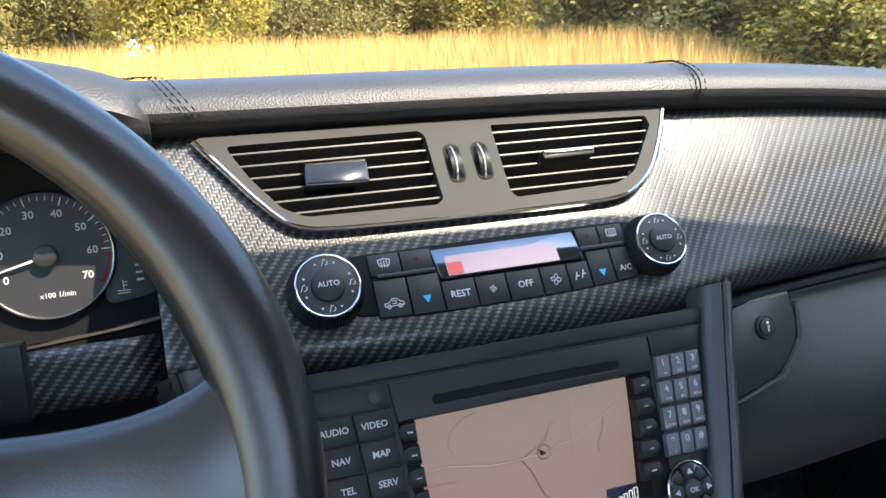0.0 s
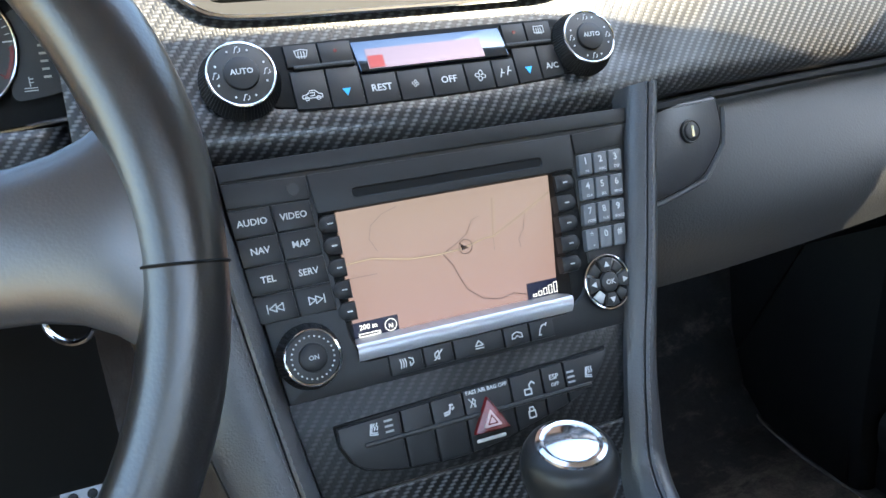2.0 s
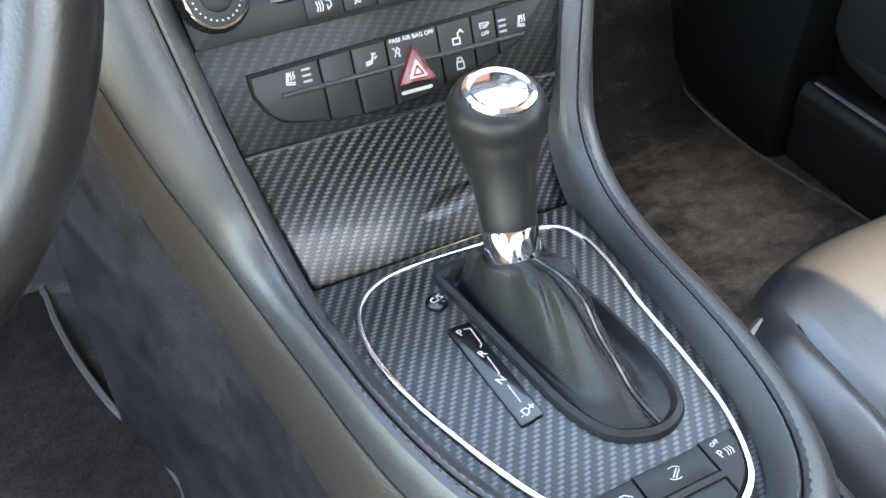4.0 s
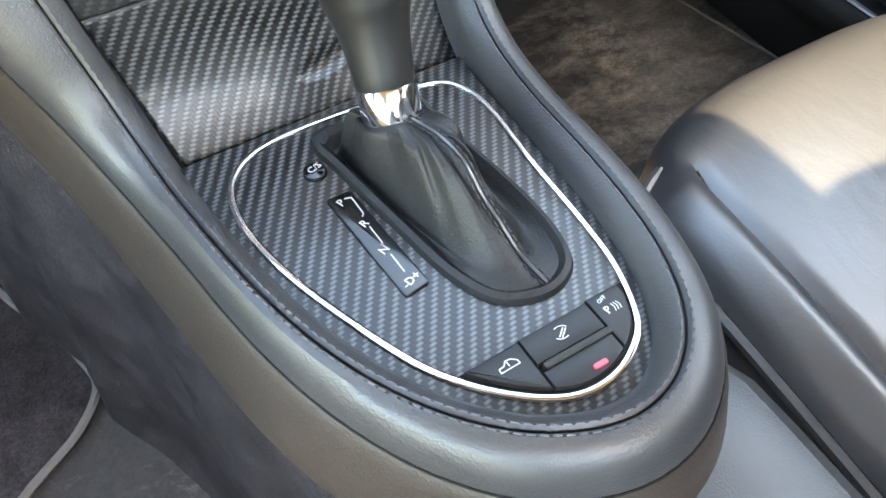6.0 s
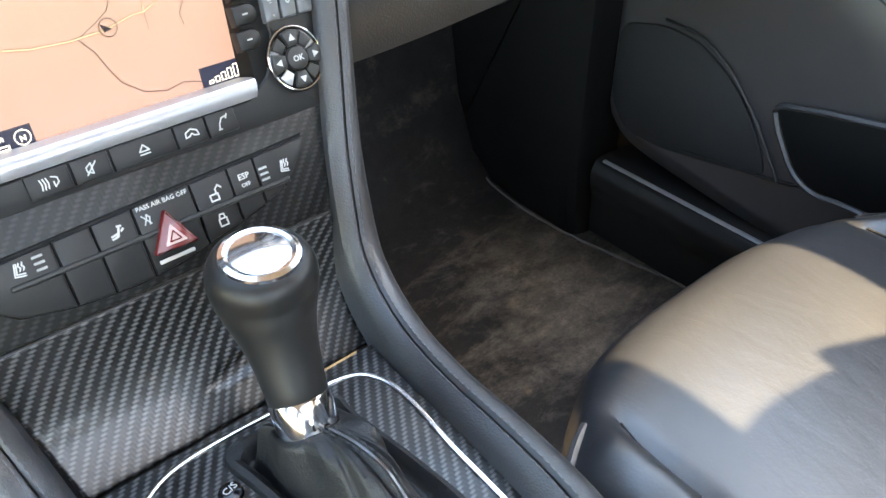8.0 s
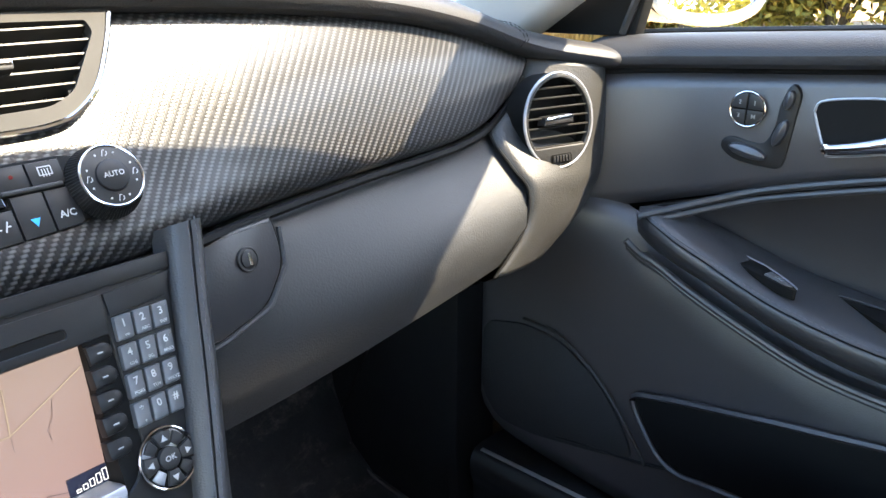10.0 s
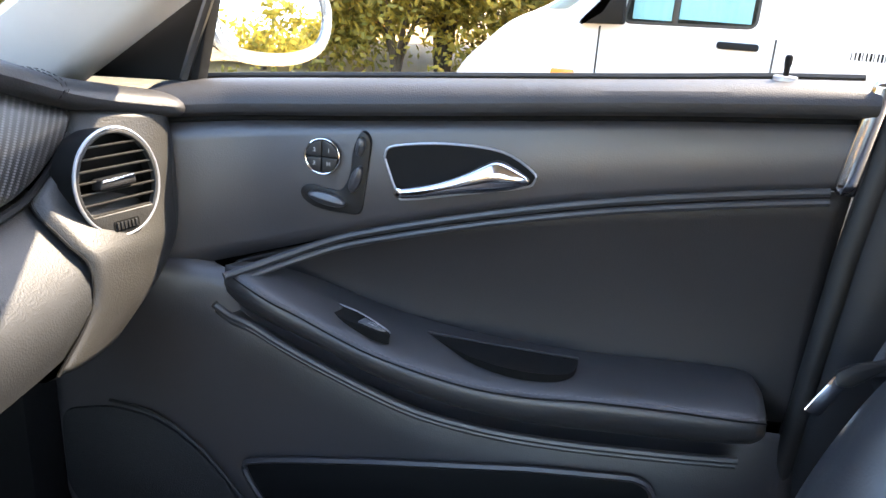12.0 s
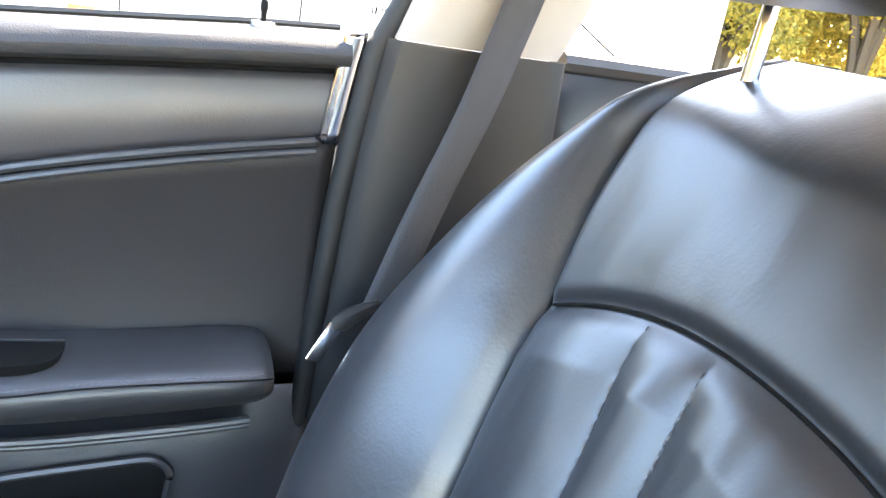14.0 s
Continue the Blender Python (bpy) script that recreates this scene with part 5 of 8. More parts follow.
for cx in (-0.0115, 0.0085):
    well = part("wheel_slot", slab(rounded([(cx - 0.0058, 0.0555), (cx + 0.0062, 0.0555), (cx + 0.0055, 0.084), (cx - 0.0062, 0.084)], 0.0055), UPPER, 0.001, 0.0034), DEEP, vents, "dark slot")
    wb = bmesh.new()
    n = 40
    for j in range(n):
        a0 = -0.95 + 1.9 * j / n
        a1 = -0.95 + 1.9 * (j + 0.55) / n
        q = [UPPER @ Vector((cx + sx, 0.0698 + 0.0165 * math.sin(aa), -0.0095 + 0.0165 * math.cos(aa) + 0.001)) for sx, aa in ((-0.0038, a0), (0.0042, a0), (0.0042, a1), (-0.0038, a1))]
        low = [UPPER @ Vector((cx + sx, 0.0698 + 0.0152 * math.sin(aa), -0.0095 + 0.0152 * math.cos(aa) + 0.001)) for sx, aa in ((-0.0038, a0), (0.0042, a0), (0.0042, a1), (-0.0038, a1))]
        vq, vl = [wb.verts.new(p) for p in q], [wb.verts.new(p) for p in low]
        wb.faces.new(vq)
        for i in range(4):
            wb.faces.new((vq[i], vq[(i + 1) % 4], vl[(i + 1) % 4], vl[i]))
    part("thumb_wheel", wb, PLASTIC, vents, "ribbed black thumb wheel")
    part("wheel_trim", sweep([UPPER @ Vector((cx - 0.0005, 0.0698 + 0.0168 * math.sin(a), -0.0085 + 0.0168 * math.cos(a))) for a in [-0.85 + 0.17 * j for j in range(11)]], 0.0008), SILVER, vents, "silver line on the thumb wheel")


# ---- gear console ----
console = thing("gear_console", "black leather console round a carbon gear panel", "centre console", at=(0, 0.36, 0.69))
BOOT = mm([(-31, 98), (-16, 100), (33, 94), (37, 72), (44, 10), (44, -24), (38, -44), (24, -53), (8, -52), (-8, -42), (-18, -18), (-24, 20), (-31, 70), (-34, 88)])
boot_line = [Vector((p.x, p.y)) for p in curve_points([(p.x, p.y, 0) for p in BOOT], 4, closed=True)]
well = inset(ccw(boot_line), 0.004)
PANEL_EDGE = mm([(-101, 116), (-97, 96), (-92, 50), (-84, 5), (-70, -40), (-52, -70), (-33, -93), (-8, -108), (14, -112), (32, -105), (50, -88), (61, -55), (67, -20), (71, 37), (73, 80), (76, 116)])
panel_line = [Vector((p.x, p.y)) for p in curve_points([(p.x, p.y, 0) for p in PANEL_EDGE], 4)]
flat_uv(part("gear_panel", slab(panel_line, GEAR, -0.02, 0.0, 0.0006, hollow=well), CARBON, console, "grey twill carbon foil"), GEAR, 12)
RING = mm([(2, 107), (-45, 108), (-69, 101), (-82, 86), (-86, 62), (-82, 31), (-71, -6), (-54, -49), (-38, -73), (-19, -91), (-2, -100), (15, -101), (31, -95), (44, -83), (54, -56), (58, -25), (61, 24), (65, 65), (62, 89), (47, 103)])
ring_line = curve_points([(p.x, p.y, 0.0012) for p in RING], 5, closed=True)
part("chrome_ring", sweep([GEAR @ p for p in ring_line], 0.0019, True, 8, flat=0.8), CHROME, console, "bright chrome ring")
inner_ring = inset(ccw([Vector((p.x, p.y)) for p in ring_line]), 0.002)
flat_uv(part("inner_panel", slab(inner_ring, GEAR, -0.004, 0.0014, 0.0006, hollow=well), CARBON, console, "grey twill carbon foil"), GEAR, 12)
# mode button and position strip
cs = part("mode_button", slab(circle(-0.040, 0.074, 0.0064, 28), GEAR, 0, 0.0042, 0.0016, dome=0.0008), GLOSS_BLACK, console, "round black mode button")
lettering("C/S", GEAR, -0.040, 0.074, 0.0056, WHITE_PRINT, cs, 0.0055, turn=16)
strip = part("position_strip", slab(rounded(mm([(-44.5, 53), (-30.5, 53), (-25.5, -17.5), (-39.5, -19.5)]), 0.0022), GEAR, 0.0008, 0.0032, 0.0008), GLOSS_BLACK, console, "glossy strip of gear positions")
for ch, x, y in (("P", -38.8, 47), ("R", -35.2, 29), ("N", -34.8, 9.5), ("-D+", -32.6, -12.5)):
    lettering(ch, GEAR, x * 0.001, y * 0.001, 0.0062, WHITE_PRINT, strip, 0.0036, turn=20)
for pts in ([(-36, 48.5), (-32.6, 47.5), (-32.4, 35), (-33.8, 33.5)], [(-33.8, 26), (-33.5, 14), (-34.5, 13)], [(-33.5, 5.5), (-33, -6.5)]):
    strokes([[(x * 0.001, y * 0.001) for x, y in pts]], GEAR, WHITE_PRINT, strip, 0.0007, 0.0036)
# switches at the rear end of the panel
tail = [p for p in inner_ring if p.y < -0.064]
part("switch_base", slab([Vector((0.052, -0.064))] + sorted(tail, key=lambda p: -p.x) + [Vector((-0.044, -0.066))], GEAR, 0.0, 0.0017), DEEP, console, "black switch base")
inner_small = inset(ccw(inner_ring), 0.0012)


def clipped(x0, x1, y0, y1, slope):
    """The piece of the panel's end between two upright and two level cuts."""
    pts = []
    for j in range(9):
        x = x0 + (x1 - x0) * j / 8
        lows = []
        for a, b in zip(inner_small, inner_small[1:] + inner_small[:1]):
            if (a.x - x) * (b.x - x) <= 0 and abs(a.x - b.x) > 1e-9:
                lows.append(a.y + (b.y - a.y) * (x - a.x) / (b.x - a.x))
        low = max(min(lows), y0(x)) if lows else y0(x)
        pts.append((x, low, y1(x)))
    return [Vector((x, l)) for x, l, h in pts if h - l > 0.0006] + [Vector((x, h)) for x, l, h in reversed(pts) if h - l > 0.0006]


caps = (("rail", -0.0385, -0.0105, lambda x: -0.2, lambda x: -0.0665), ("fold", -0.0098, 0.0275, lambda x: -0.0805, lambda x: -0.0655),
        ("sensor", 0.0282, 0.0485, lambda x: -0.2, lambda x: -0.0645), ("lamp", -0.0098, 0.0275, lambda x: -0.2, lambda x: -0.0845))
for what, x0, x1, y0, y1 in caps:
    o = clipped(x0, x1, y0, y1, 0)
    key = part("switch", slab(o, GEAR, 0.001, 0.0046, 0.0012), PLASTIC, console, "black rear panel switch")
    if what == "lamp":
        part("lamp", slab(rect(0.0100, -0.0955, 0.0170, -0.0932, 0.001), GEAR, 0.004, 0.0052), glowing("pink lamp", (1.0, 0.03, 0.08), 0.12), key, "pink lit lamp")
    elif what == "sensor":
        lettering("P", GEAR, 0.0335, -0.0745, 0.0056, WHITE_PRINT, key, 0.005, turn=14)
        lettering("OFF", GEAR, 0.0345, -0.0685, 0.003, WHITE_PRINT, key, 0.005, turn=14)
        strokes([[(0.0365 + d, -0.0765), (0.0372 + d, -0.0745), (0.0365 + d, -0.0725)] for d in (0, 0.0015, 0.003)], GEAR, WHITE_PRINT, key, 0.0005, 0.005)
    elif what == "fold":
        c = Vector((0.0085, -0.0728))
        for q in (0, math.pi):
            strokes([[(c.x + 0.0042 * math.cos(q + 0.5 + 0.25 * j), c.y + 0.0032 * math.sin(q + 0.5 + 0.25 * j)) for j in range(7)]], GEAR, WHITE_PRINT, key, 0.0005, 0.005)
        strokes([[(c.x - 0.002, c.y - 0.0016), (c.x + 0.002, c.y + 0.0016)], [(c.x - 0.001, c.y - 0.0024), (c.x + 0.003, c.y + 0.0008)]], GEAR, WHITE_PRINT, key, 0.0006, 0.005)
    else:
        c = Vector((-0.0205, -0.0745))
        strokes([[(c.x - 0.005, c.y - 0.0014), (c.x - 0.0048, c.y + 0.0006), (c.x - 0.002, c.y + 0.001), (c.x - 0.0004, c.y + 0.0028), (c.x + 0.0022, c.y + 0.0026), (c.x + 0.0046, c.y + 0.0006), (c.x + 0.0048, c.y - 0.0012), (c.x - 0.005, c.y - 0.0014)], [(c.x, c.y), (c.x, c.y + 0.002)]], GEAR, WHITE_PRINT, key, 0.0006, 0.005)
part("ridge", slab(rect(-0.0080, -0.0845, 0.0290, -0.0805, 0.0018), GEAR, 0.001, 0.0052, 0.0015), GREY_PLASTIC, console, "raised grip ridge")

# boot frame, boot and lever
lever = thing("gear_lever", "black gear lever with chrome cap above a leather boot", "gear lever", at=(0.0, 0.42, 0.69))
BOOT_SKIN = grained("boot leather", (0.010, 0.010, 0.0105), 0.5, 0.0011, 0.45, spec=0.38)
part("boot_frame", slab(boot_line, GEAR, 0.0, 0.0062, 0.0042, hollow=inset(ccw(boot_line), 0.0075)), BOOT_SKIN, lever, "black leather rim of the boot")
base_ring = inset(ccw(boot_line), 0.0070)
COLLAR = Vector((0.001, 0.4265, 0.7290))
TIP = Vector((0.0085, 0.4660, 0.7920))
AX = (TIP - COLLAR).normalized()
SX = Vector((1, 0, 0))
SX = (SX - AX * SX.dot(AX)).normalized()
SY = AX.cross(SX)
nb = len(base_ring)
start = max(range(nb), key=lambda i: base_ring[i].x * 0.2 - base_ring[i].y)
rows = []
for lvl in range(15):
    t = lvl / 14
    row = []
    for i in range(nb):
        p = GEAR @ Vector((*base_ring[(start + i) % nb], 0.0035))
        a = math.atan2((p - COLLAR).dot(SY), (p - COLLAR).x)
        q = COLLAR - AX * 0.010 + (SX * math.cos(a) + SY * math.sin(a)) * 0.0156
        bulge = math.sin(math.pi * t)
        side = min(1.0, abs((p.x - 0.010) / 0.032))
        c = p.lerp(q, t ** 0.85)
        # hollows inside the rim, a full ridge along the middle, pulled folds below the collar
        c.z += -0.020 * side * math.sin(math.pi * min(1.0, t / 0.6)) + (0.014 - 0.004 * side) * math.sin(math.pi * max(0.0, t - 0.12) / 0.88)
        out = Vector((c.x - COLLAR.x, c.y - COLLAR.y, 0))
        out = out.normalized() if out.length > 1e-5 else Vector((0, 0, 0))
        f = 2 * math.pi * i / nb
        fold = (0.0030 * math.sin(9 * f + 2.4 * t + 0.6) * t + 0.0018 * math.sin(17 * f - 4.0 * t) * t) * bulge
        fold += 0.0034 * noise.noise(Vector((c.x * 60, c.y * 34, c.z * 60))) * bulge
        c += out * fold + Vector((0, 0, 0.7 * fold))
        row.append(c)
    rows.append(row)
surface("boot", rows, BOOT_SKIN, lever, "soft creased black leather boot", ring=True, sub=1)
seam_col = min(range(nb), key=lambda i: (rows[0][i] - Vector((0.0185, 0.30, 0.70))).length)
rear_pts = [row[seam_col] + Vector((0, -0.0010, 0.0012)) for row in rows]
line = curve_points(rear_pts, 3)
for dx in (-0.0022, 0.0022):
    stitched([p + Vector((dx, 0, 0)) for p in line], lever, 0.005, 0.0034, 0.0006, GREY_PLASTIC)
part("boot_seam", sweep(line, 0.0009, seg=5), LEATHER_SMOOTH, lever, "raised boot seam")


def lathe(profile, origin, ax, sx, sy, n=40):
    bm = bmesh.new()
    rings = [[bm.verts.new(origin + ax * h + (sx * math.cos(2 * math.pi * k / n) + sy * math.sin(2 * math.pi * k / n)) * r) for k in range(n)] for r, h in profile]
    for a, b in zip(rings, rings[1:]):
        for k in range(n):
            bm.faces.new((a[k], a[(k + 1) % n], b[(k + 1) % n], b[k]))
    bm.faces.new(rings[0][::-1])
    bm.faces.new(rings[-1])
    return bm


KNOB = grained("satin black knob", (0.012, 0.012, 0.012), 0.42, 0.0007, 0.04, spec=0.35)
L = (TIP - COLLAR).length
part("collar", lathe([(0.0146, -0.013), (0.0154, -0.011), (0.0154, 0.0055), (0.0147, 0.007)], COLLAR, AX, SX, SY), CHROME, lever, "polished chrome collar")
CAPN = Vector((0.0, -0.10, 0.995)).normalized()


def tilted(profile):
    """The grip's rings, which turn from the lever's slant to the level top."""
    bm = bmesh.new()
    rings = []
    for r, h in profile:
        t = max(0.0, min(1.0, (h - 0.035) / 0.04))
        t = t * t * (3 - 2 * t)
        ax = AX.lerp(CAPN, t).normalized()
        sx = Vector((1, 0, 0))
        sy = ax.cross(sx).normalized()
        c = COLLAR + AX * min(h, 0.064) + ax * max(0.0, h - 0.064)
        rings.append([bm.verts.new(c + (sx * math.cos(2 * math.pi * k / 40) + sy * math.sin(2 * math.pi * k / 40)) * r) for k in range(40)])
    for a, b in zip(rings, rings[1:]):
        for k in range(40):
            bm.faces.new((a[k], a[(k + 1) % 40], b[(k + 1) % 40], b[k]))
    bm.faces.new(rings[0][::-1])
    bm.faces.new(rings[-1])
    return bm


part("grip", tilted([(0.0140, 0.004), (0.0149, 0.0055), (0.0154, 0.014), (0.0164, 0.025), (0.0182, 0.036), (0.0210, 0.046), (0.0238, 0.055), (0.0257, 0.062), (0.0264, 0.068), (0.0258, 0.0735), (0.0236, 0.0785), (0.0192, 0.0815)]), KNOB, lever, "satin black grip")
part("cap_ring", tilted([(0.0195, 0.0808), (0.0188, 0.0828), (0.0165, 0.0838), (0.0148, 0.0832), (0.0144, 0.082)]), CHROME, lever, "polished chrome ring")
part("cap", tilted([(0.0146, 0.0818), (0.0140, 0.0828), (0.008, 0.0842), (0.001, 0.0846)]), CHROME, lever, "chrome cap with worn shift pattern")

# padded leather border: up one side of the stack, round the gear panel, up the other side
border = []  # inner edge, outward, up, width to the crease, height of the roll


def stack_up(v):
    return (STACK.to_3x3() @ Vector((0, 0, 1))).lerp(Vector((0, -0.12, 1)), max(0, min(1, (-v - 70) / 190))).normalized()


for u, v, w in ((-142, 34, 0.060), (-137.5, 10, 0.060), (-132, -40, 0.060), (-124, -100, 0.058), (-118, -150, 0.049), (-113, -182, 0.042), (-107, -215, 0.035), (-102, -243, 0.030)):
    border.append((STACK @ Vector((u * 0.001, v * 0.001, -0.001)), Vector((-1, 0, 0)), stack_up(v), w, 1.0))
n = len(panel_line)
for i in range(2, n - 2, 3):
    a, b = panel_line[max(i - 2, 0)], panel_line[min(i + 2, n - 1)]
    d = (b - a).normalized()
    outd = Vector((d.y, -d.x))
    p = panel_line[i]
    if p.x < 0:
        w = lerp_curve(p.y, [(-0.11, 0.034), (-0.07, 0.031), (-0.02, 0.024), (0.05, 0.0225), (0.10, 0.027)])
    else:
        w = 0.034
    border.append((GEAR @ Vector((p.x, p.y, 0.0)), Vector((outd.x, outd.y, 0)), Vector((0, 0, 1)), w, 1.45))
for u, v in ((82, -243), (85, -215), (88, -182), (95, -150), (103, -115), (112, -85), (122, -40), (131, 0), (136, 15), (140, 34)):
    border.append((STACK @ Vector((u * 0.001, v * 0.001, -0.001)), Vector((1, 0, 0)), stack_up(v), 0.024 if v > -150 else 0.028, 1.0))
# even spacing along the border
pos = curve_points([b[0] for b in border], 3)
outs = curve_points([b[1] for b in border], 3)
ups = curve_points([b[2] for b in border], 3)
wid = curve_points([(b[3], b[4], 0) for b in border], 3)


def eased(line, reach=5):
    """A line of vectors with its sudden turns spread over a few neighbours."""
    return [sum((line[j] for j in range(max(0, i - reach), min(len(line), i + reach + 1))), Vector((0, 0, 0))) / (min(len(line), i + reach + 1) - max(0, i - reach)) for i in range(len(line))]


ends = pos[0], pos[-1]
pos = eased(pos, 3)
pos[0], pos[-1] = ends
ups, outs, wid = eased(ups, 7), eased(outs, 3), [(w.x, w.y) for w in eased(wid, 9)]


def border_at(f, h):
    """A line along the border; f up to 1: over the sewn inner strip, 1 to 2: over the roll to its crease, past 2: millimetres beyond."""
    line = []
    for p, o, u, (w, k) in zip(pos, outs, ups, wid):
        e = min(0.015, w * 0.62)
        d = e * f if f <= 1 else e + (w - e) * (f - 1) if f <= 2 else w + (f - 2) * 0.001
        line.append(p + o.normalized() * d + u.normalized() * (h * k if h > 0 else h))
    return line


rows = [border_at(f, h) for f, h in ((-0.2, -0.012), (0.0, -0.003), (0.06, 0.004), (0.35, 0.0086), (0.66, 0.0106), (0.76, 0.0098), (0.80, 0.0070), (0.84, 0.0098), (1.0, 0.0112), (1.3, 0.0108), (1.6, 0.0078), (1.85, 0.0025), (1.97, -0.003), (2.0, -0.0065))]
surface("border", rows, LEATHER, console, "padded black leather border with a double seam")
for f, h in ((0.64, 0.0110), (0.96, 0.0114)):
    stitched(border_at(f, h), console, 0.0052, 0.0036, 0.0006)
part("seam_line", sweep(border_at(0.80, 0.0074), 0.0008, seg=5), DEEP, console, "dark joint between the two rows of stitches")
part("edge_line", sweep(border_at(2.0, -0.0066), 0.0009, seg=5), DEEP, console, "dark joint under the padded border")
# leather flank under the roll, and the carpet that clads the tunnel below it
# black leather; the brown in its colour stands for warm bounced light
SIDE = grained("side leather with warm bounce tint", (0.034, 0.025, 0.020), 0.45, 0.0014, 0.25, spec=0.45)
surface("side", [border_at(f, h) for f, h in ((2.0, -0.006), (4.5, -0.009), (9.0, -0.022), (14.0, -0.040), (18.0, -0.058), (17.0, -0.064))], SIDE, console, "smooth dark leather side")
side_rows = []
last = border_at(15.0, -0.058)
for t, spread, dz in ((0, 0, 0.004), (0.1, 0.006, -0.03), (0.3, 0.012, -0.10), (0.6, 0.018, -0.20), (0.85, 0.030, -0.32), (1.0, 0.046, -0.60)):
    side_rows.append([Vector((p.x, p.y, max(FLOOR_Z - 0.01, p.z + dz))) + Vector((o.x, o.y, 0)).normalized() * spread + (Vector((0, 0.05 * t, 0)) if u.z < 0.7 else Vector((0, 0, 0))) for p, o, u in zip(last, outs, ups)])
DARK_CARPET = grained("clean grey-black carpet", (0.026, 0.0225, 0.0235), 0.97, 0.0022, 1.0, 0.8, spec=0.1, cells=False)
flecked(DARK_CARPET, 260.0)
surface("tunnel_carpet", side_rows, DARK_CARPET, console, "grey-black tunnel carpet")
# armrest box behind the gear panel
arm = thing("armrest", "black leather armrest box with piped edges behind the gear lever", "armrest", at=(0.0, 0.0, 0.6))
rows = []
for y in (0.262, 0.258, 0.22, 0.12, 0.0, -0.15, -0.3, -0.34):
    e = 0.75 if y > 0.26 else 1.0
    top = 0.650 + 0.012 * max(0, (0.1 - y)) - (0.02 if y > 0.26 else 0)
    rows.append([(0.012 + dx * e, y, top + dz) for dx, dz in ((-0.108, -0.30), (-0.106, -0.06), (-0.100, -0.02), (-0.088, -0.002), (-0.05, 0.004), (0, 0.006), (0.05, 0.004), (0.088, -0.002), (0.100, -0.02), (0.106, -0.06), (0.108, -0.30))])
surface("lid", rows, LEATHER, arm, "grained black leather lid", sub=1)
# ---- steering wheel ----
WHEEL = frame_of((-0.352, 0.455, 0.957), (1, 0, 0), (0, 0.384, 0.923))
wheel = thing("steering_wheel", "worn black leather steering wheel with a padded hub", "steering wheel", at=(-0.352, 0.455, 0.957))
n = 96
rim = bmesh.new()
rings = []
for k in range(n):
    a = 2 * math.pi * k / n
    grip_in = 1.0 + 0.10 * math.exp(-((math.degrees(a) % 360 - 18) / 16) ** 2)
    rings.append([rim.verts.new(WHEEL @ Vector(((0.186 + 0.0168 * grip_in * math.cos(q)) * math.cos(a), (0.186 + 0.0168 * grip_in * math.cos(q)) * math.sin(a), 0.0150 * math.sin(q)))) for q in [2 * math.pi * j / 18 for j in range(18)]])
for i in range(n):
    a, b = rings[i], rings[(i + 1) % n]
    for k in range(18):
        rim.faces.new((a[k], a[(k + 1) % 18], b[(k + 1) % 18], b[k]))
part("rim", rim, LEATHER_WHEEL, wheel, "worn black leather rim")
for deg in (-5, 185):
    a = radians(deg)
    part("seam", sweep([WHEEL @ Vector(((0.186 + 0.0172 * math.cos(q)) * math.cos(a), (0.186 + 0.0172 * math.cos(q)) * math.sin(a), 0.0154 * math.sin(q))) for q in [2 * math.pi * j / 18 for j in range(18)]], 0.0007, True, 5), DEEP, wheel, "stitched joint")


def spoke(sign):
    rows = []
    for x, hi, lo, z in ((0.178, 0.052, -0.062, 0.004), (0.168, 0.040, -0.045, 0.006), (0.150, 0.031, -0.030, 0.004), (0.12, 0.028, -0.026, -0.004), (0.09, 0.030, -0.030, -0.012), (0.05, 0.034, -0.036, -0.016)):
        m, h = (hi + lo) / 2, (hi - lo) / 2
        rows.append([WHEEL @ Vector((sign * x, m + h * math.cos(q), z - 0.006 + 0.010 * math.sin(q))) for q in [2 * math.pi * j / 20 for j in range(20)]])
    return surface("spoke", rows, LEATHER_SMOOTH, wheel, "padded black spoke", ring=True, sub=1)


spoke(1)
spoke(-1)
part("hub", slab(circle(0, -0.006, 0.078, 48, 0.072), WHEEL, -0.05, 0.010, 0.012, dome=0.012), LEATHER_SMOOTH, wheel, "padded round hub")
part("hub_gap", ring_tube(WHEEL, 0, -0.006, 0.0795, 0.0, 0.0025, ry=0.0735), DEEP, wheel, "dark gap round the hub")
surface("spoke", [[WHEEL @ Vector((m + 0.016 * math.cos(q), y, z + 0.008 * math.sin(q))) for q in [2 * math.pi * j / 12 for j in range(12)]] for m, y, z in ((0, -0.06, -0.012), (0, -0.12, -0.008), (0, -0.178, 0.0))], SILVER, wheel, "lower spoke", ring=True)
part("column", slab(circle(0, -0.01, 0.055, 32), WHEEL, -0.22, -0.045, 0.01), PLASTIC, wheel, "black steering column shroud")
part("column_ring", ring_tube(frame_of((-0.222, 0.56, 0.882), (0.94, -0.34, 0), (0, 0.2, 1)), 0, 0, 0.0125, 0, 0.0018), CHROME, wheel, "chrome ignition ring")

# ---- instrument cluster ----
cluster = thing("instrument_cluster", "instrument cluster with round rev counter and chrome rings", "instrument cluster", at=(-0.37, 0.75, 1.0))
CL = frame_of((-0.276, 0.742, 1.0), (1, 0.02, 0), (0, 0.12, 1))
part("backplate", slab(rect(-0.24, -0.075, 0.072, 0.075, 0.02), CL, -0.03, -0.006), DEEP, cluster, "black back plate")
DIAL = grained("dial black", (0.02, 0.02, 0.021), 0.45, 0.0008, 0.03)
dial = part("rev_counter", slab(circle(0, 0, 0.0410, 56), CL, -0.006, -0.001), DIAL, cluster, "black rev counter dial")
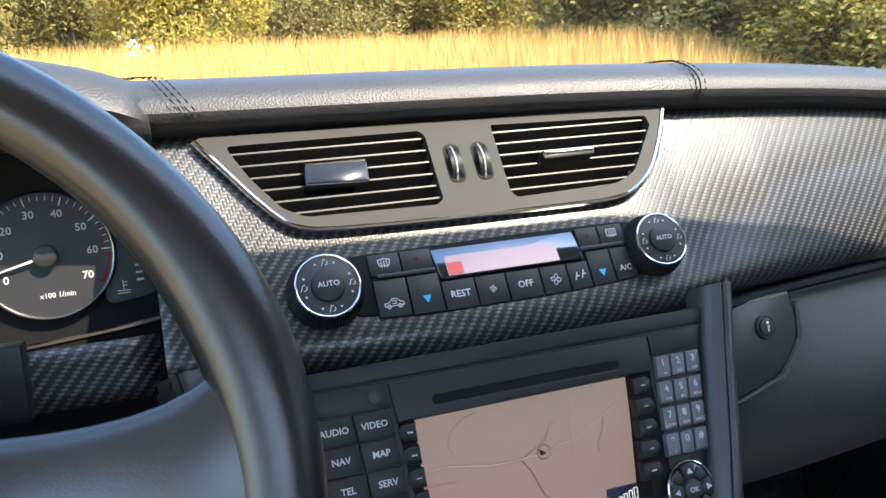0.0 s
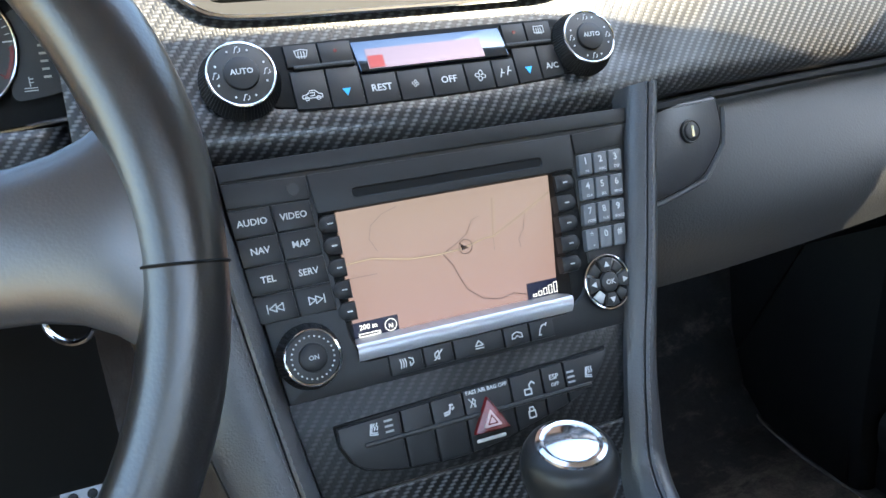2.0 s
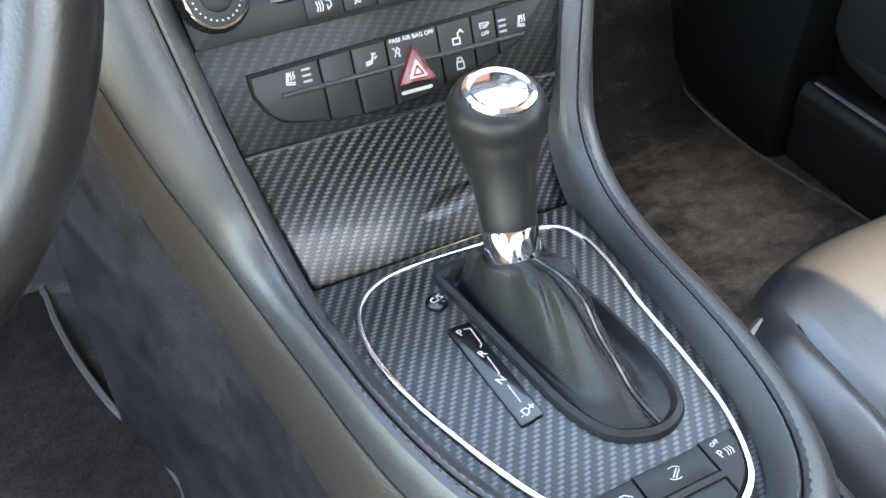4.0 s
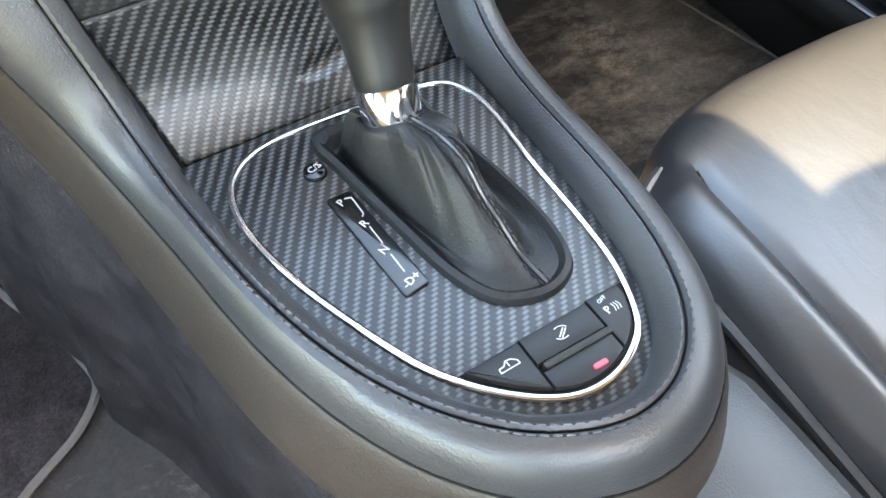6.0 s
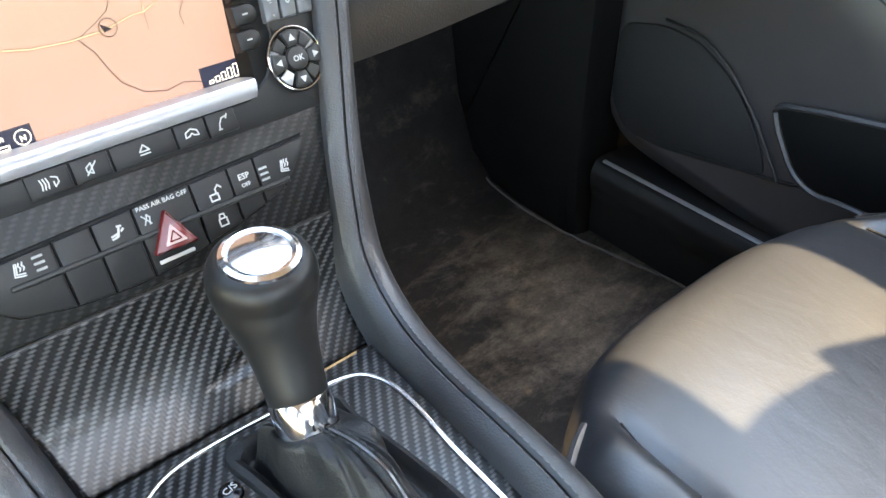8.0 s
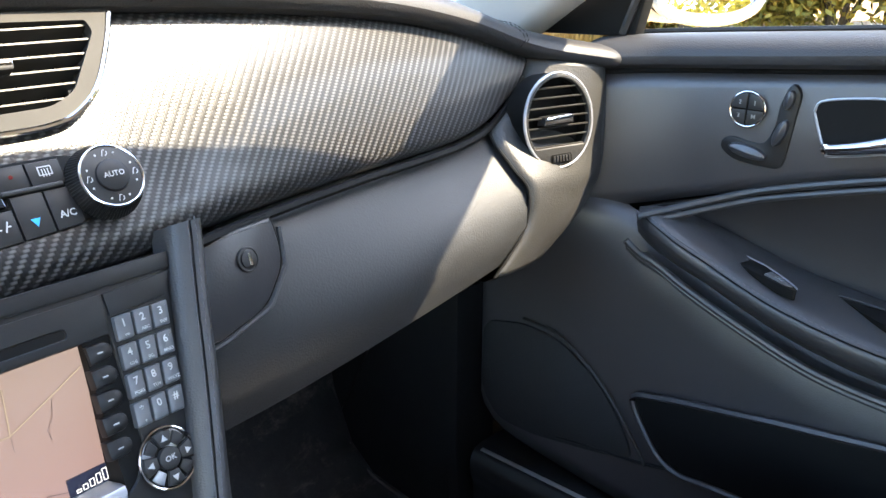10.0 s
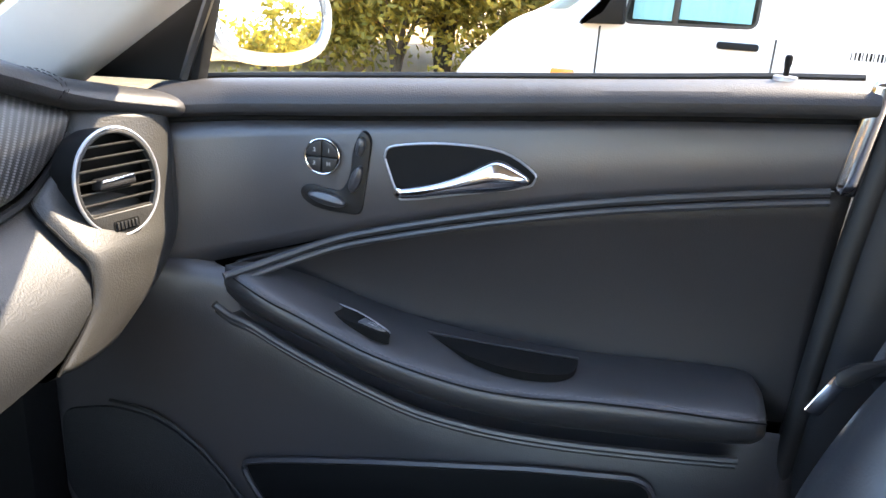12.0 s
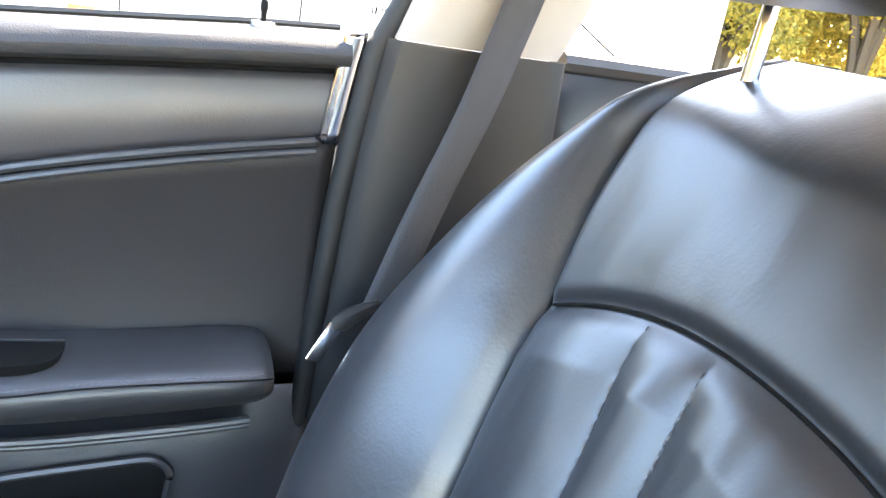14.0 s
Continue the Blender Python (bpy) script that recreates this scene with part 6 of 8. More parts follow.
part("ring", ring_tube(CL, 0, 0, 0.0418, 0, 0.0013, 64), CHROME, dial, "thin chrome ring")
for k in range(8):
    a = radians(208 - 34.5 * k)
    if k < 8:
        lettering(str(10 * k) if k else "0", CL, 0.0285 * math.cos(a), 0.0285 * math.sin(a), 0.0072, WHITE_PRINT if k < 8 else RED, dial, 0.0)
for k in range(36):
    a = radians(208 - 6.9 * k)
    long = k % 5 == 0
    strokes([[(rr * math.cos(a), rr * math.sin(a)) for rr in ((0.0345 if long else 0.0368), 0.0395)]], CL, RED if k > 30 else WHITE_PRINT, dial, 0.0009 if long else 0.0005, -0.0006, "tick")
part("red_zone", slab([Vector((rr * math.cos(radians(b)), rr * math.sin(radians(b)))) for rr, bs in ((0.0398, range(-34, 0, 4)), (0.0375, range(-4, -38, -4))) for b in bs], CL, -0.001, -0.0004), RED, dial, "red zone")
part("needle", slab(mm([(0, 1.0), (-34, -8.5), (-34.2, -9.2), (0, -1.2)]), CL, 0.001, 0.003), WHITE_PRINT, dial, "white needle")
part("needle_hub", slab(circle(0, 0, 0.0075, 28), CL, 0, 0.006, 0.002), GREY_PLASTIC, dial, "grey needle hub")
lettering("x100 1/min", CL, 0.004, -0.0265, 0.0048, WHITE_PRINT, dial, 0.0)
dial2 = part("speedometer", slab(circle(-0.100, 0.004, 0.058, 56), CL, -0.006, -0.001), DIAL, cluster, "black speedometer dial")
part("ring", ring_tube(CL, -0.100, 0.004, 0.0588, 0, 0.0013, 64), CHROME, dial2, "thin chrome ring")
gauge = part("temperature_gauge", slab(rounded(mm([(38, 20), (32, -38), (66, -34), (68, 20)]), 0.008), CL, -0.006, -0.002), DIAL, cluster, "small black temperature gauge")
strokes([[(0.0405, -0.0295), (0.0485, -0.0295)], [(0.0405, -0.0312), (0.0485, -0.0312)], [(0.0445, -0.0285), (0.0445, -0.0225)], [(0.0445, -0.0238), (0.0468, -0.0238)], [(0.0445, -0.0260), (0.0468, -0.0260)]], CL, WHITE_PRINT, gauge, 0.0006, -0.0014)
for k in range(9):
    part("mark", slab(rect(0.0535, -0.024 + 0.005 * k, 0.058, -0.0225 + 0.005 * k), CL, -0.003, -0.0012), BEIGE, gauge, "pale scale mark")
part("chrome_line", sweep([CL @ Vector((x, y, 0.006)) for x, y in ((-0.06, -0.062), (-0.02, -0.0585), (0.03, -0.055), (0.066, -0.0515))], 0.0024), CHROME, cluster, "bright chrome line under the dials")
hood_rows = []
for x in [-0.60 + 0.03 * k for k in range(13)] + [-0.23, -0.215, -0.20]:
    e = max(0.0, 1 - min(1, max(0, (abs(x + 0.39) - 0.08) / 0.11)) ** 2)
    hood_rows.append([(v[0], v[1] - 0.010 * e, v[2] - 0.004 + 0.022 * e) for v in pad_row(x)[1:9]])
surface("hood", hood_rows, PAD, cluster, "black stitched leather hood", thick=0.004)
# carbon strip beside the column, with a joint
strip_rows = [[(x, 0.664 - 0.006 * t, 0.958 - 0.036 * t - 0.004 * (x + 0.2)) for x in [-0.55 + 0.02 * k for k in range(18)]] for t in (0, 0.25, 0.5, 0.75, 1)]
surface("knee_trim", strip_rows, CARBON, dashboard, "grey twill carbon strip under the dials", thick=0.002, uv_turn=5)
part("trim_joint", slab(rect(-0.301, -0.022, -0.282, 0.022), frame_of((0, 0.652, 0.945), (1, 0, 0), (0, 0.1, 1)), -0.01, 0.006, 0.003), PLASTIC, dashboard, "black joint in the trim strip")
part("knee_panel", slab(rect(-0.70, 0.70, -0.14, 0.935, 0.01), frame_of((0, 0.675, 0), (1, 0, 0), (0, 0, 1)), -0.02, 0.0, 0.01), DEEP, dashboard, "black knee panel")


# ---- end of the dashboard beside the door ----
END = grained("grey-black end panel skin", (0.028, 0.0275, 0.026), 0.5, 0.0016, 0.35, spec=0.45)
left_line = curve_points([(0.613, 0.684, 1.001), (0.588, 0.674, 0.968), (0.530, 0.662, 0.940), (0.527, 0.632, 0.908), (0.534, 0.615, 0.885), (0.525, 0.612, 0.847), (0.487, 0.618, 0.806)], 5)
right_line = curve_points([(0.699, 0.634, 0.990), (0.699, 0.630, 0.955), (0.696, 0.626, 0.915), (0.693, 0.624, 0.885), (0.684, 0.624, 0.862), (0.655, 0.626, 0.835), (0.600, 0.632, 0.803)], 5)
rows = []
for k in range(13):
    t = k / 12
    rows.append([a.lerp(b, t) + Vector((0, -max(0.010, min(0.014, 0.010 + (a.z - 0.88) * 0.2)) * max(0.0, math.sin(math.pi * t)) ** 0.6, 0)) for a, b in zip(left_line, right_line)])
rows = [[rows[j][i] for j in range(len(rows))] for i in range(len(rows[0]))]
surface("end_panel", rows, END, dashboard, "grained grey end panel", thick=0.003)
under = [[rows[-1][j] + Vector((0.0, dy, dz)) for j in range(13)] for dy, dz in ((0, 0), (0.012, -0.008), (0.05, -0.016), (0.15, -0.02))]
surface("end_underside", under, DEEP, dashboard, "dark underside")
part("end_seam", sweep([p + Vector((-0.001, -0.0005, 0)) for p in left_line[10:]], 0.0016, seg=6), DEEP, dashboard, "dark joint")
part("carbon_gap", sweep([(x, lerp_curve(x, LOW_Y) - 0.0005, lerp_curve(x, LOW_Z) - 0.003) for x in [0.15 + 0.015 * k for k in range(31)]], 0.0036, seg=6), DEEP, dashboard, "dark gap under the carbon foil")

rv = thing("side_vent", "round side air vent with chrome ring and slats", "air vent", at=(0.632, 0.645, 0.93))
RV = frame_of((0.591, 0.6225, 0.9455), (0.96, -0.28, 0.0), (0.0, 0.12, 0.99))
ell = lambda r: [Vector((r * 0.0450 * math.cos(2 * math.pi * k / 48), r * 0.0478 * math.sin(2 * math.pi * k / 48))) for k in range(48)]
part("ring", sweep([RV @ Vector((p.x, p.y, 0.0022)) for p in ell(1.0)], 0.0016, True, 8, up=tuple(RV.to_3x3() @ Vector((0, 0, 1)))), SILVER, rv, "satin silver ring")
hole = [p for p in ell(0.90) if p.y > -0.0285]
hole = sorted(hole, key=lambda p: math.atan2(p.y - 0.004, p.x))
part("face", slab(ell(0.98), RV, -0.002, 0.0035, 0.001, hollow=hole), END, rv, "grey face plate")
part("drum", slab(ell(0.985), RV, -0.02, -0.002, hollow=ell(0.93)), DEEP, rv, "black drum")
part("duct", slab(ell(0.96), RV, -0.03, -0.014), DEEP, rv, "black duct")
for k in range(7):
    v = -0.0255 + 0.0098 * k
    s = span(hole, v)
    if s:
        bm = bmesh.new()
        prof = ((0.0011, 0.0005), (0.0003, 0.002), (-0.0008, 0.0016), (-0.0022, -0.012), (-0.0014, -0.012))
        ends = [[bm.verts.new(RV @ Vector((x, v + dv, h))) for dv, h in prof] for x in (s[0], s[1])]
        for i in range(5):
            bm.faces.new((ends[0][i], ends[0][(i + 1) % 5], ends[1][(i + 1) % 5], ends[1][i]))
        bm.faces.new(ends[0])
        bm.faces.new(ends[1][::-1])
        part("slat", bm, SLAT, rv)
tab = part("slider", slab(rounded(mm([(-22, 5.5), (-24, -4), (16, -3.5), (15, 6)]), 0.002), RV, -0.004, 0.0075, 0.002), PLASTIC, rv, "black slider tab")
part("trim", slab(rounded(mm([(-20, 5.5), (-22, 2.0), (14, 2.5), (14, 6)]), 0.001), RV, 0.0072, 0.0082, 0.0006), CHROME, tab, "bright chrome face")
part("wheel_slot", slab(rect(-0.014, -0.0430, 0.014, -0.0335, 0.003), RV, 0.002, 0.0042), DEEP, rv, "dark slot")
for k in range(6):
    part("rib", slab(rect(-0.0115 + 0.004 * k, -0.0415, -0.009 + 0.004 * k, -0.0350), RV, 0.004, 0.0058, 0.0005), GREY_PLASTIC, rv, "thumb wheel rib")

# ---- glove compartment ----
glove = thing("glove_box", "black glove compartment lid with a round key lock", "glove box", at=(0.2, 0.62, 0.9))
GL = frame_of((0.2, 0.6245, 0.9), (1, 0.06, 0), (0, 0.35, 1))
lid_o = rounded(mm([(-52, 26), (-50, -38), (-34, -39), (8, -30), (29, -8), (33, 6), (31, 29)]), [0.003, 0.004, 0.004, 0.012, 0.014, 0.008, 0.003])
part("latch_panel", slab(lid_o, GL, -0.02, 0.0055, 0.003), grained("smooth black latch plastic", (0.028, 0.028, 0.03), 0.36, 0.0014, 0.12), glove, "smooth black latch panel")
part("gap", sweep([GL @ Vector((p.x, p.y, 0.0015)) for p in lid_o], 0.0022, True, 6), DEEP, glove, "dark gap round the latch panel")
lock = part("lock", slab(circle(0.0015, 0.006, 0.0088, 28), GL, 0.004, 0.0070, 0.001), GREY_PLASTIC, glove, "round lock")
part("ring", ring_tube(GL, 0.0015, 0.006, 0.0080, 0.0070, 0.0007, 32), GREY_PLASTIC, lock, "thin lock ring")
part("cylinder", lathe([(0.0062, 0), (0.0062, 0.0022), (0.0048, 0.0026)], GL @ Vector((0.0015, 0.006, 0.0062)), GL.to_3x3() @ Vector((0, 0, 1)), GL.to_3x3() @ Vector((1, 0, 0)), GL.to_3x3() @ Vector((0, 1, 0)), 20), GREY_PLASTIC, lock, "dark key cylinder")
part("keyhole", slab(rect(0.0005, 0.002, 0.0028, 0.010), GL, 0.0085, 0.0092), CHROME, lock, "bright key slot")
part("lid_edge", sweep([GL @ Vector((x, y, 0.003)) for x, y in ((-0.052, -0.043), (-0.03, -0.041), (0.012, -0.031), (0.034, -0.008), (0.037, 0.02))], 0.0022, seg=6), PAD, glove, "raised lid edge")

# dash top joint lines
stitch_row = [Vector(v) for v in pad_row(0.187)]
seam = curve_points([v + Vector((0.001 - 0.055 * max(0, (v.z - 1.088)) - 0.09 * max(0, v.y - 0.70), -0.0022, 0.0022)) for v in stitch_row[2:8]], 5)
part("pad_seam", sweep(seam, 0.0007, seg=5), DEEP, dashboard, "sewn joint in the pad")
for d in (-0.004, 0.004):
    stitched([p + Vector((d, -0.0004, 0.0004)) for p in seam], dashboard, 0.006, 0.004, 0.0005, DEEP)
seam = curve_points([Vector(v) + Vector((0, -0.0022, 0.0022)) for v in pad_row(0.588)[2:8]], 5)
for d in (-0.003, 0.003):
    stitched([p + Vector((d - 0.25 * max(0, p.y - 0.69), -0.0004, 0.0004)) for p in seam], dashboard, 0.006, 0.004, 0.0005, DEEP)
seam = curve_points([Vector(v) + Vector((0, -0.0026, 0.0026)) for v in pad_row(-0.175)[1:8]], 5)
for d in (-0.004, 0.0, 0.004):
    stitched([p + Vector((d - 0.75 * max(0, p.z - 1.085) - 0.5 * max(0, p.y - 0.70), -0.0004, 0.0008)) for p in seam], dashboard, 0.006, 0.004, 0.0005, DEEP)

# ---- passenger door ----
door = thing("door_1", "black leather-trimmed passenger door with curved armrest", "car door", kind="structure", at=(0.74, 0.3, 0.7))


def sill_z(y):
    return lerp_curve(y, [(-0.05, 1.077), (-0.018, 1.075), (0.051, 1.0705), (0.168, 1.060), (0.40, 1.0405), (0.599, 1.023), (0.66, 1.016)])


def gap_z(y):
    return lerp_curve(y, [(-0.05, 1.045), (0.164, 1.028), (0.429, 1.002), (0.647, 0.982)])


def bead_hi(y):
    return lerp_curve(y, [(-0.02, 0.979), (0.0, 0.977), (0.104, 0.961), (0.207, 0.942), (0.314, 0.917), (0.424, 0.886), (0.51, 0.857), (0.57, 0.838), (0.66, 0.815)])


def bead_lo(y):
    return lerp_curve(y, [(-0.02, 0.731), (0.024, 0.729), (0.129, 0.721), (0.237, 0.716), (0.348, 0.724), (0.46, 0.761), (0.542, 0.799), (0.568, 0.822), (0.60, 0.835), (0.66, 0.84)])


ys = [-0.022 + 0.02 * k for k in range(35)]
# upper rail
rows = []
for y in ys:
    s, g = sill_z(y), gap_z(y)
    fw = max(0, (y - 0.58) / 0.08)
    rows.append([(0.748 - 0.03 * fw, y, g + 0.0), (0.728 - 0.03 * fw, y, g + 0.001), (0.716 - 0.03 * fw, y, g + 0.006), (0.714 - 0.03 * fw, y, g + 0.015), (0.720 - 0.025 * fw, y, g + 0.026), (0.735 - 0.02 * fw, y, s - 0.001), (0.755, y, s + 0.001), (0.772, y, s - 0.002), (0.774, y, s - 0.03)])
surface("top_rail", rows, PAD, door, "grained black leather sill rail", sub=1)


def door_x(y, z):
    hi, lo, g = bead_hi(y), bead_lo(y), gap_z(y)
    fw = max(0, (y - 0.54) / 0.12)
    if z > hi:
        t = (z - hi) / max(0.01, g - hi)
        return 0.735 - 0.006 * math.sin(math.pi * min(1, t)) - 0.034 * fw ** 1.5 - 0.004 * (1 - t)
    if z > lo and y < 0.57:
        t = (z - lo) / max(0.01, hi - lo)
        return 0.738 + 0.016 * math.sin(math.pi * min(1, max(0, t))) * min(1, (0.58 - y) / 0.15) - 0.03 * fw
    t = (lo - z)
    return 0.727 - 0.014 * min(1, t / 0.06) - 0.03 * min(1, fw) * max(0, 1 - t / 0.15)


def skin(name, z_hi, z_lo, n, material, label, y0=-0.022, y1=0.66):
    rows = []
    cols = [y0 + (y1 - y0) * k / 44 for k in range(45)]
    for k in range(n):
        t = k / (n - 1)
        rows.append([(door_x(y, z_hi(y) + (z_lo(y) - z_hi(y)) * t - 1e-4), y, z_hi(y) + (z_lo(y) - z_hi(y)) * t) for y in cols])
    return surface(name, rows, material, door, label, thick=0.004)


skin("upper_trim", lambda y: gap_z(y) - 0.004, lambda y: bead_hi(y) + 0.003, 9, DOOR_SKIN, "smooth black upper trim")
part("shadow_gap", sweep([(0.738 - 0.034 * max(0, (y - 0.54) / 0.12) ** 1.5, y, gap_z(y) - 0.002) for y in ys], 0.0045, seg=6), DEEP, door, "dark gap under the rail")
skin("inset_trim", lambda y: bead_hi(y) - 0.002, lambda y: bead_lo(y) + 0.005, 10, grained("matt dark inset leather", (0.022, 0.02, 0.021), 0.55, 0.0014, 0.2, spec=0.4), "dark leather inset", -0.022, 0.572)
skin("lower_trim", lambda y: bead_lo(y) - 0.002, lambda y: lerp_curve(y, [(-0.03, 0.425), (0.537, 0.434), (0.65, 0.446), (0.727, 0.458), (0.765, 0.472), (0.79, 0.50), (0.80, 0.55)]), 18, DOOR_SKIN, "black lower trim", -0.022, 0.805)
part("bead", sweep([(0.727 - 0.075 * max(0, (y - 0.46) / 0.1) ** 1.3, y, bead_hi(y)) for y in [0.0 + 0.015 * k for k in range(38)]], 0.0042, seg=8), LEATHER, door, "raised leather bead")
part("bead", sweep([(0.722 - 0.075 * max(0, (y - 0.46) / 0.1) ** 1.3, y, bead_hi(y) - 0.0085) for y in [0.0 + 0.015 * k for k in range(37)]], 0.0035, seg=8), LEATHER, door, "raised leather bead")

part("core", slab(rect(-1.08, 0.30, 0.02, 1.0, 0.02), frame_of((0.760, 0, 0), (0, -1, 0), (0, 0, 1)), -0.012, 0.0, 0.002), DEEP, door, "dark inner shell of the door")

# armrest: a curved, tapering cushion
ARM = [(0.562, 0.838, 0.846, 0.812, 0.006), (0.545, 0.842, 0.846, 0.800, 0.030), (0.51, 0.826, 0.836, 0.783, 0.052), (0.479, 0.811, 0.822, 0.770, 0.062), (0.44, 0.797, 0.808, 0.754, 0.070), (0.399, 0.786, 0.797, 0.740, 0.076), (0.345, 0.776, 0.789, 0.727, 0.080),
       (0.293, 0.770, 0.783, 0.720, 0.082), (0.24, 0.770, 0.781, 0.717, 0.082), (0.189, 0.774, 0.781, 0.718, 0.080), (0.12, 0.776, 0.784, 0.722, 0.078), (0.06, 0.776, 0.787, 0.727, 0.076), (0.034, 0.775, 0.786, 0.729, 0.072), (0.026, 0.768, 0.778, 0.733, 0.058)]
rows = []
for y, zo, zi, zb, w in ARM:
    xin = 0.724 - 0.5 * max(0, y - 0.47)
    xo = xin - w
    rows.append([(xin + 0.02, y, zi - 0.002), (xin, y, zi), (xin - w * 0.35, y, zi + 0.003), (xin - w * 0.75, y, zo + 0.007), (xo + 0.001, y, zo + 0.001), (xo - 0.002, y, zo - 0.010), (xo + 0.004, y, (zo + zb) / 2), (xo + w * 0.35, y, zb + 0.006), (xin + 0.01, y, zb)])
surface("armrest", rows, LEATHER, door, "padded black leather armrest", sub=2)
stitch = curve_points([(0.724 - 0.5 * max(0, y - 0.47) - w - 0.001, y, zo + 0.0005) for y, zo, zi, zb, w in ARM[1:]], 4)
part("arm_seam", sweep([p + Vector((0.0006, 0, 0)) for p in stitch], 0.0009, seg=5), DEEP, door, "sewn seam along the armrest")
stitched([p + Vector((0.002, 0, 0.004)) for p in stitch], door, 0.0055, 0.0038, 0.0005)
lob = curve_points([(0.665 - 0.5 * max(0, y - 0.53) + 0.03 * max(0, 0.10 - y), y, bead_lo(y) - 0.002) for y in (0.562, 0.548, 0.53, 0.49, 0.43, 0.36, 0.29, 0.22, 0.15, 0.09, 0.045)], 5)
part("bead", sweep(lob, 0.0040, seg=8), LEATHER, door, "raised leather bead")
part("bead", sweep([p + Vector((0.006, 0, -0.0085)) for p in lob], 0.0036, seg=8), LEATHER, door, "raised leather bead")
arm_under = [[p + Vector((dx, 0, dz)) for p in lob] for dx, dz in ((0.002, 0.002), (0.010, -0.010), (0.028, -0.022), (0.06, -0.03))]
surface("arm_underside", arm_under, DOOR_SKIN, door, "underside of the armrest")

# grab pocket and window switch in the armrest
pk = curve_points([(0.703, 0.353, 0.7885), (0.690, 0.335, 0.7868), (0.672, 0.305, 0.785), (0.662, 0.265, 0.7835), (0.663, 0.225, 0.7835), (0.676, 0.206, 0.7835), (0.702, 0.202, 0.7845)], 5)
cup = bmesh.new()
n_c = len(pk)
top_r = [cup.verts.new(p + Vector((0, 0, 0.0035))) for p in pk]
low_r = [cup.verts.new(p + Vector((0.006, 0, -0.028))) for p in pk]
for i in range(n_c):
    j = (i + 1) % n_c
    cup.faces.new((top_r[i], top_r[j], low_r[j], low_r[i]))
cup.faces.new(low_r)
# closed on top: the near-black face stands for shade inside the pocket
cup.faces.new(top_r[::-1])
pocket = part("grab_pocket", cup, DEEP, door, "closed black fill for the grab pocket's shade")
part("pocket_edge", sweep([(0.706, y, z) for y, z in ((0.356, 0.793), (0.28, 0.789), (0.202, 0.788))], 0.0012, seg=5), GREY_PLASTIC, pocket, "thin grey edge")
SWITCH_GREY = grained("silver-grey switch plastic", (0.10, 0.10, 0.105), 0.35, 0.001, 0.03)
SWP = frame_of((0.684, 0.432, 0.8075), (-0.40, -0.917, -0.1), (0.86, -0.36, 0.05))
lens_o = [Vector((0.051 * math.cos(a), 0.0105 * math.sin(a) * (1 - 0.35 * abs(math.cos(a))))) for a in [2 * math.pi * k / 40 for k in range(40)]]
swb = part("window_switch", slab(lens_o, SWP, -0.01, 0.0015, 0.001), DEEP, door, "lens-shaped window switch")
part("chrome_edge", sweep([SWP @ Vector((p.x, p.y, 0.002)) for p in lens_o if p.y > 0.0008], 0.0008, seg=6), SILVER, swb, "thin grey edge")
rocker = part("rocker", slab(rounded(mm([(14, -5.5), (40, -3.5), (46, 0.5), (40, 3.5), (14, 5.5)]), 0.002), SWP, 0, 0.0032, 0.0015), SWITCH_GREY, swb, "grey rocker")
strokes([[(0.025, -0.002), (0.034, -0.002), (0.034, 0.003), (0.026, 0.002), (0.025, -0.002)], [(0.0295, -0.002), (0.0295, 0.0022)]], SWP, WHITE_PRINT, rocker, 0.0007, 0.0036)
part("plate", slab(rounded(mm([(-46, 0), (-34, -5), (-16, -5.5), (-16, 5.5), (-34, 5)]), 0.002), SWP, 0, 0.0022, 0.0012), SWITCH_GREY, swb, "grey end plate")

# seat memory and seat adjustment
DX = 0.0105
mem = part("memory_switch", slab(circle(-0.479, 0.959, 0.0172, 40), DOOR, DX - 0.01, DX + 0.002), DEEP, door, "round seat memory switch")
part("ring", ring_tube(DOOR, -0.479, 0.959, 0.0178, DX + 0.002, 0.0012), CHROME, mem, "chrome ring")
for k, ch in enumerate(("2", "1", "3", "M")):
    sx, sy = (-1, 1, -1, 1)[k], (1, 1, -1, -1)[k]
    o = [Vector((-0.479 + sx * 0.0006, 0.959 + sy * 0.0006))] + [Vector((-0.479 + sx * (0.0006 + 0.0158 * math.cos(a)), 0.959 + sy * (0.0006 + 0.0158 * math.sin(a)))) for a in [math.pi / 2 * j / 8 for j in range(9)]]
    key = part("button", slab(o, DOOR, DX, DX + 0.0042, 0.001), GREY_PLASTIC, mem)
    lettering(ch, DOOR, -0.479 + sx * 0.0075, 0.959 + sy * 0.0068, 0.006, GREY_PRINT, key, DX + 0.0046)
adj_o = [Vector(p[:2]) for p in curve_points([(-0.439, 0.988, 0), (-0.430, 0.980, 0), (-0.4305, 0.960, 0), (-0.4335, 0.925, 0), (-0.438, 0.9045, 0), (-0.455, 0.9025, 0), (-0.485, 0.9055, 0), (-0.500, 0.915, 0), (-0.500, 0.925, 0), (-0.490, 0.9290, 0), (-0.472, 0.9265, 0), (-0.458, 0.9275, 0), (-0.450, 0.944, 0), (-0.447, 0.970, 0)], 4, True)]
adj = part("seat_switch", slab(adj_o, DOOR, DX - 0.01, DX + 0.002, 0.0015), PLASTIC, door, "seat adjustment switch")
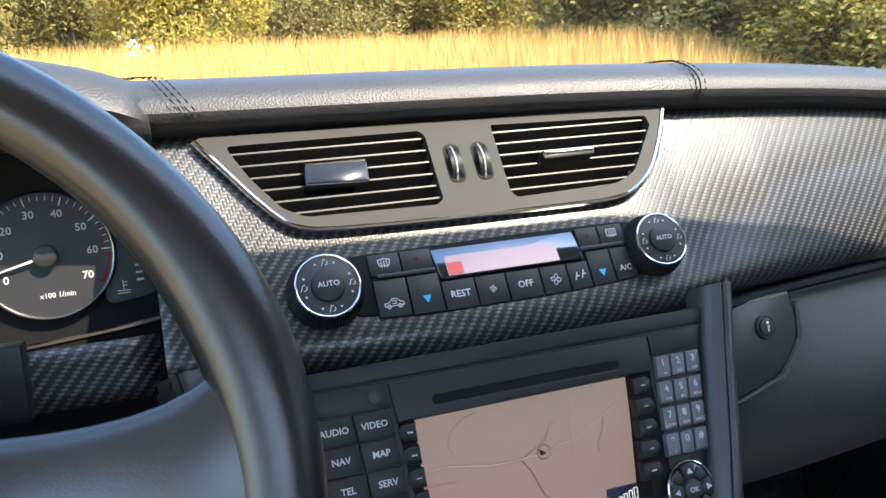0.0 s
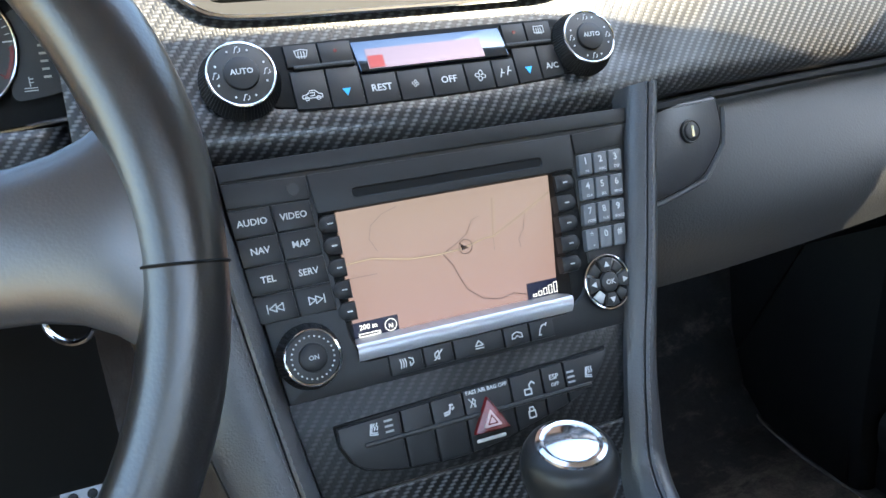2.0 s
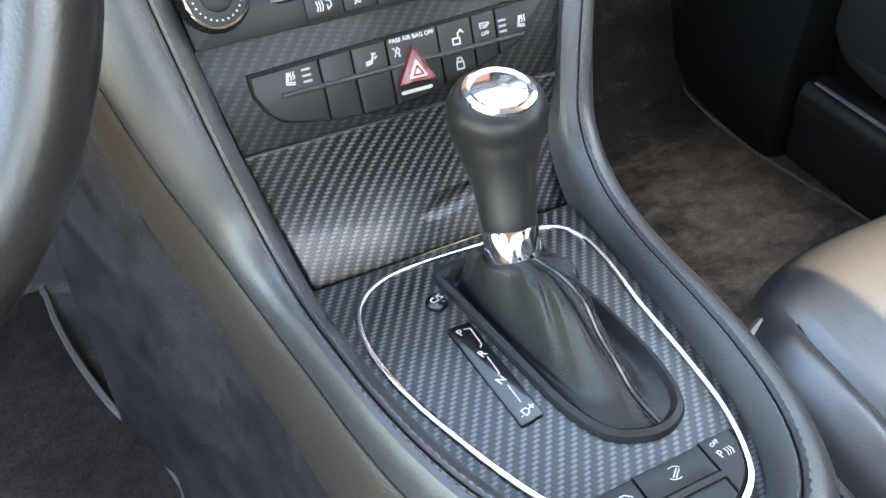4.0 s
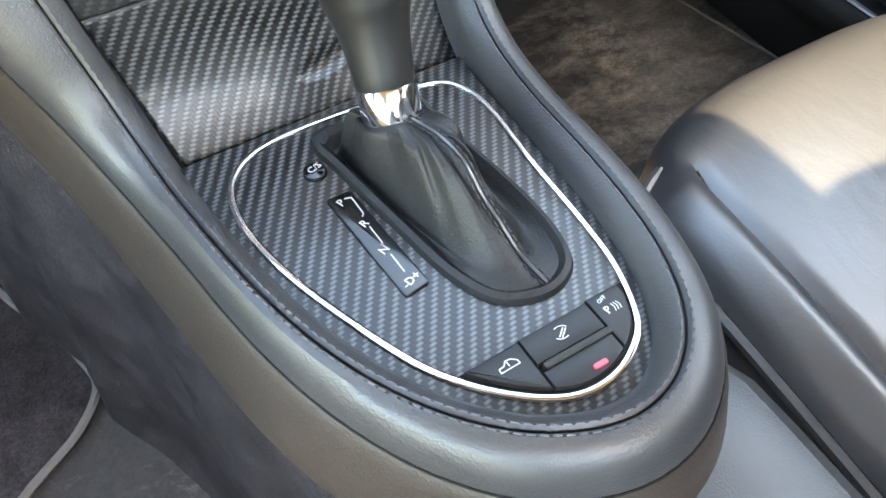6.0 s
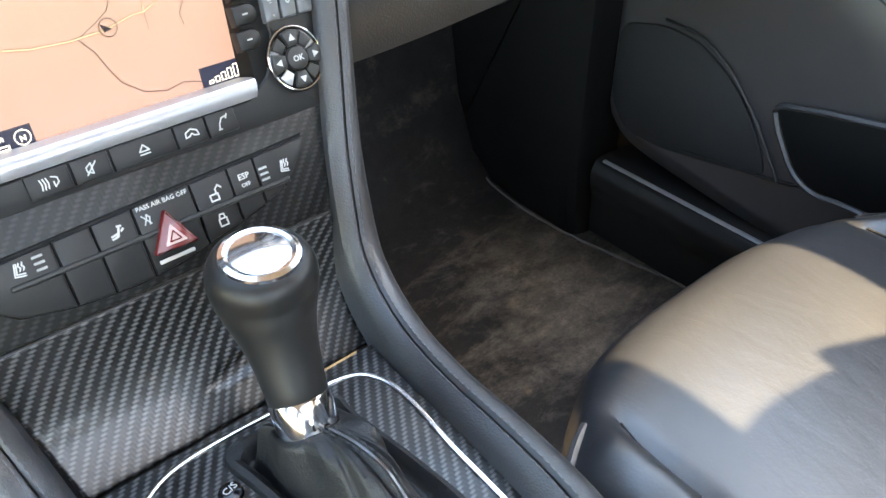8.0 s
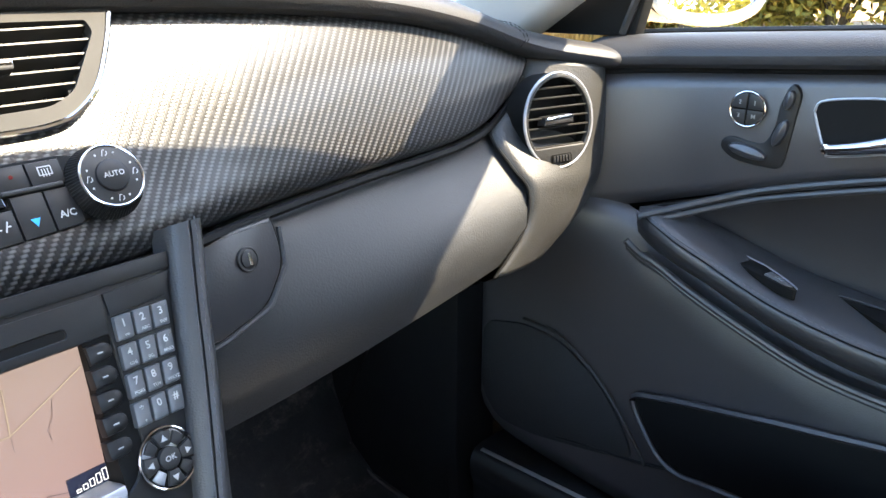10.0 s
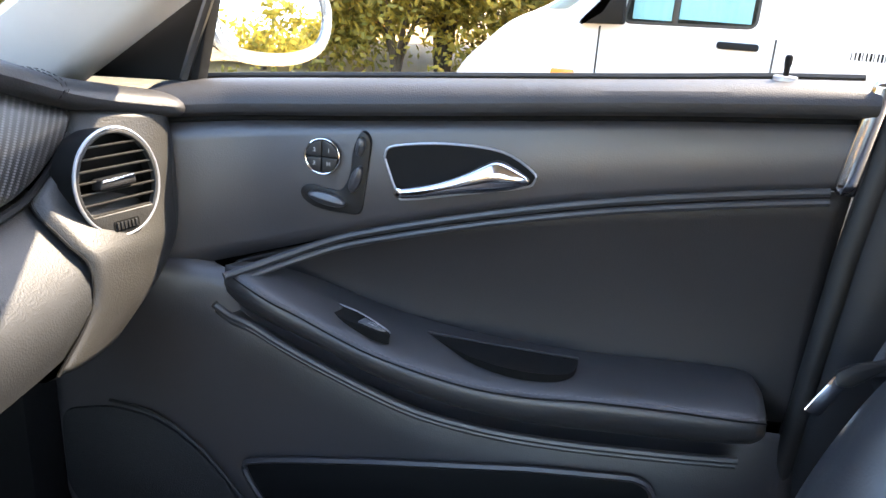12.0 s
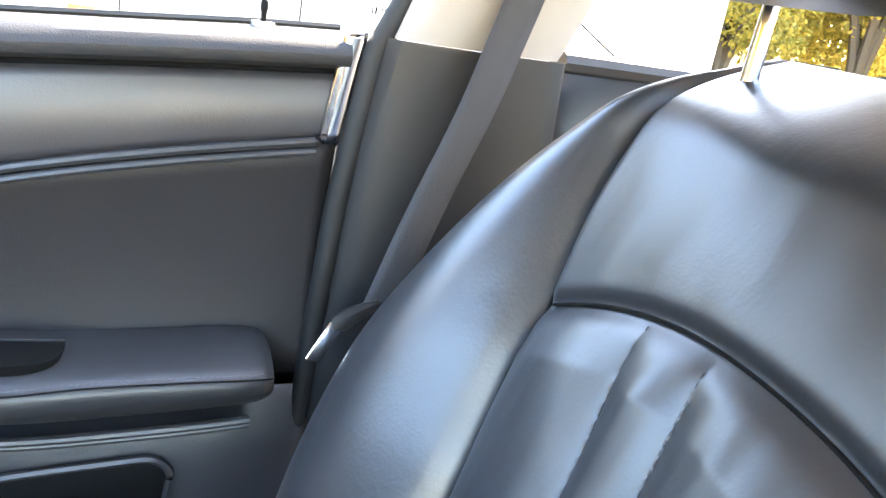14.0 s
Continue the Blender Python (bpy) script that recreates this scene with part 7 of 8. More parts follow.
for (x, y), rx, ry, turn in (((-0.4387, 0.9735), 0.0048, 0.0098, -8), ((-0.4425, 0.940), 0.0058, 0.0145, -18), ((-0.472, 0.9165), 0.0205, 0.0068, -10)):
    c, s = math.cos(radians(turn)), math.sin(radians(turn))
    o = [Vector((x + rx * math.cos(a) * c - ry * math.sin(a) * s, y + rx * math.cos(a) * s + ry * math.sin(a) * c)) for a in [2 * math.pi * k / 28 for k in range(28)]]
    part("pad", slab(o, DOOR, DX, DX + 0.009, 0.0035, dome=0.0015), LEATHER_SMOOTH, adj, "rounded switch pad")

# inner handle
rec = [Vector(p[:2]) for p in curve_points([(-0.414, 0.968, 0), (-0.405, 0.9775, 0), (-0.353, 0.985, 0), (-0.300, 0.983, 0), (-0.268, 0.967, 0), (-0.2655, 0.957, 0), (-0.276, 0.950, 0), (-0.33, 0.938, 0), (-0.389, 0.925, 0), (-0.399, 0.929, 0), (-0.4115, 0.957, 0)], 4, True)]
# no real hollow: a near-black plate paints the shade behind the lever
handle = part("door_handle", slab(rec, DOOR, DX - 0.004, DX + 0.0012), DEEP, door, "flat black plate for the handle recess's shade")
part("rim", sweep([DOOR @ Vector((p.x, p.y, DX + 0.0015)) for p in rec], 0.0013, True, 6), SILVER, handle, "thin bright rim")
axis = [(-0.3945, 0.9335, 0.0052, 0.0062), (-0.375, 0.9372, 0.0066, 0.0075), (-0.35, 0.9445, 0.0082, 0.0090), (-0.325, 0.9535, 0.0130, 0.0105), (-0.309, 0.9600, 0.0178, 0.0112), (-0.298, 0.9605, 0.0160, 0.0105), (-0.285, 0.9590, 0.0112, 0.0085), (-0.272, 0.9590, 0.0048, 0.0050), (-0.2695, 0.9585, 0.0015, 0.002)]
rows = []
for x, y, h, d in axis:
    rows.append([DOOR @ Vector((x + 0.20 * h * math.sin(q), y + h * math.sin(q), DX + 0.010 + d * math.cos(q))) for q in [2 * math.pi * j / 16 for j in range(16)]])
surface("lever", rows, CHROME, handle, "polished chrome lever", ring=True, sub=1)
part("lever_end", slab(circle(-0.396, 0.9332, 0.0055, 16), DOOR, DX + 0.002, DX + 0.014, 0.002), CHROME, handle, "chrome lever end")

# lock pin, chrome end strip and glass
part("lock_base", slab(circle(0.752, 0.052, 0.0105, 24), Matrix.Translation((0, 0, 1.0715)), -0.004, 0.0022, 0.001), SILVER, door, "silver pin collar")
part("lock_pin", lathe([(0.0026, 0), (0.0026, 0.010), (0.0034, 0.012), (0.0034, 0.0185), (0.002, 0.0205)], Vector((0.752, 0.052, 1.072)), Vector((0, 0, 1)), Vector((1, 0, 0)), Vector((0, 1, 0)), 14), DEEP, door, "black lock pin")
strip_rows = [[(x, y + dy, z) for x, dy in ((0.760, -0.014), (0.728, -0.011), (0.7225, -0.006), (0.7215, 0.004), (0.726, 0.010))] for y, z in ((-0.026, 1.079), (-0.0245, 1.066), (-0.021, 1.046), (-0.018, 1.022), (-0.0145, 0.998), (-0.0115, 0.976))]
surface("end_strip", strip_rows, CHROME, door, "chrome strip on the door's end", thick=0.004, sub=1)
edge_rows = [[(x, -0.023 - 0.012 * max(0, z - 0.97) * 8 + dy, z) for x, dy in ((0.722, 0.004), (0.728, -0.004), (0.76, -0.008))] for z in (0.40, 0.55, 0.70, 0.85, 0.97, 1.03, 1.075)]
surface("edge", edge_rows, DOOR_SKIN, door, "rounded door edge")
win = [[(0.778 - 0.45 * (z - 1.02) ** 1.0 * 0.5, y, z) for y in (-0.05, 0.2, 0.45, 0.64)] for z in (1.0, 1.1, 1.2, 1.29)]
pane = surface("window", win, GLASS, door, "clear side window glass")
pane.visible_shadow = False
part("glass_seal", sweep([(0.776, y, sill_z(y) + 0.001) for y in ys], 0.0035, seg=6), RUBBER, door, "black rubber glass seal")
# mirror sail panel
sail = frame_of((0.742, 0, 0), (0, -1, 0), (0, 0, 1))
part("mirror_sail", slab(rounded(mm([(-775, 1012), (-622, 1018), (-600, 1122), (-583, 1140)]), 0.003), sail, -0.02, 0.0, 0.003), DEEP, door, "black triangular mirror panel")
part("sail_edge", sweep([(0.740, y, z) for y, z in ((0.636, 1.02), (0.622, 1.06), (0.600, 1.118), (0.585, 1.14))], 0.005, seg=6), GREY_PLASTIC, door, "grey glass channel")

# speaker and pocket in the lower door
SPK = grained("speaker mesh", (0.014, 0.014, 0.015), 0.6, 0.0016, 0.9)
LOWD = frame_of((0.709, 0, 0), (0, -1, 0), (0, 0, 1))
sp_o = rounded(mm([(-790, 625), (-724, 641), (-673, 636), (-637, 617), (-607, 594), (-582, 566), (-560, 530), (-550, 505), (-612, 492), (-700, 478), (-760, 480), (-790, 520)]), 0.02)
part("speaker_grille", slab(sp_o, LOWD, -0.01, 0.002, 0.002), SPK, door, "fine black speaker mesh")
part("speaker_rim", sweep(curve_points([LOWD @ Vector((-y, z, 0.003)) for y, z in ((0.724, 0.649), (0.673, 0.644), (0.637, 0.625), (0.607, 0.602), (0.574, 0.566), (0.542, 0.523), (0.532, 0.507))], 4), 0.0022, seg=6), GREY_PLASTIC, door, "raised speaker rim")
part("fold_line", sweep(curve_points([LOWD @ Vector((-y, z, 0.002)) for y, z in ((0.66, 0.492), (0.615, 0.499), (0.542, 0.507), (0.501, 0.517))], 4), 0.0022, seg=6), PLASTIC, door, "raised fold")
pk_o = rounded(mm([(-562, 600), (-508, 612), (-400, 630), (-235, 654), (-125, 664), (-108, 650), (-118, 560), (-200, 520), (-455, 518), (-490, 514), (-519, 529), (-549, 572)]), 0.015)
# flat near-black plate in place of the shaded pocket opening
pkd = part("door_pocket", slab(pk_o, LOWD, -0.006, 0.003, 0.001), DEEP, door, "flat black plate for the map pocket's shade")
part("pocket_lip", sweep([LOWD @ Vector((p.x, p.y, 0.004)) for p in pk_o], 0.004, True, 6), DOOR_SKIN, pkd, "rounded pocket lip")

# outer mirror
om = thing("wing_mirror", "silver wing mirror with chrome edge seen through the glass", "wing mirror", at=(0.98, 0.65, 1.07))
MR = frame_of((0.985, 0.640, 1.080), (0.81, -0.586, 0.0), (0.085, 0.075, 1))
mo = [Vector((p[0] * 1.13, p[1])) for p in curve_points([(-0.075, 0.080, 0), (-0.02, 0.082, 0), (0.045, 0.055, 0), (0.070, 0.005, 0), (0.060, -0.040, 0), (0.02, -0.058, 0), (-0.04, -0.055, 0), (-0.072, -0.035, 0), (-0.085, 0.02, 0)], 5, True)]
part("shell", slab(mo, MR, -0.09, 0.004, 0.006), CAR_SILVER, om, "silver painted shell")
part("edge", sweep([MR @ Vector((p.x, p.y, 0.005)) for p in mo], 0.007, True, 8), CAR_SILVER, om, "silver rounded edge")
part("glass", slab(inset(ccw(mo), 0.010), MR, 0.002, 0.0062), MIRROR, om, "mirror glass")
part("foot", slab(rounded(mm([(-130, -60), (-60, -58), (-60, -20), (-130, -5)]), 0.01), MR, -0.06, -0.01, 0.01), CAR_SILVER, om, "silver mirror foot")

# door sill plate and kick panel in the footwell
sill = thing("sill_plate", "black door sill with a bright tread strip", "door sill", at=(0.69, 0.4, 0.4))
part("body", slab(rounded([(0.690, 0.28), (0.760, 0.28), (0.760, 0.428), (0.700, 0.434), (0.682, 0.431), (0.674, 0.415), (0.676, 0.392), (0.684, 0.372)], 0.006), frame_of((0, 0.30, 0), (1, 0, 0), (0, 0, 1)), -0.48, 0.70, 0.004), PLASTIC, sill, "black plastic sill")
part("tread_strip", sweep([(0.686, y, 0.4335) for y in (0.768, 0.6, 0.4, 0.2, 0.0)], 0.0042, seg=6, flat=0.5), SILVER, sill, "bright tread strip")
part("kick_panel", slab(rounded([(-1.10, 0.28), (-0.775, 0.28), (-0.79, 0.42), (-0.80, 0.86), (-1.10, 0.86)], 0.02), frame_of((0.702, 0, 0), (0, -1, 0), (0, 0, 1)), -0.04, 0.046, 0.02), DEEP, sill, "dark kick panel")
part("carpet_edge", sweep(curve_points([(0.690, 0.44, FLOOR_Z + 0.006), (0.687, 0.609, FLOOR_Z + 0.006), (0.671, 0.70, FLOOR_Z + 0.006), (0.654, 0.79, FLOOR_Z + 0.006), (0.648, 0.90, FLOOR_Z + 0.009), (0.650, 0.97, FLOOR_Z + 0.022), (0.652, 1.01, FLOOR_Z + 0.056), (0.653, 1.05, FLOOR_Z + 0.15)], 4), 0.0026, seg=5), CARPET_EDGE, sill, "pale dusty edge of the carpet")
part("end_filler", slab(rounded([(-1.09, 0.80), (-0.69, 0.80), (-0.67, 0.95), (-1.09, 0.97)], 0.01), frame_of((0.725, 0, 0), (0, -1, 0), (0, 0, 1)), 0.0, 0.17, 0.004), FILLER_BLACK, dashboard, "dark inner end of the dashboard")


# ---- passenger seat ----
SEAT = grained("soft black seat leather", (0.024, 0.025, 0.028), 0.37, 0.0022, 0.08, 0.15, spec=0.9)
SEAT.node_tree.nodes["Principled BSDF"].inputs["Coat Weight"].default_value = 0.2
SEAT.node_tree.nodes["Principled BSDF"].inputs["Coat Roughness"].default_value = 0.3
# soft creases pulled across the leather
st = SEAT.node_tree
crease = node(SEAT, "ShaderNodeTexNoise", Scale=26.0, Detail=3.0, Distortion=0.6)
stretch = node(SEAT, "ShaderNodeMapping", Scale=(1.6, 0.7, 0.5))
join(SEAT, node(SEAT, "ShaderNodeTexCoord"), "Object", stretch, "Vector")
join(SEAT, stretch, "Vector", crease, "Vector")
fold = node(SEAT, "ShaderNodeBump", Strength=0.12, Distance=0.006)
join(SEAT, crease, "Fac", fold, "Height")
st.links.new(fold.outputs["Normal"], [n for n in st.nodes if n.bl_idname == "ShaderNodeBump" and n != fold][0].inputs["Normal"])
seat = thing("passenger_seat", "black leather passenger seat with fluted backrest and piped bolsters", "car seat", at=(0.32, 0.1, 0.4))
CX = 0.317


def back_y(z):
    return lerp_curve(z, [(0.55, 0.045), (0.70, 0.0), (0.85, -0.062), (0.99, -0.128), (1.08, -0.178), (1.13, -0.215)])


def back_half(z):
    return lerp_curve(z, [(0.55, 0.25), (0.66, 0.268), (0.73, 0.300), (0.79, 0.330), (0.85, 0.338), (0.90, 0.330), (0.94, 0.314), (0.985, 0.287), (1.03, 0.256), (1.06, 0.232), (1.09, 0.205), (1.105, 0.185), (1.118, 0.15)])


def back_seam(z):
    """Half the width between the bolster seams."""
    return lerp_curve(z, [(0.55, 0.100), (0.76, 0.100), (0.82, 0.108), (0.869, 0.121), (0.912, 0.131), (0.945, 0.141), (0.977, 0.152), (1.012, 0.162), (1.046, 0.169), (1.073, 0.171), (1.12, 0.174)])


def insert_top(x):
    return 0.979 - (1.75 if x > 0.30 else 1.1) * (x - 0.30) ** 2


def flute_seam(z, side):
    return 0.342 + 0.235 * (z - 0.905) if side > 0 else 0.292 + 0.17 * (z - 0.905)


def back_face(x, z):
    """Depth of the backrest's front: bolsters, sewn arch and three flutes."""
    h, e = back_half(z), back_seam(z)
    h = max(h, e + 0.015)
    d = abs(x - CX)
    y = back_y(z)
    if d > e:
        b = (d - e) / (h - e)
        swell = lerp_curve(z, [(0.55, 0.066), (0.85, 0.068), (0.98, 0.046), (1.06, 0.022), (1.12, 0.004)])
        y += swell * max(0.0, math.sin(math.pi * min(1, b) ** 0.9)) ** 0.8 - 0.075 * b ** 3.5
    else:
        y += 0.006 * (1 - (d / e) ** 2) * lerp_curve(z, [(0.9, 0.4), (1.0, 1.0)])
    y -= 0.012 * math.exp(-((d - e) / 0.006) ** 2)
    if z > 1.06:
        y -= 0.075 * ((z - 1.06) / 0.058) ** 2.4
    top = insert_top(x)
    if d < e and z < top + 0.03:
        under = top - z
        y -= 0.007 * math.exp(-(under / 0.008) ** 2) * min(1.0, (e - d) / 0.014)
        if under > 0:
            edges = [CX - e, flute_seam(z, -1), flute_seam(z, 1), CX + e]
            for a, b in zip(edges, edges[1:]):
                if a <= x <= b:
                    f = (x - a) / (b - a)
                    y += 0.011 * max(0.0, math.sin(math.pi * f)) ** 0.7 * min(1, under / 0.035)
            y += 0.0009 * noise.noise((x * 70, 0, z * 18)) * min(1, under / 0.03)
    return y + 0.0012 * noise.noise((x * 24, 3, z * 16))


fine = []
for k in range(280):
    z = 0.60 + 0.518 * k / 279
    e = back_seam(z)
    h = max(back_half(z), e + 0.015)
    xs_ = [-h + (h - e) * j / 26 for j in range(26)] + [-e + 2 * e * j / 150 for j in range(150)] + [e + (h - e) * j / 26 for j in range(27)]
    fine.append([(CX + x, back_face(CX + x, z), z) for x in xs_])
surface("backrest", fine, SEAT, seat, "smooth black leather backrest with fluted middle")
shell_rows = []
for z in (0.50, 0.6, 0.75, 0.9, 1.0, 1.06, 1.10, 1.117):
    h = back_half(max(0.55, z)) + 0.002
    y = back_y(z) - (0.10 * max(0, (z - 1.05) / 0.066) ** 2.2 if z > 1.05 else 0)
    shell_rows.append([(CX + s * h, y - 0.085 - d * 0.06, z + 0.001) for s, d in ((-1.0, -0.3), (-0.98, 0.6), (-0.8, 1.2), (0, 1.4), (0.8, 1.2), (0.98, 0.6), (1.0, -0.3))])
surface("back_shell", shell_rows, LEATHER, seat, "black leather back of the seat", thick=0.004)


def on_back(x, z, lift=0.002):
    """A place on the backrest's front face."""
    return Vector((x, back_face(x, z) + lift, z))


for s in (-1, 1):
    pts = curve_points([on_back(CX + s * back_seam(z), z, 0.002) for z in (0.60, 0.70, 0.80, 0.88, 0.95, 1.01, 1.06, 1.09)], 4)
    part("seam", sweep(pts, 0.0013, seg=5), DEEP, seat, "sewn seam")
arch = curve_points([on_back(x, insert_top(x), 0.0022) for x in [CX - 0.128 + 0.0064 * k for k in range(41)]], 2)
part("seam", sweep(arch, 0.0013, seg=5), DEEP, seat, "sewn seam round the fluted panel")
for side in (-1, 1):
    pts = []
    for j in range(10):
        z = 0.66 + (0.968 - 0.66) * j / 9
        pts.append(on_back(flute_seam(z, side), z, 0.0012))
    pts = curve_points(pts, 3)
    stitched(pts, seat, 0.0055, 0.0036, 0.0006, STITCH)

# cushion
CX = 0.375


def cushion_at(s, y):
    """A place on the cushion's top: a flat middle, a sewn line, and a soft roll at either side."""
    fr = max(0.0, (y - 0.36) / 0.09)
    half = 0.228 - 0.030 * min(1, max(0.0, (y - 0.33) / 0.11)) ** 2
    z = lerp_curve(y, [(-0.06, 0.584), (0.02, 0.582), (0.10, 0.588), (0.20, 0.598), (0.30, 0.606), (0.36, 0.608), (0.40, 0.605), (0.425, 0.598), (0.44, 0.586), (0.45, 0.567), (0.454, 0.52), (0.450, 0.44)]) if y < 0.4499 else 0.567
    back = max(0.0, min(1.0, (0.405 - y) / 0.05))
    bol = max(0.0, (abs(s) - 0.77) / 0.23)
    z += 0.013 * max(0.0, math.sin(math.pi * min(1, bol) ** 0.8)) * back - 0.012 * bol ** 3
    z -= 0.006 * math.exp(-((abs(s) - 0.77) / 0.022) ** 2) * back
    return Vector((CX + s * half, y - 0.055 * min(1, fr) * abs(s) ** 3.5, z))


rows = [[cushion_at(-1 + 2 * k / 60, y) for k in range(61)] for y in [-0.06 + 0.03 * j for j in range(15)] + [0.375, 0.39, 0.405, 0.42, 0.432, 0.441, 0.447]]
front = rows[-1]
for dy, dz in ((0.003, -0.03), (0.001, -0.08), (-0.01, -0.15), (-0.03, -0.26)):
    rows.append([p + Vector((0, dy, dz)) for p in front])
surface("cushion", rows, SEAT, seat, "smooth black leather cushion")
for s in (-1, 1):
    pts = [cushion_at(s * 0.77, -0.06 + 0.02 * k) + Vector((0, 0, 0.0012)) for k in range(23)]
    part("seam", sweep(pts, 0.0014, seg=5), DEEP, seat, "sewn seam")
    edge = [cushion_at(s, y) for y in [-0.06 + 0.03 * j for j in range(15)] + [0.375, 0.39, 0.405]]
    pipe = [p + Vector((s * 0.003, 0, 0.0035)) for p in edge] + [cushion_at(s * 0.94, 0.412) + Vector((0, 0.001, 0.0)), cushion_at(s * 0.88, 0.413) + Vector((0, 0.0, -0.003))]
    part("piping", sweep(curve_points(pipe, 3), 0.0040, seg=8), LEATHER, seat, "leather piping")
    part("seam", sweep([p + Vector((-s * 0.0015, 0, 0.0036)) for p in edge], 0.0012, seg=5), DEEP, seat, "dark joint beside the piping")
    edge += [cushion_at(s, y) for y in (0.42, 0.432, 0.441, 0.447)]
    surface("side", [[p + Vector((s * dx, dy, dz)) for p in edge] for dx, dy, dz in ((0.002, 0, -0.002), (0.010, 0.002, -0.012), (0.013, 0.004, -0.04), (0.008, 0.002, -0.10), (0.0, -0.01, -0.26))], LEATHER, seat, "grained black side panel")
part("base", slab(rect(CX - 0.22, -0.08, CX + 0.22, 0.40, 0.03), Matrix.Translation((0, 0, 0.30)), 0.0, 0.26, 0.02), PLASTIC, seat, "black plastic seat base")

# headrest
hr = part("headrest", slab(rounded(mm([(-130, 0), (130, 0), (118, 150), (-118, 150)]), 0.045, 6), frame_of((0.40, -0.185, 1.142), (1, 0, 0), (0, -0.15, 1)), -0.09, 0.0, 0.03), SEAT, seat, "black leather headrest")
for dx in (-0.085, 0.085):
    part("post", sweep([(0.375 + dx, -0.228, 1.09), (0.375 + dx, -0.231, 1.16)], 0.0062, seg=12), CHROME, hr, "chrome headrest post")

# ---- driver's seat (its back keeps behind the camera) ----
dseat = thing("driver_seat", "black leather driver seat behind the camera", "car seat", at=(-0.37, -0.2, 0.4))
part("backrest", slab(rounded([(-0.60, 0.5), (-0.14, 0.5), (-0.17, 0.95), (-0.26, 1.10), (-0.48, 1.10), (-0.57, 0.95)], 0.05), frame_of((0, -0.30, 0), (1, 0, 0), (0, -0.3, 1)), -0.14, 0.0, 0.03), SEAT, dseat, "black leather backrest")

# ---- door pillar with belt ----
bp = thing("pillar_belt_side", "door pillar with dark lower trim and pale upper trim", "pillar", kind="structure", at=(0.71, -0.14, 0.9))
prow = []
for z, x, y0, y1 in ((0.30, 0.700, -0.015, -0.26), (0.60, 0.702, -0.020, -0.255), (0.75, 0.704, -0.025, -0.25), (0.92, 0.704, -0.038, -0.243), (1.01, 0.702, -0.046, -0.237), (1.078, 0.698, -0.056, -0.232)):
    prow.append([(x + 0.055, y0 + 0.012, z), (x + 0.022, y0 + 0.012, z), (x + 0.004, y0 - 0.004, z), (x, y0 - 0.03, z), (x - 0.002, (y0 + y1) / 2, z), (x, y1 + 0.02, z), (x + 0.006, y1, z), (x + 0.055, y1, z)])
surface("lower_trim", prow, grained("dark pillar trim", (0.017, 0.0165, 0.017), 0.5, 0.0012, 0.2, spec=0.5), bp, "soft black lower pillar trim", sub=1)
urow = []
for z, x, y0, y1 in ((1.0785, 0.696, -0.056, -0.236), (1.090, 0.692, -0.060, -0.240), (1.15, 0.672, -0.085, -0.252), (1.22, 0.645, -0.115, -0.27), (1.30, 0.612, -0.15, -0.29)):
    urow.append([(x + 0.06, y0 + 0.005, z), (x + 0.01, y0, z), (x, y0 - 0.018, z), (x - 0.004, (y0 + y1) / 2 + 0.03, z), (x + 0.004, (y0 + y1) / 2, z), (x - 0.004, (y0 + y1) / 2 - 0.03, z), (x, y1 + 0.015, z), (x + 0.06, y1, z)])
surface("upper_trim", urow, BEIGE, bp, "pale beige upper pillar trim", sub=1)
part("door_seal", sweep([(0.725, y, z) for y, z in ((-0.012, 0.42), (-0.014, 0.70), (-0.026, 0.92), (-0.043, 1.06), (-0.07, 1.12), (-0.13, 1.26))], 0.011, seg=16), RUBBER, bp, "black rubber door seal")

belt = thing("seat_belt", "grey seat belt hanging on the door pillar with its tongue", "seat belt", at=(0.67, -0.1, 0.95))
path = [(0.655, -0.185, 1.26), (0.662, -0.150, 1.16), (0.668, -0.136, 1.10), (0.670, -0.118, 1.03), (0.668, -0.086, 0.94), (0.664, -0.060, 0.86), (0.660, -0.052, 0.835)]
cl = curve_points(path, 6)
rows = [[p + Vector((0.002 * math.sin(5 * j), 0.010 - 0.040 * j / 4, 0.010 * (j / 4 - 0.5))) for j in range(5)] for p in cl]
surface("webbing", rows, WEBBING, belt, "grey woven webbing", thick=0.0014)
dark = curve_points([(0.664, -0.062, 0.838), (0.668, -0.085, 0.80), (0.674, -0.10, 0.70), (0.68, -0.11, 0.5)], 6)
surface("webbing", [[p + Vector((0.0, 0.022 - 0.044 * j / 4, 0)) for j in range(5)] for p in dark], WEBBING, belt, "lower run of the webbing", thick=0.0014)
TG = frame_of((0.650, -0.030, 0.835), (0.05, -0.92, 0.30), (0.3, 0.3, 0.9))
tongue = part("tongue", slab(rounded(mm([(-16, -6), (-4, -9), (32, 3), (34, 9), (2, 10), (-14, 6)]), 0.004), TG, -0.004, 0.004, 0.002), GREY_PLASTIC, belt, "grey plastic tongue grip")
part("blade", slab(rounded([(-0.046, -0.022), (-0.034, -0.030), (-0.006, -0.006), (-0.014, 0.004)], 0.003), TG, -0.0012, 0.0012, 0.0005), CHROME, tongue, "bright metal blade")

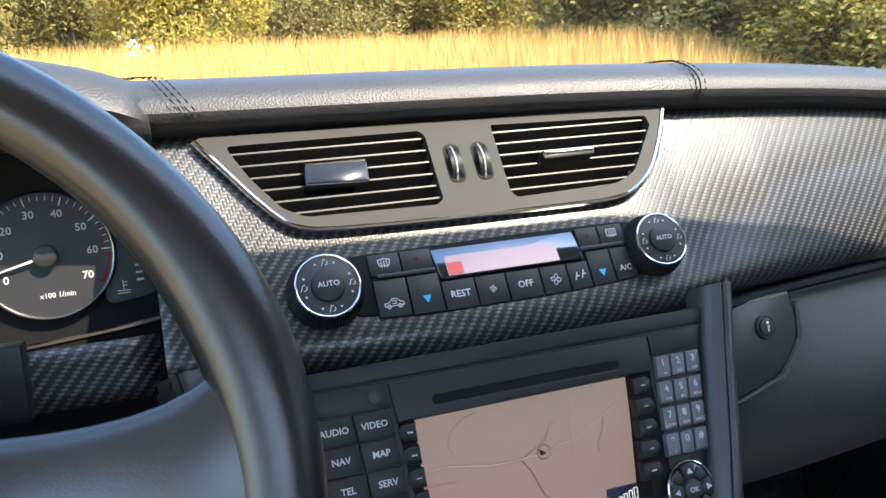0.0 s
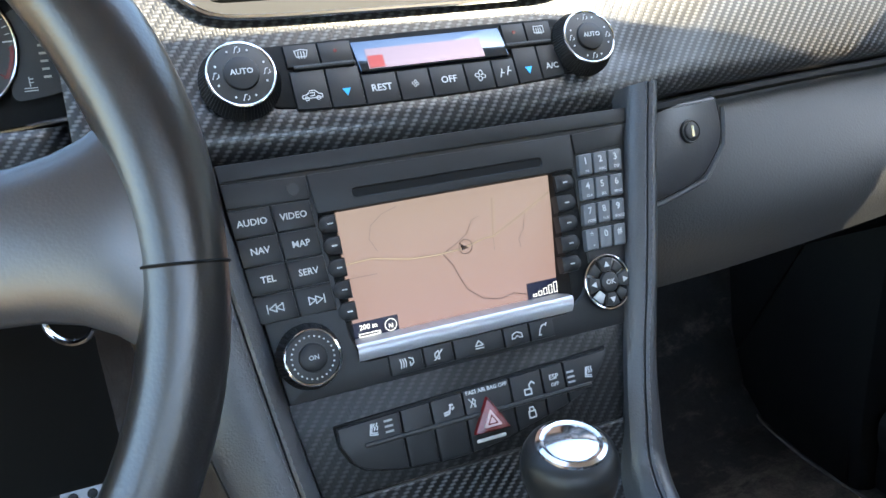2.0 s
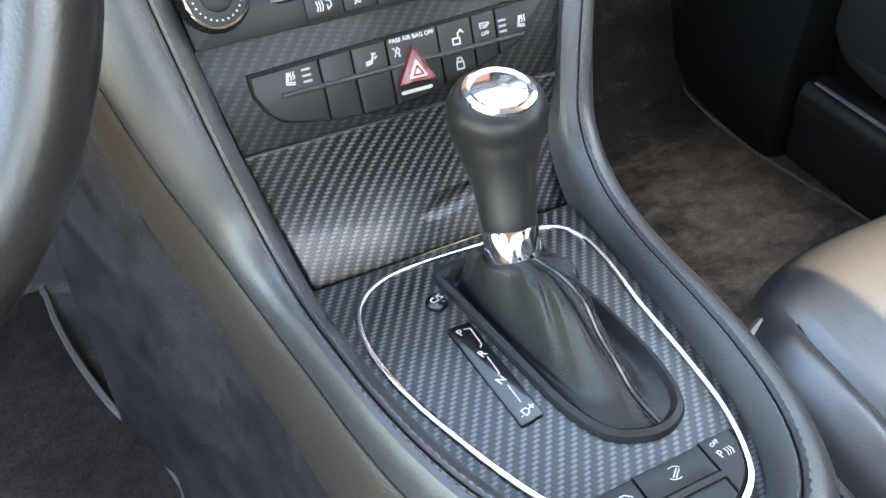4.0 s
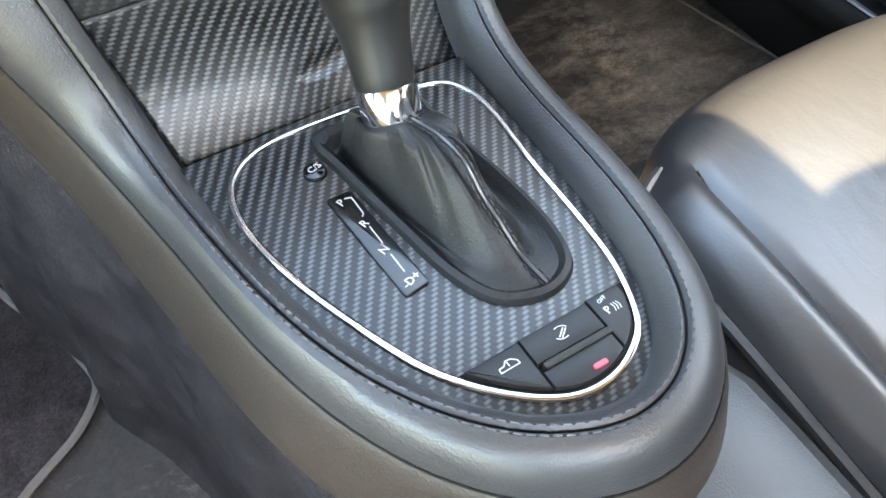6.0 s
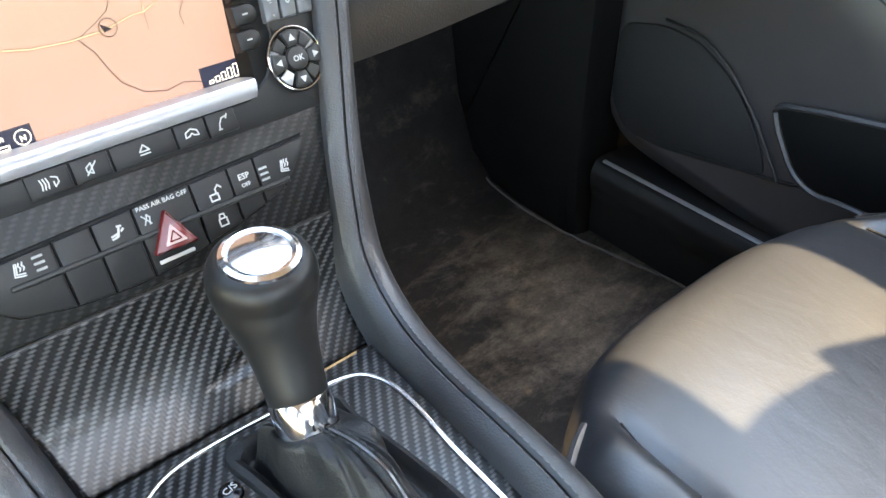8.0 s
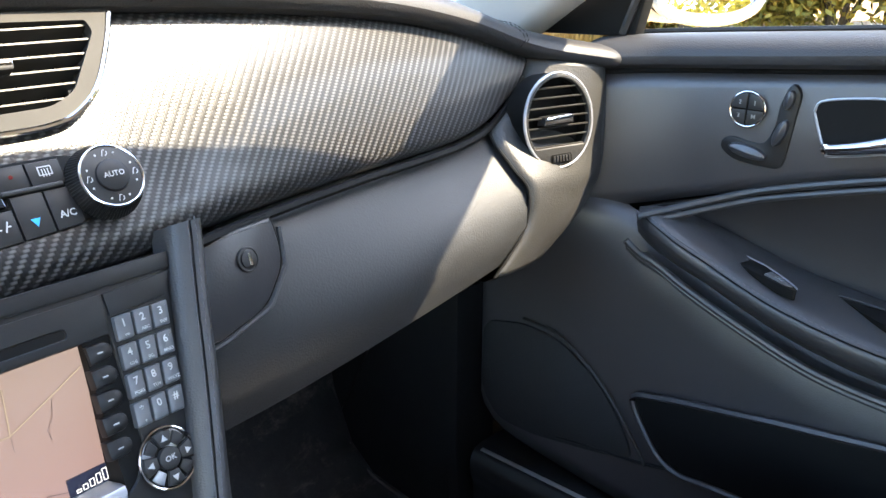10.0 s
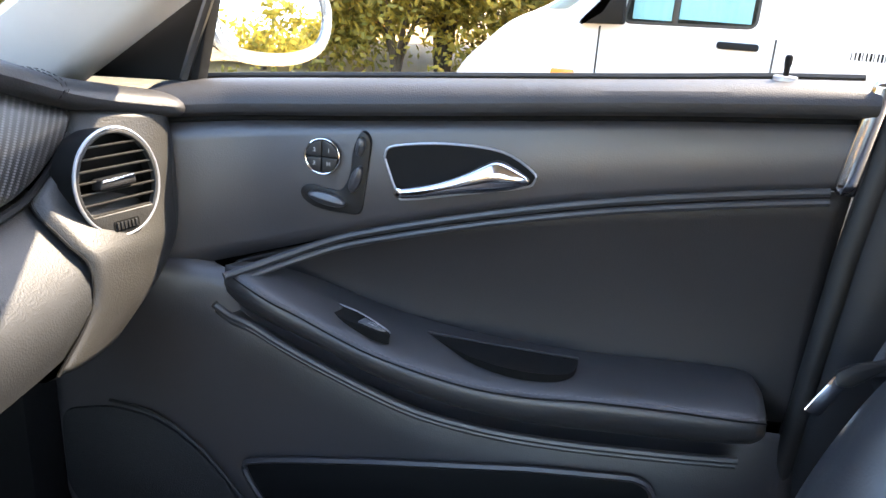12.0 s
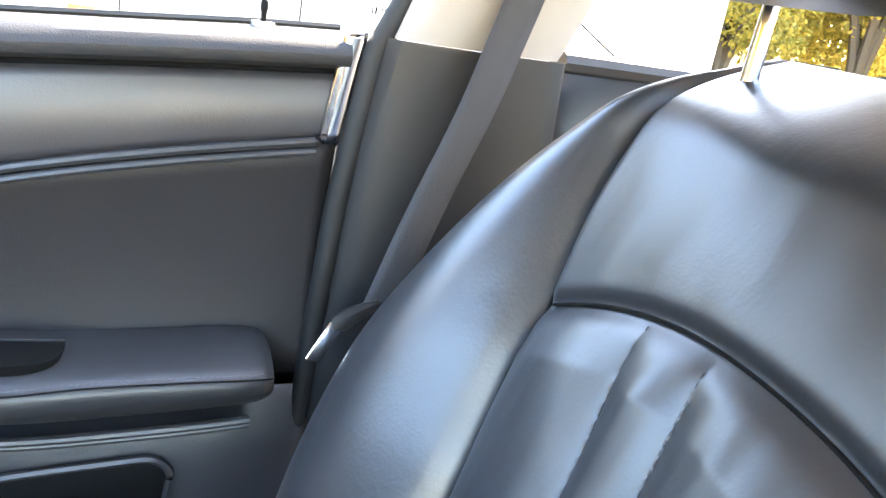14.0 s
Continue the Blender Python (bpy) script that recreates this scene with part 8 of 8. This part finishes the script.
# rear door beyond the pillar and rear quarter
rd = thing("door_2", "black trimmed rear door beyond the pillar", "car door", kind="structure", at=(0.74, -0.7, 0.7))
rows = [[(0.735 if z < 1.03 else 0.75 + (z - 1.03) * 0.3, y, z + 0.004 * (-y)) for y in (-0.24, -0.5, -0.8, -1.1)] for z in (0.3, 0.6, 0.9, 1.0, 1.02, 1.05, 1.072, 1.078)]
surface("trim", rows, DOOR_SKIN, rd, "black rear door trim", thick=0.01)
part("rail", sweep([(0.74, y, 1.076 - 0.004 * y) for y in (-0.24, -0.5, -0.8, -1.1)], 0.011, seg=8), PAD, rd, "dark sill rail")
pane = surface("window", [[(0.775 - 0.22 * (z - 1.05), y, z) for y in (-0.24, -0.6, -1.0)] for z in (1.06, 1.15, 1.27)], GLASS, rd, "clear rear window")
pane.visible_shadow = False
pillar("pillar_rear", (0.735, -1.13, 1.0), (0.58, -1.02, 1.30), 0.10, 0.06, DEEP, "dark rear roof pillar")

# ---- driver's footwell ----
mat = thing("floor_mat", "dark carpet floor mat with a pale bound edge", "floor mat", at=(-0.4, 0.6, FLOOR_Z))
mat_o = [Vector(p[:2]) for p in curve_points([(-0.223, 0.612, 0), (-0.228, 0.650, 0), (-0.239, 0.690, 0), (-0.268, 0.750, 0), (-0.292, 0.830, 0), (-0.306, 0.898, 0), (-0.314, 0.955, 0), (-0.335, 0.972, 0), (-0.58, 0.972, 0), (-0.62, 0.70, 0), (-0.60, 0.50, 0), (-0.40, 0.49, 0), (-0.30, 0.548, 0), (-0.252, 0.576, 0)], 6, True)]
part("carpet", slab(mat_o, Matrix.Translation((0, 0, FLOOR_Z)), 0.008, 0.018, 0.004), DARK_CARPET, mat, "dark carpet")
part("binding", sweep([(p.x, p.y, FLOOR_Z + 0.018) for p in mat_o], 0.0042, True, 6), CARPET_EDGE, mat, "pale bound edge")
pedal = thing("brake_pedal", "drilled metal brake pedal in the driver's footwell", "pedal", at=(-0.29, 0.93, 0.5))
PD = frame_of((-0.285, 0.93, 0.525), (1, 0, 0), (0, 0.35, 1))
part("plate", slab(rect(-0.030, -0.055, 0.032, 0.055, 0.012), PD, -0.01, 0.0, 0.003), SILVER, pedal, "brushed metal plate")
for i in range(3):
    for j in range(5):
        part("stud", slab(circle(-0.018 + 0.019 * i, -0.040 + 0.02 * j, 0.0052, 14), PD, -0.001, 0.0024, 0.001), RUBBER, pedal, "black rubber stud")
part("arm", sweep([(-0.284, 0.945, 0.52), (-0.284, 0.99, 0.60), (-0.284, 1.02, 0.72)], 0.010, seg=8), DEEP, pedal, "black pedal arm")

# windscreen sticker holder and the speaker mound on the dash
sticker = thing("windscreen_papers", "clear sticker pouch behind the windscreen corner", "sticker", at=(0.76, 0.93, 1.06))
PANE = frame_of((0, 0.95, 0), (1, 0, 0), (0, 0, 1))
CLEAR = base_material("clear pouch", (0.14, 0.165, 0.16), 0.1)
part("pouch", slab(rounded([(0.646, 1.022), (0.702, 1.071), (0.735, 1.045), (0.726, 1.012)], 0.004), PANE, -0.002, 0.0, 0.0005), CLEAR, sticker, "pale plastic pouch")
part("pouch", slab(rounded([(0.703, 1.071), (0.781, 1.099), (0.83, 1.085), (0.775, 1.052)], 0.004), PANE, -0.002, 0.0, 0.0005), base_material("tinted pouch", (0.06, 0.065, 0.065), 0.08), sticker, "grey plastic pouch")
part("card", slab(rounded([(0.672, 1.028), (0.700, 1.048), (0.740, 1.035), (0.734, 1.016)], 0.003), PANE, 0.001, 0.003, 0.0005), DEEP, sticker, "dark card")
part("print", slab(rounded([(0.704, 1.058), (0.722, 1.062), (0.752, 1.046), (0.728, 1.036)], 0.003), PANE, 0.001, 0.003, 0.0005), base_material("green print", (0.12, 0.22, 0.18), 0.4), sticker, "pale green print")
mound = thing("dash_speaker", "low dark speaker cover on the dash top", "speaker", at=(0, 0.82, 1.09))
part("cover", slab(circle(0.0, 0.80, 0.12, 40, 0.05), Matrix.Translation((0, 0, 1.082)), 0.0, 0.012, 0.008, dome=0.006), SPK, mound, "dark mesh cover")
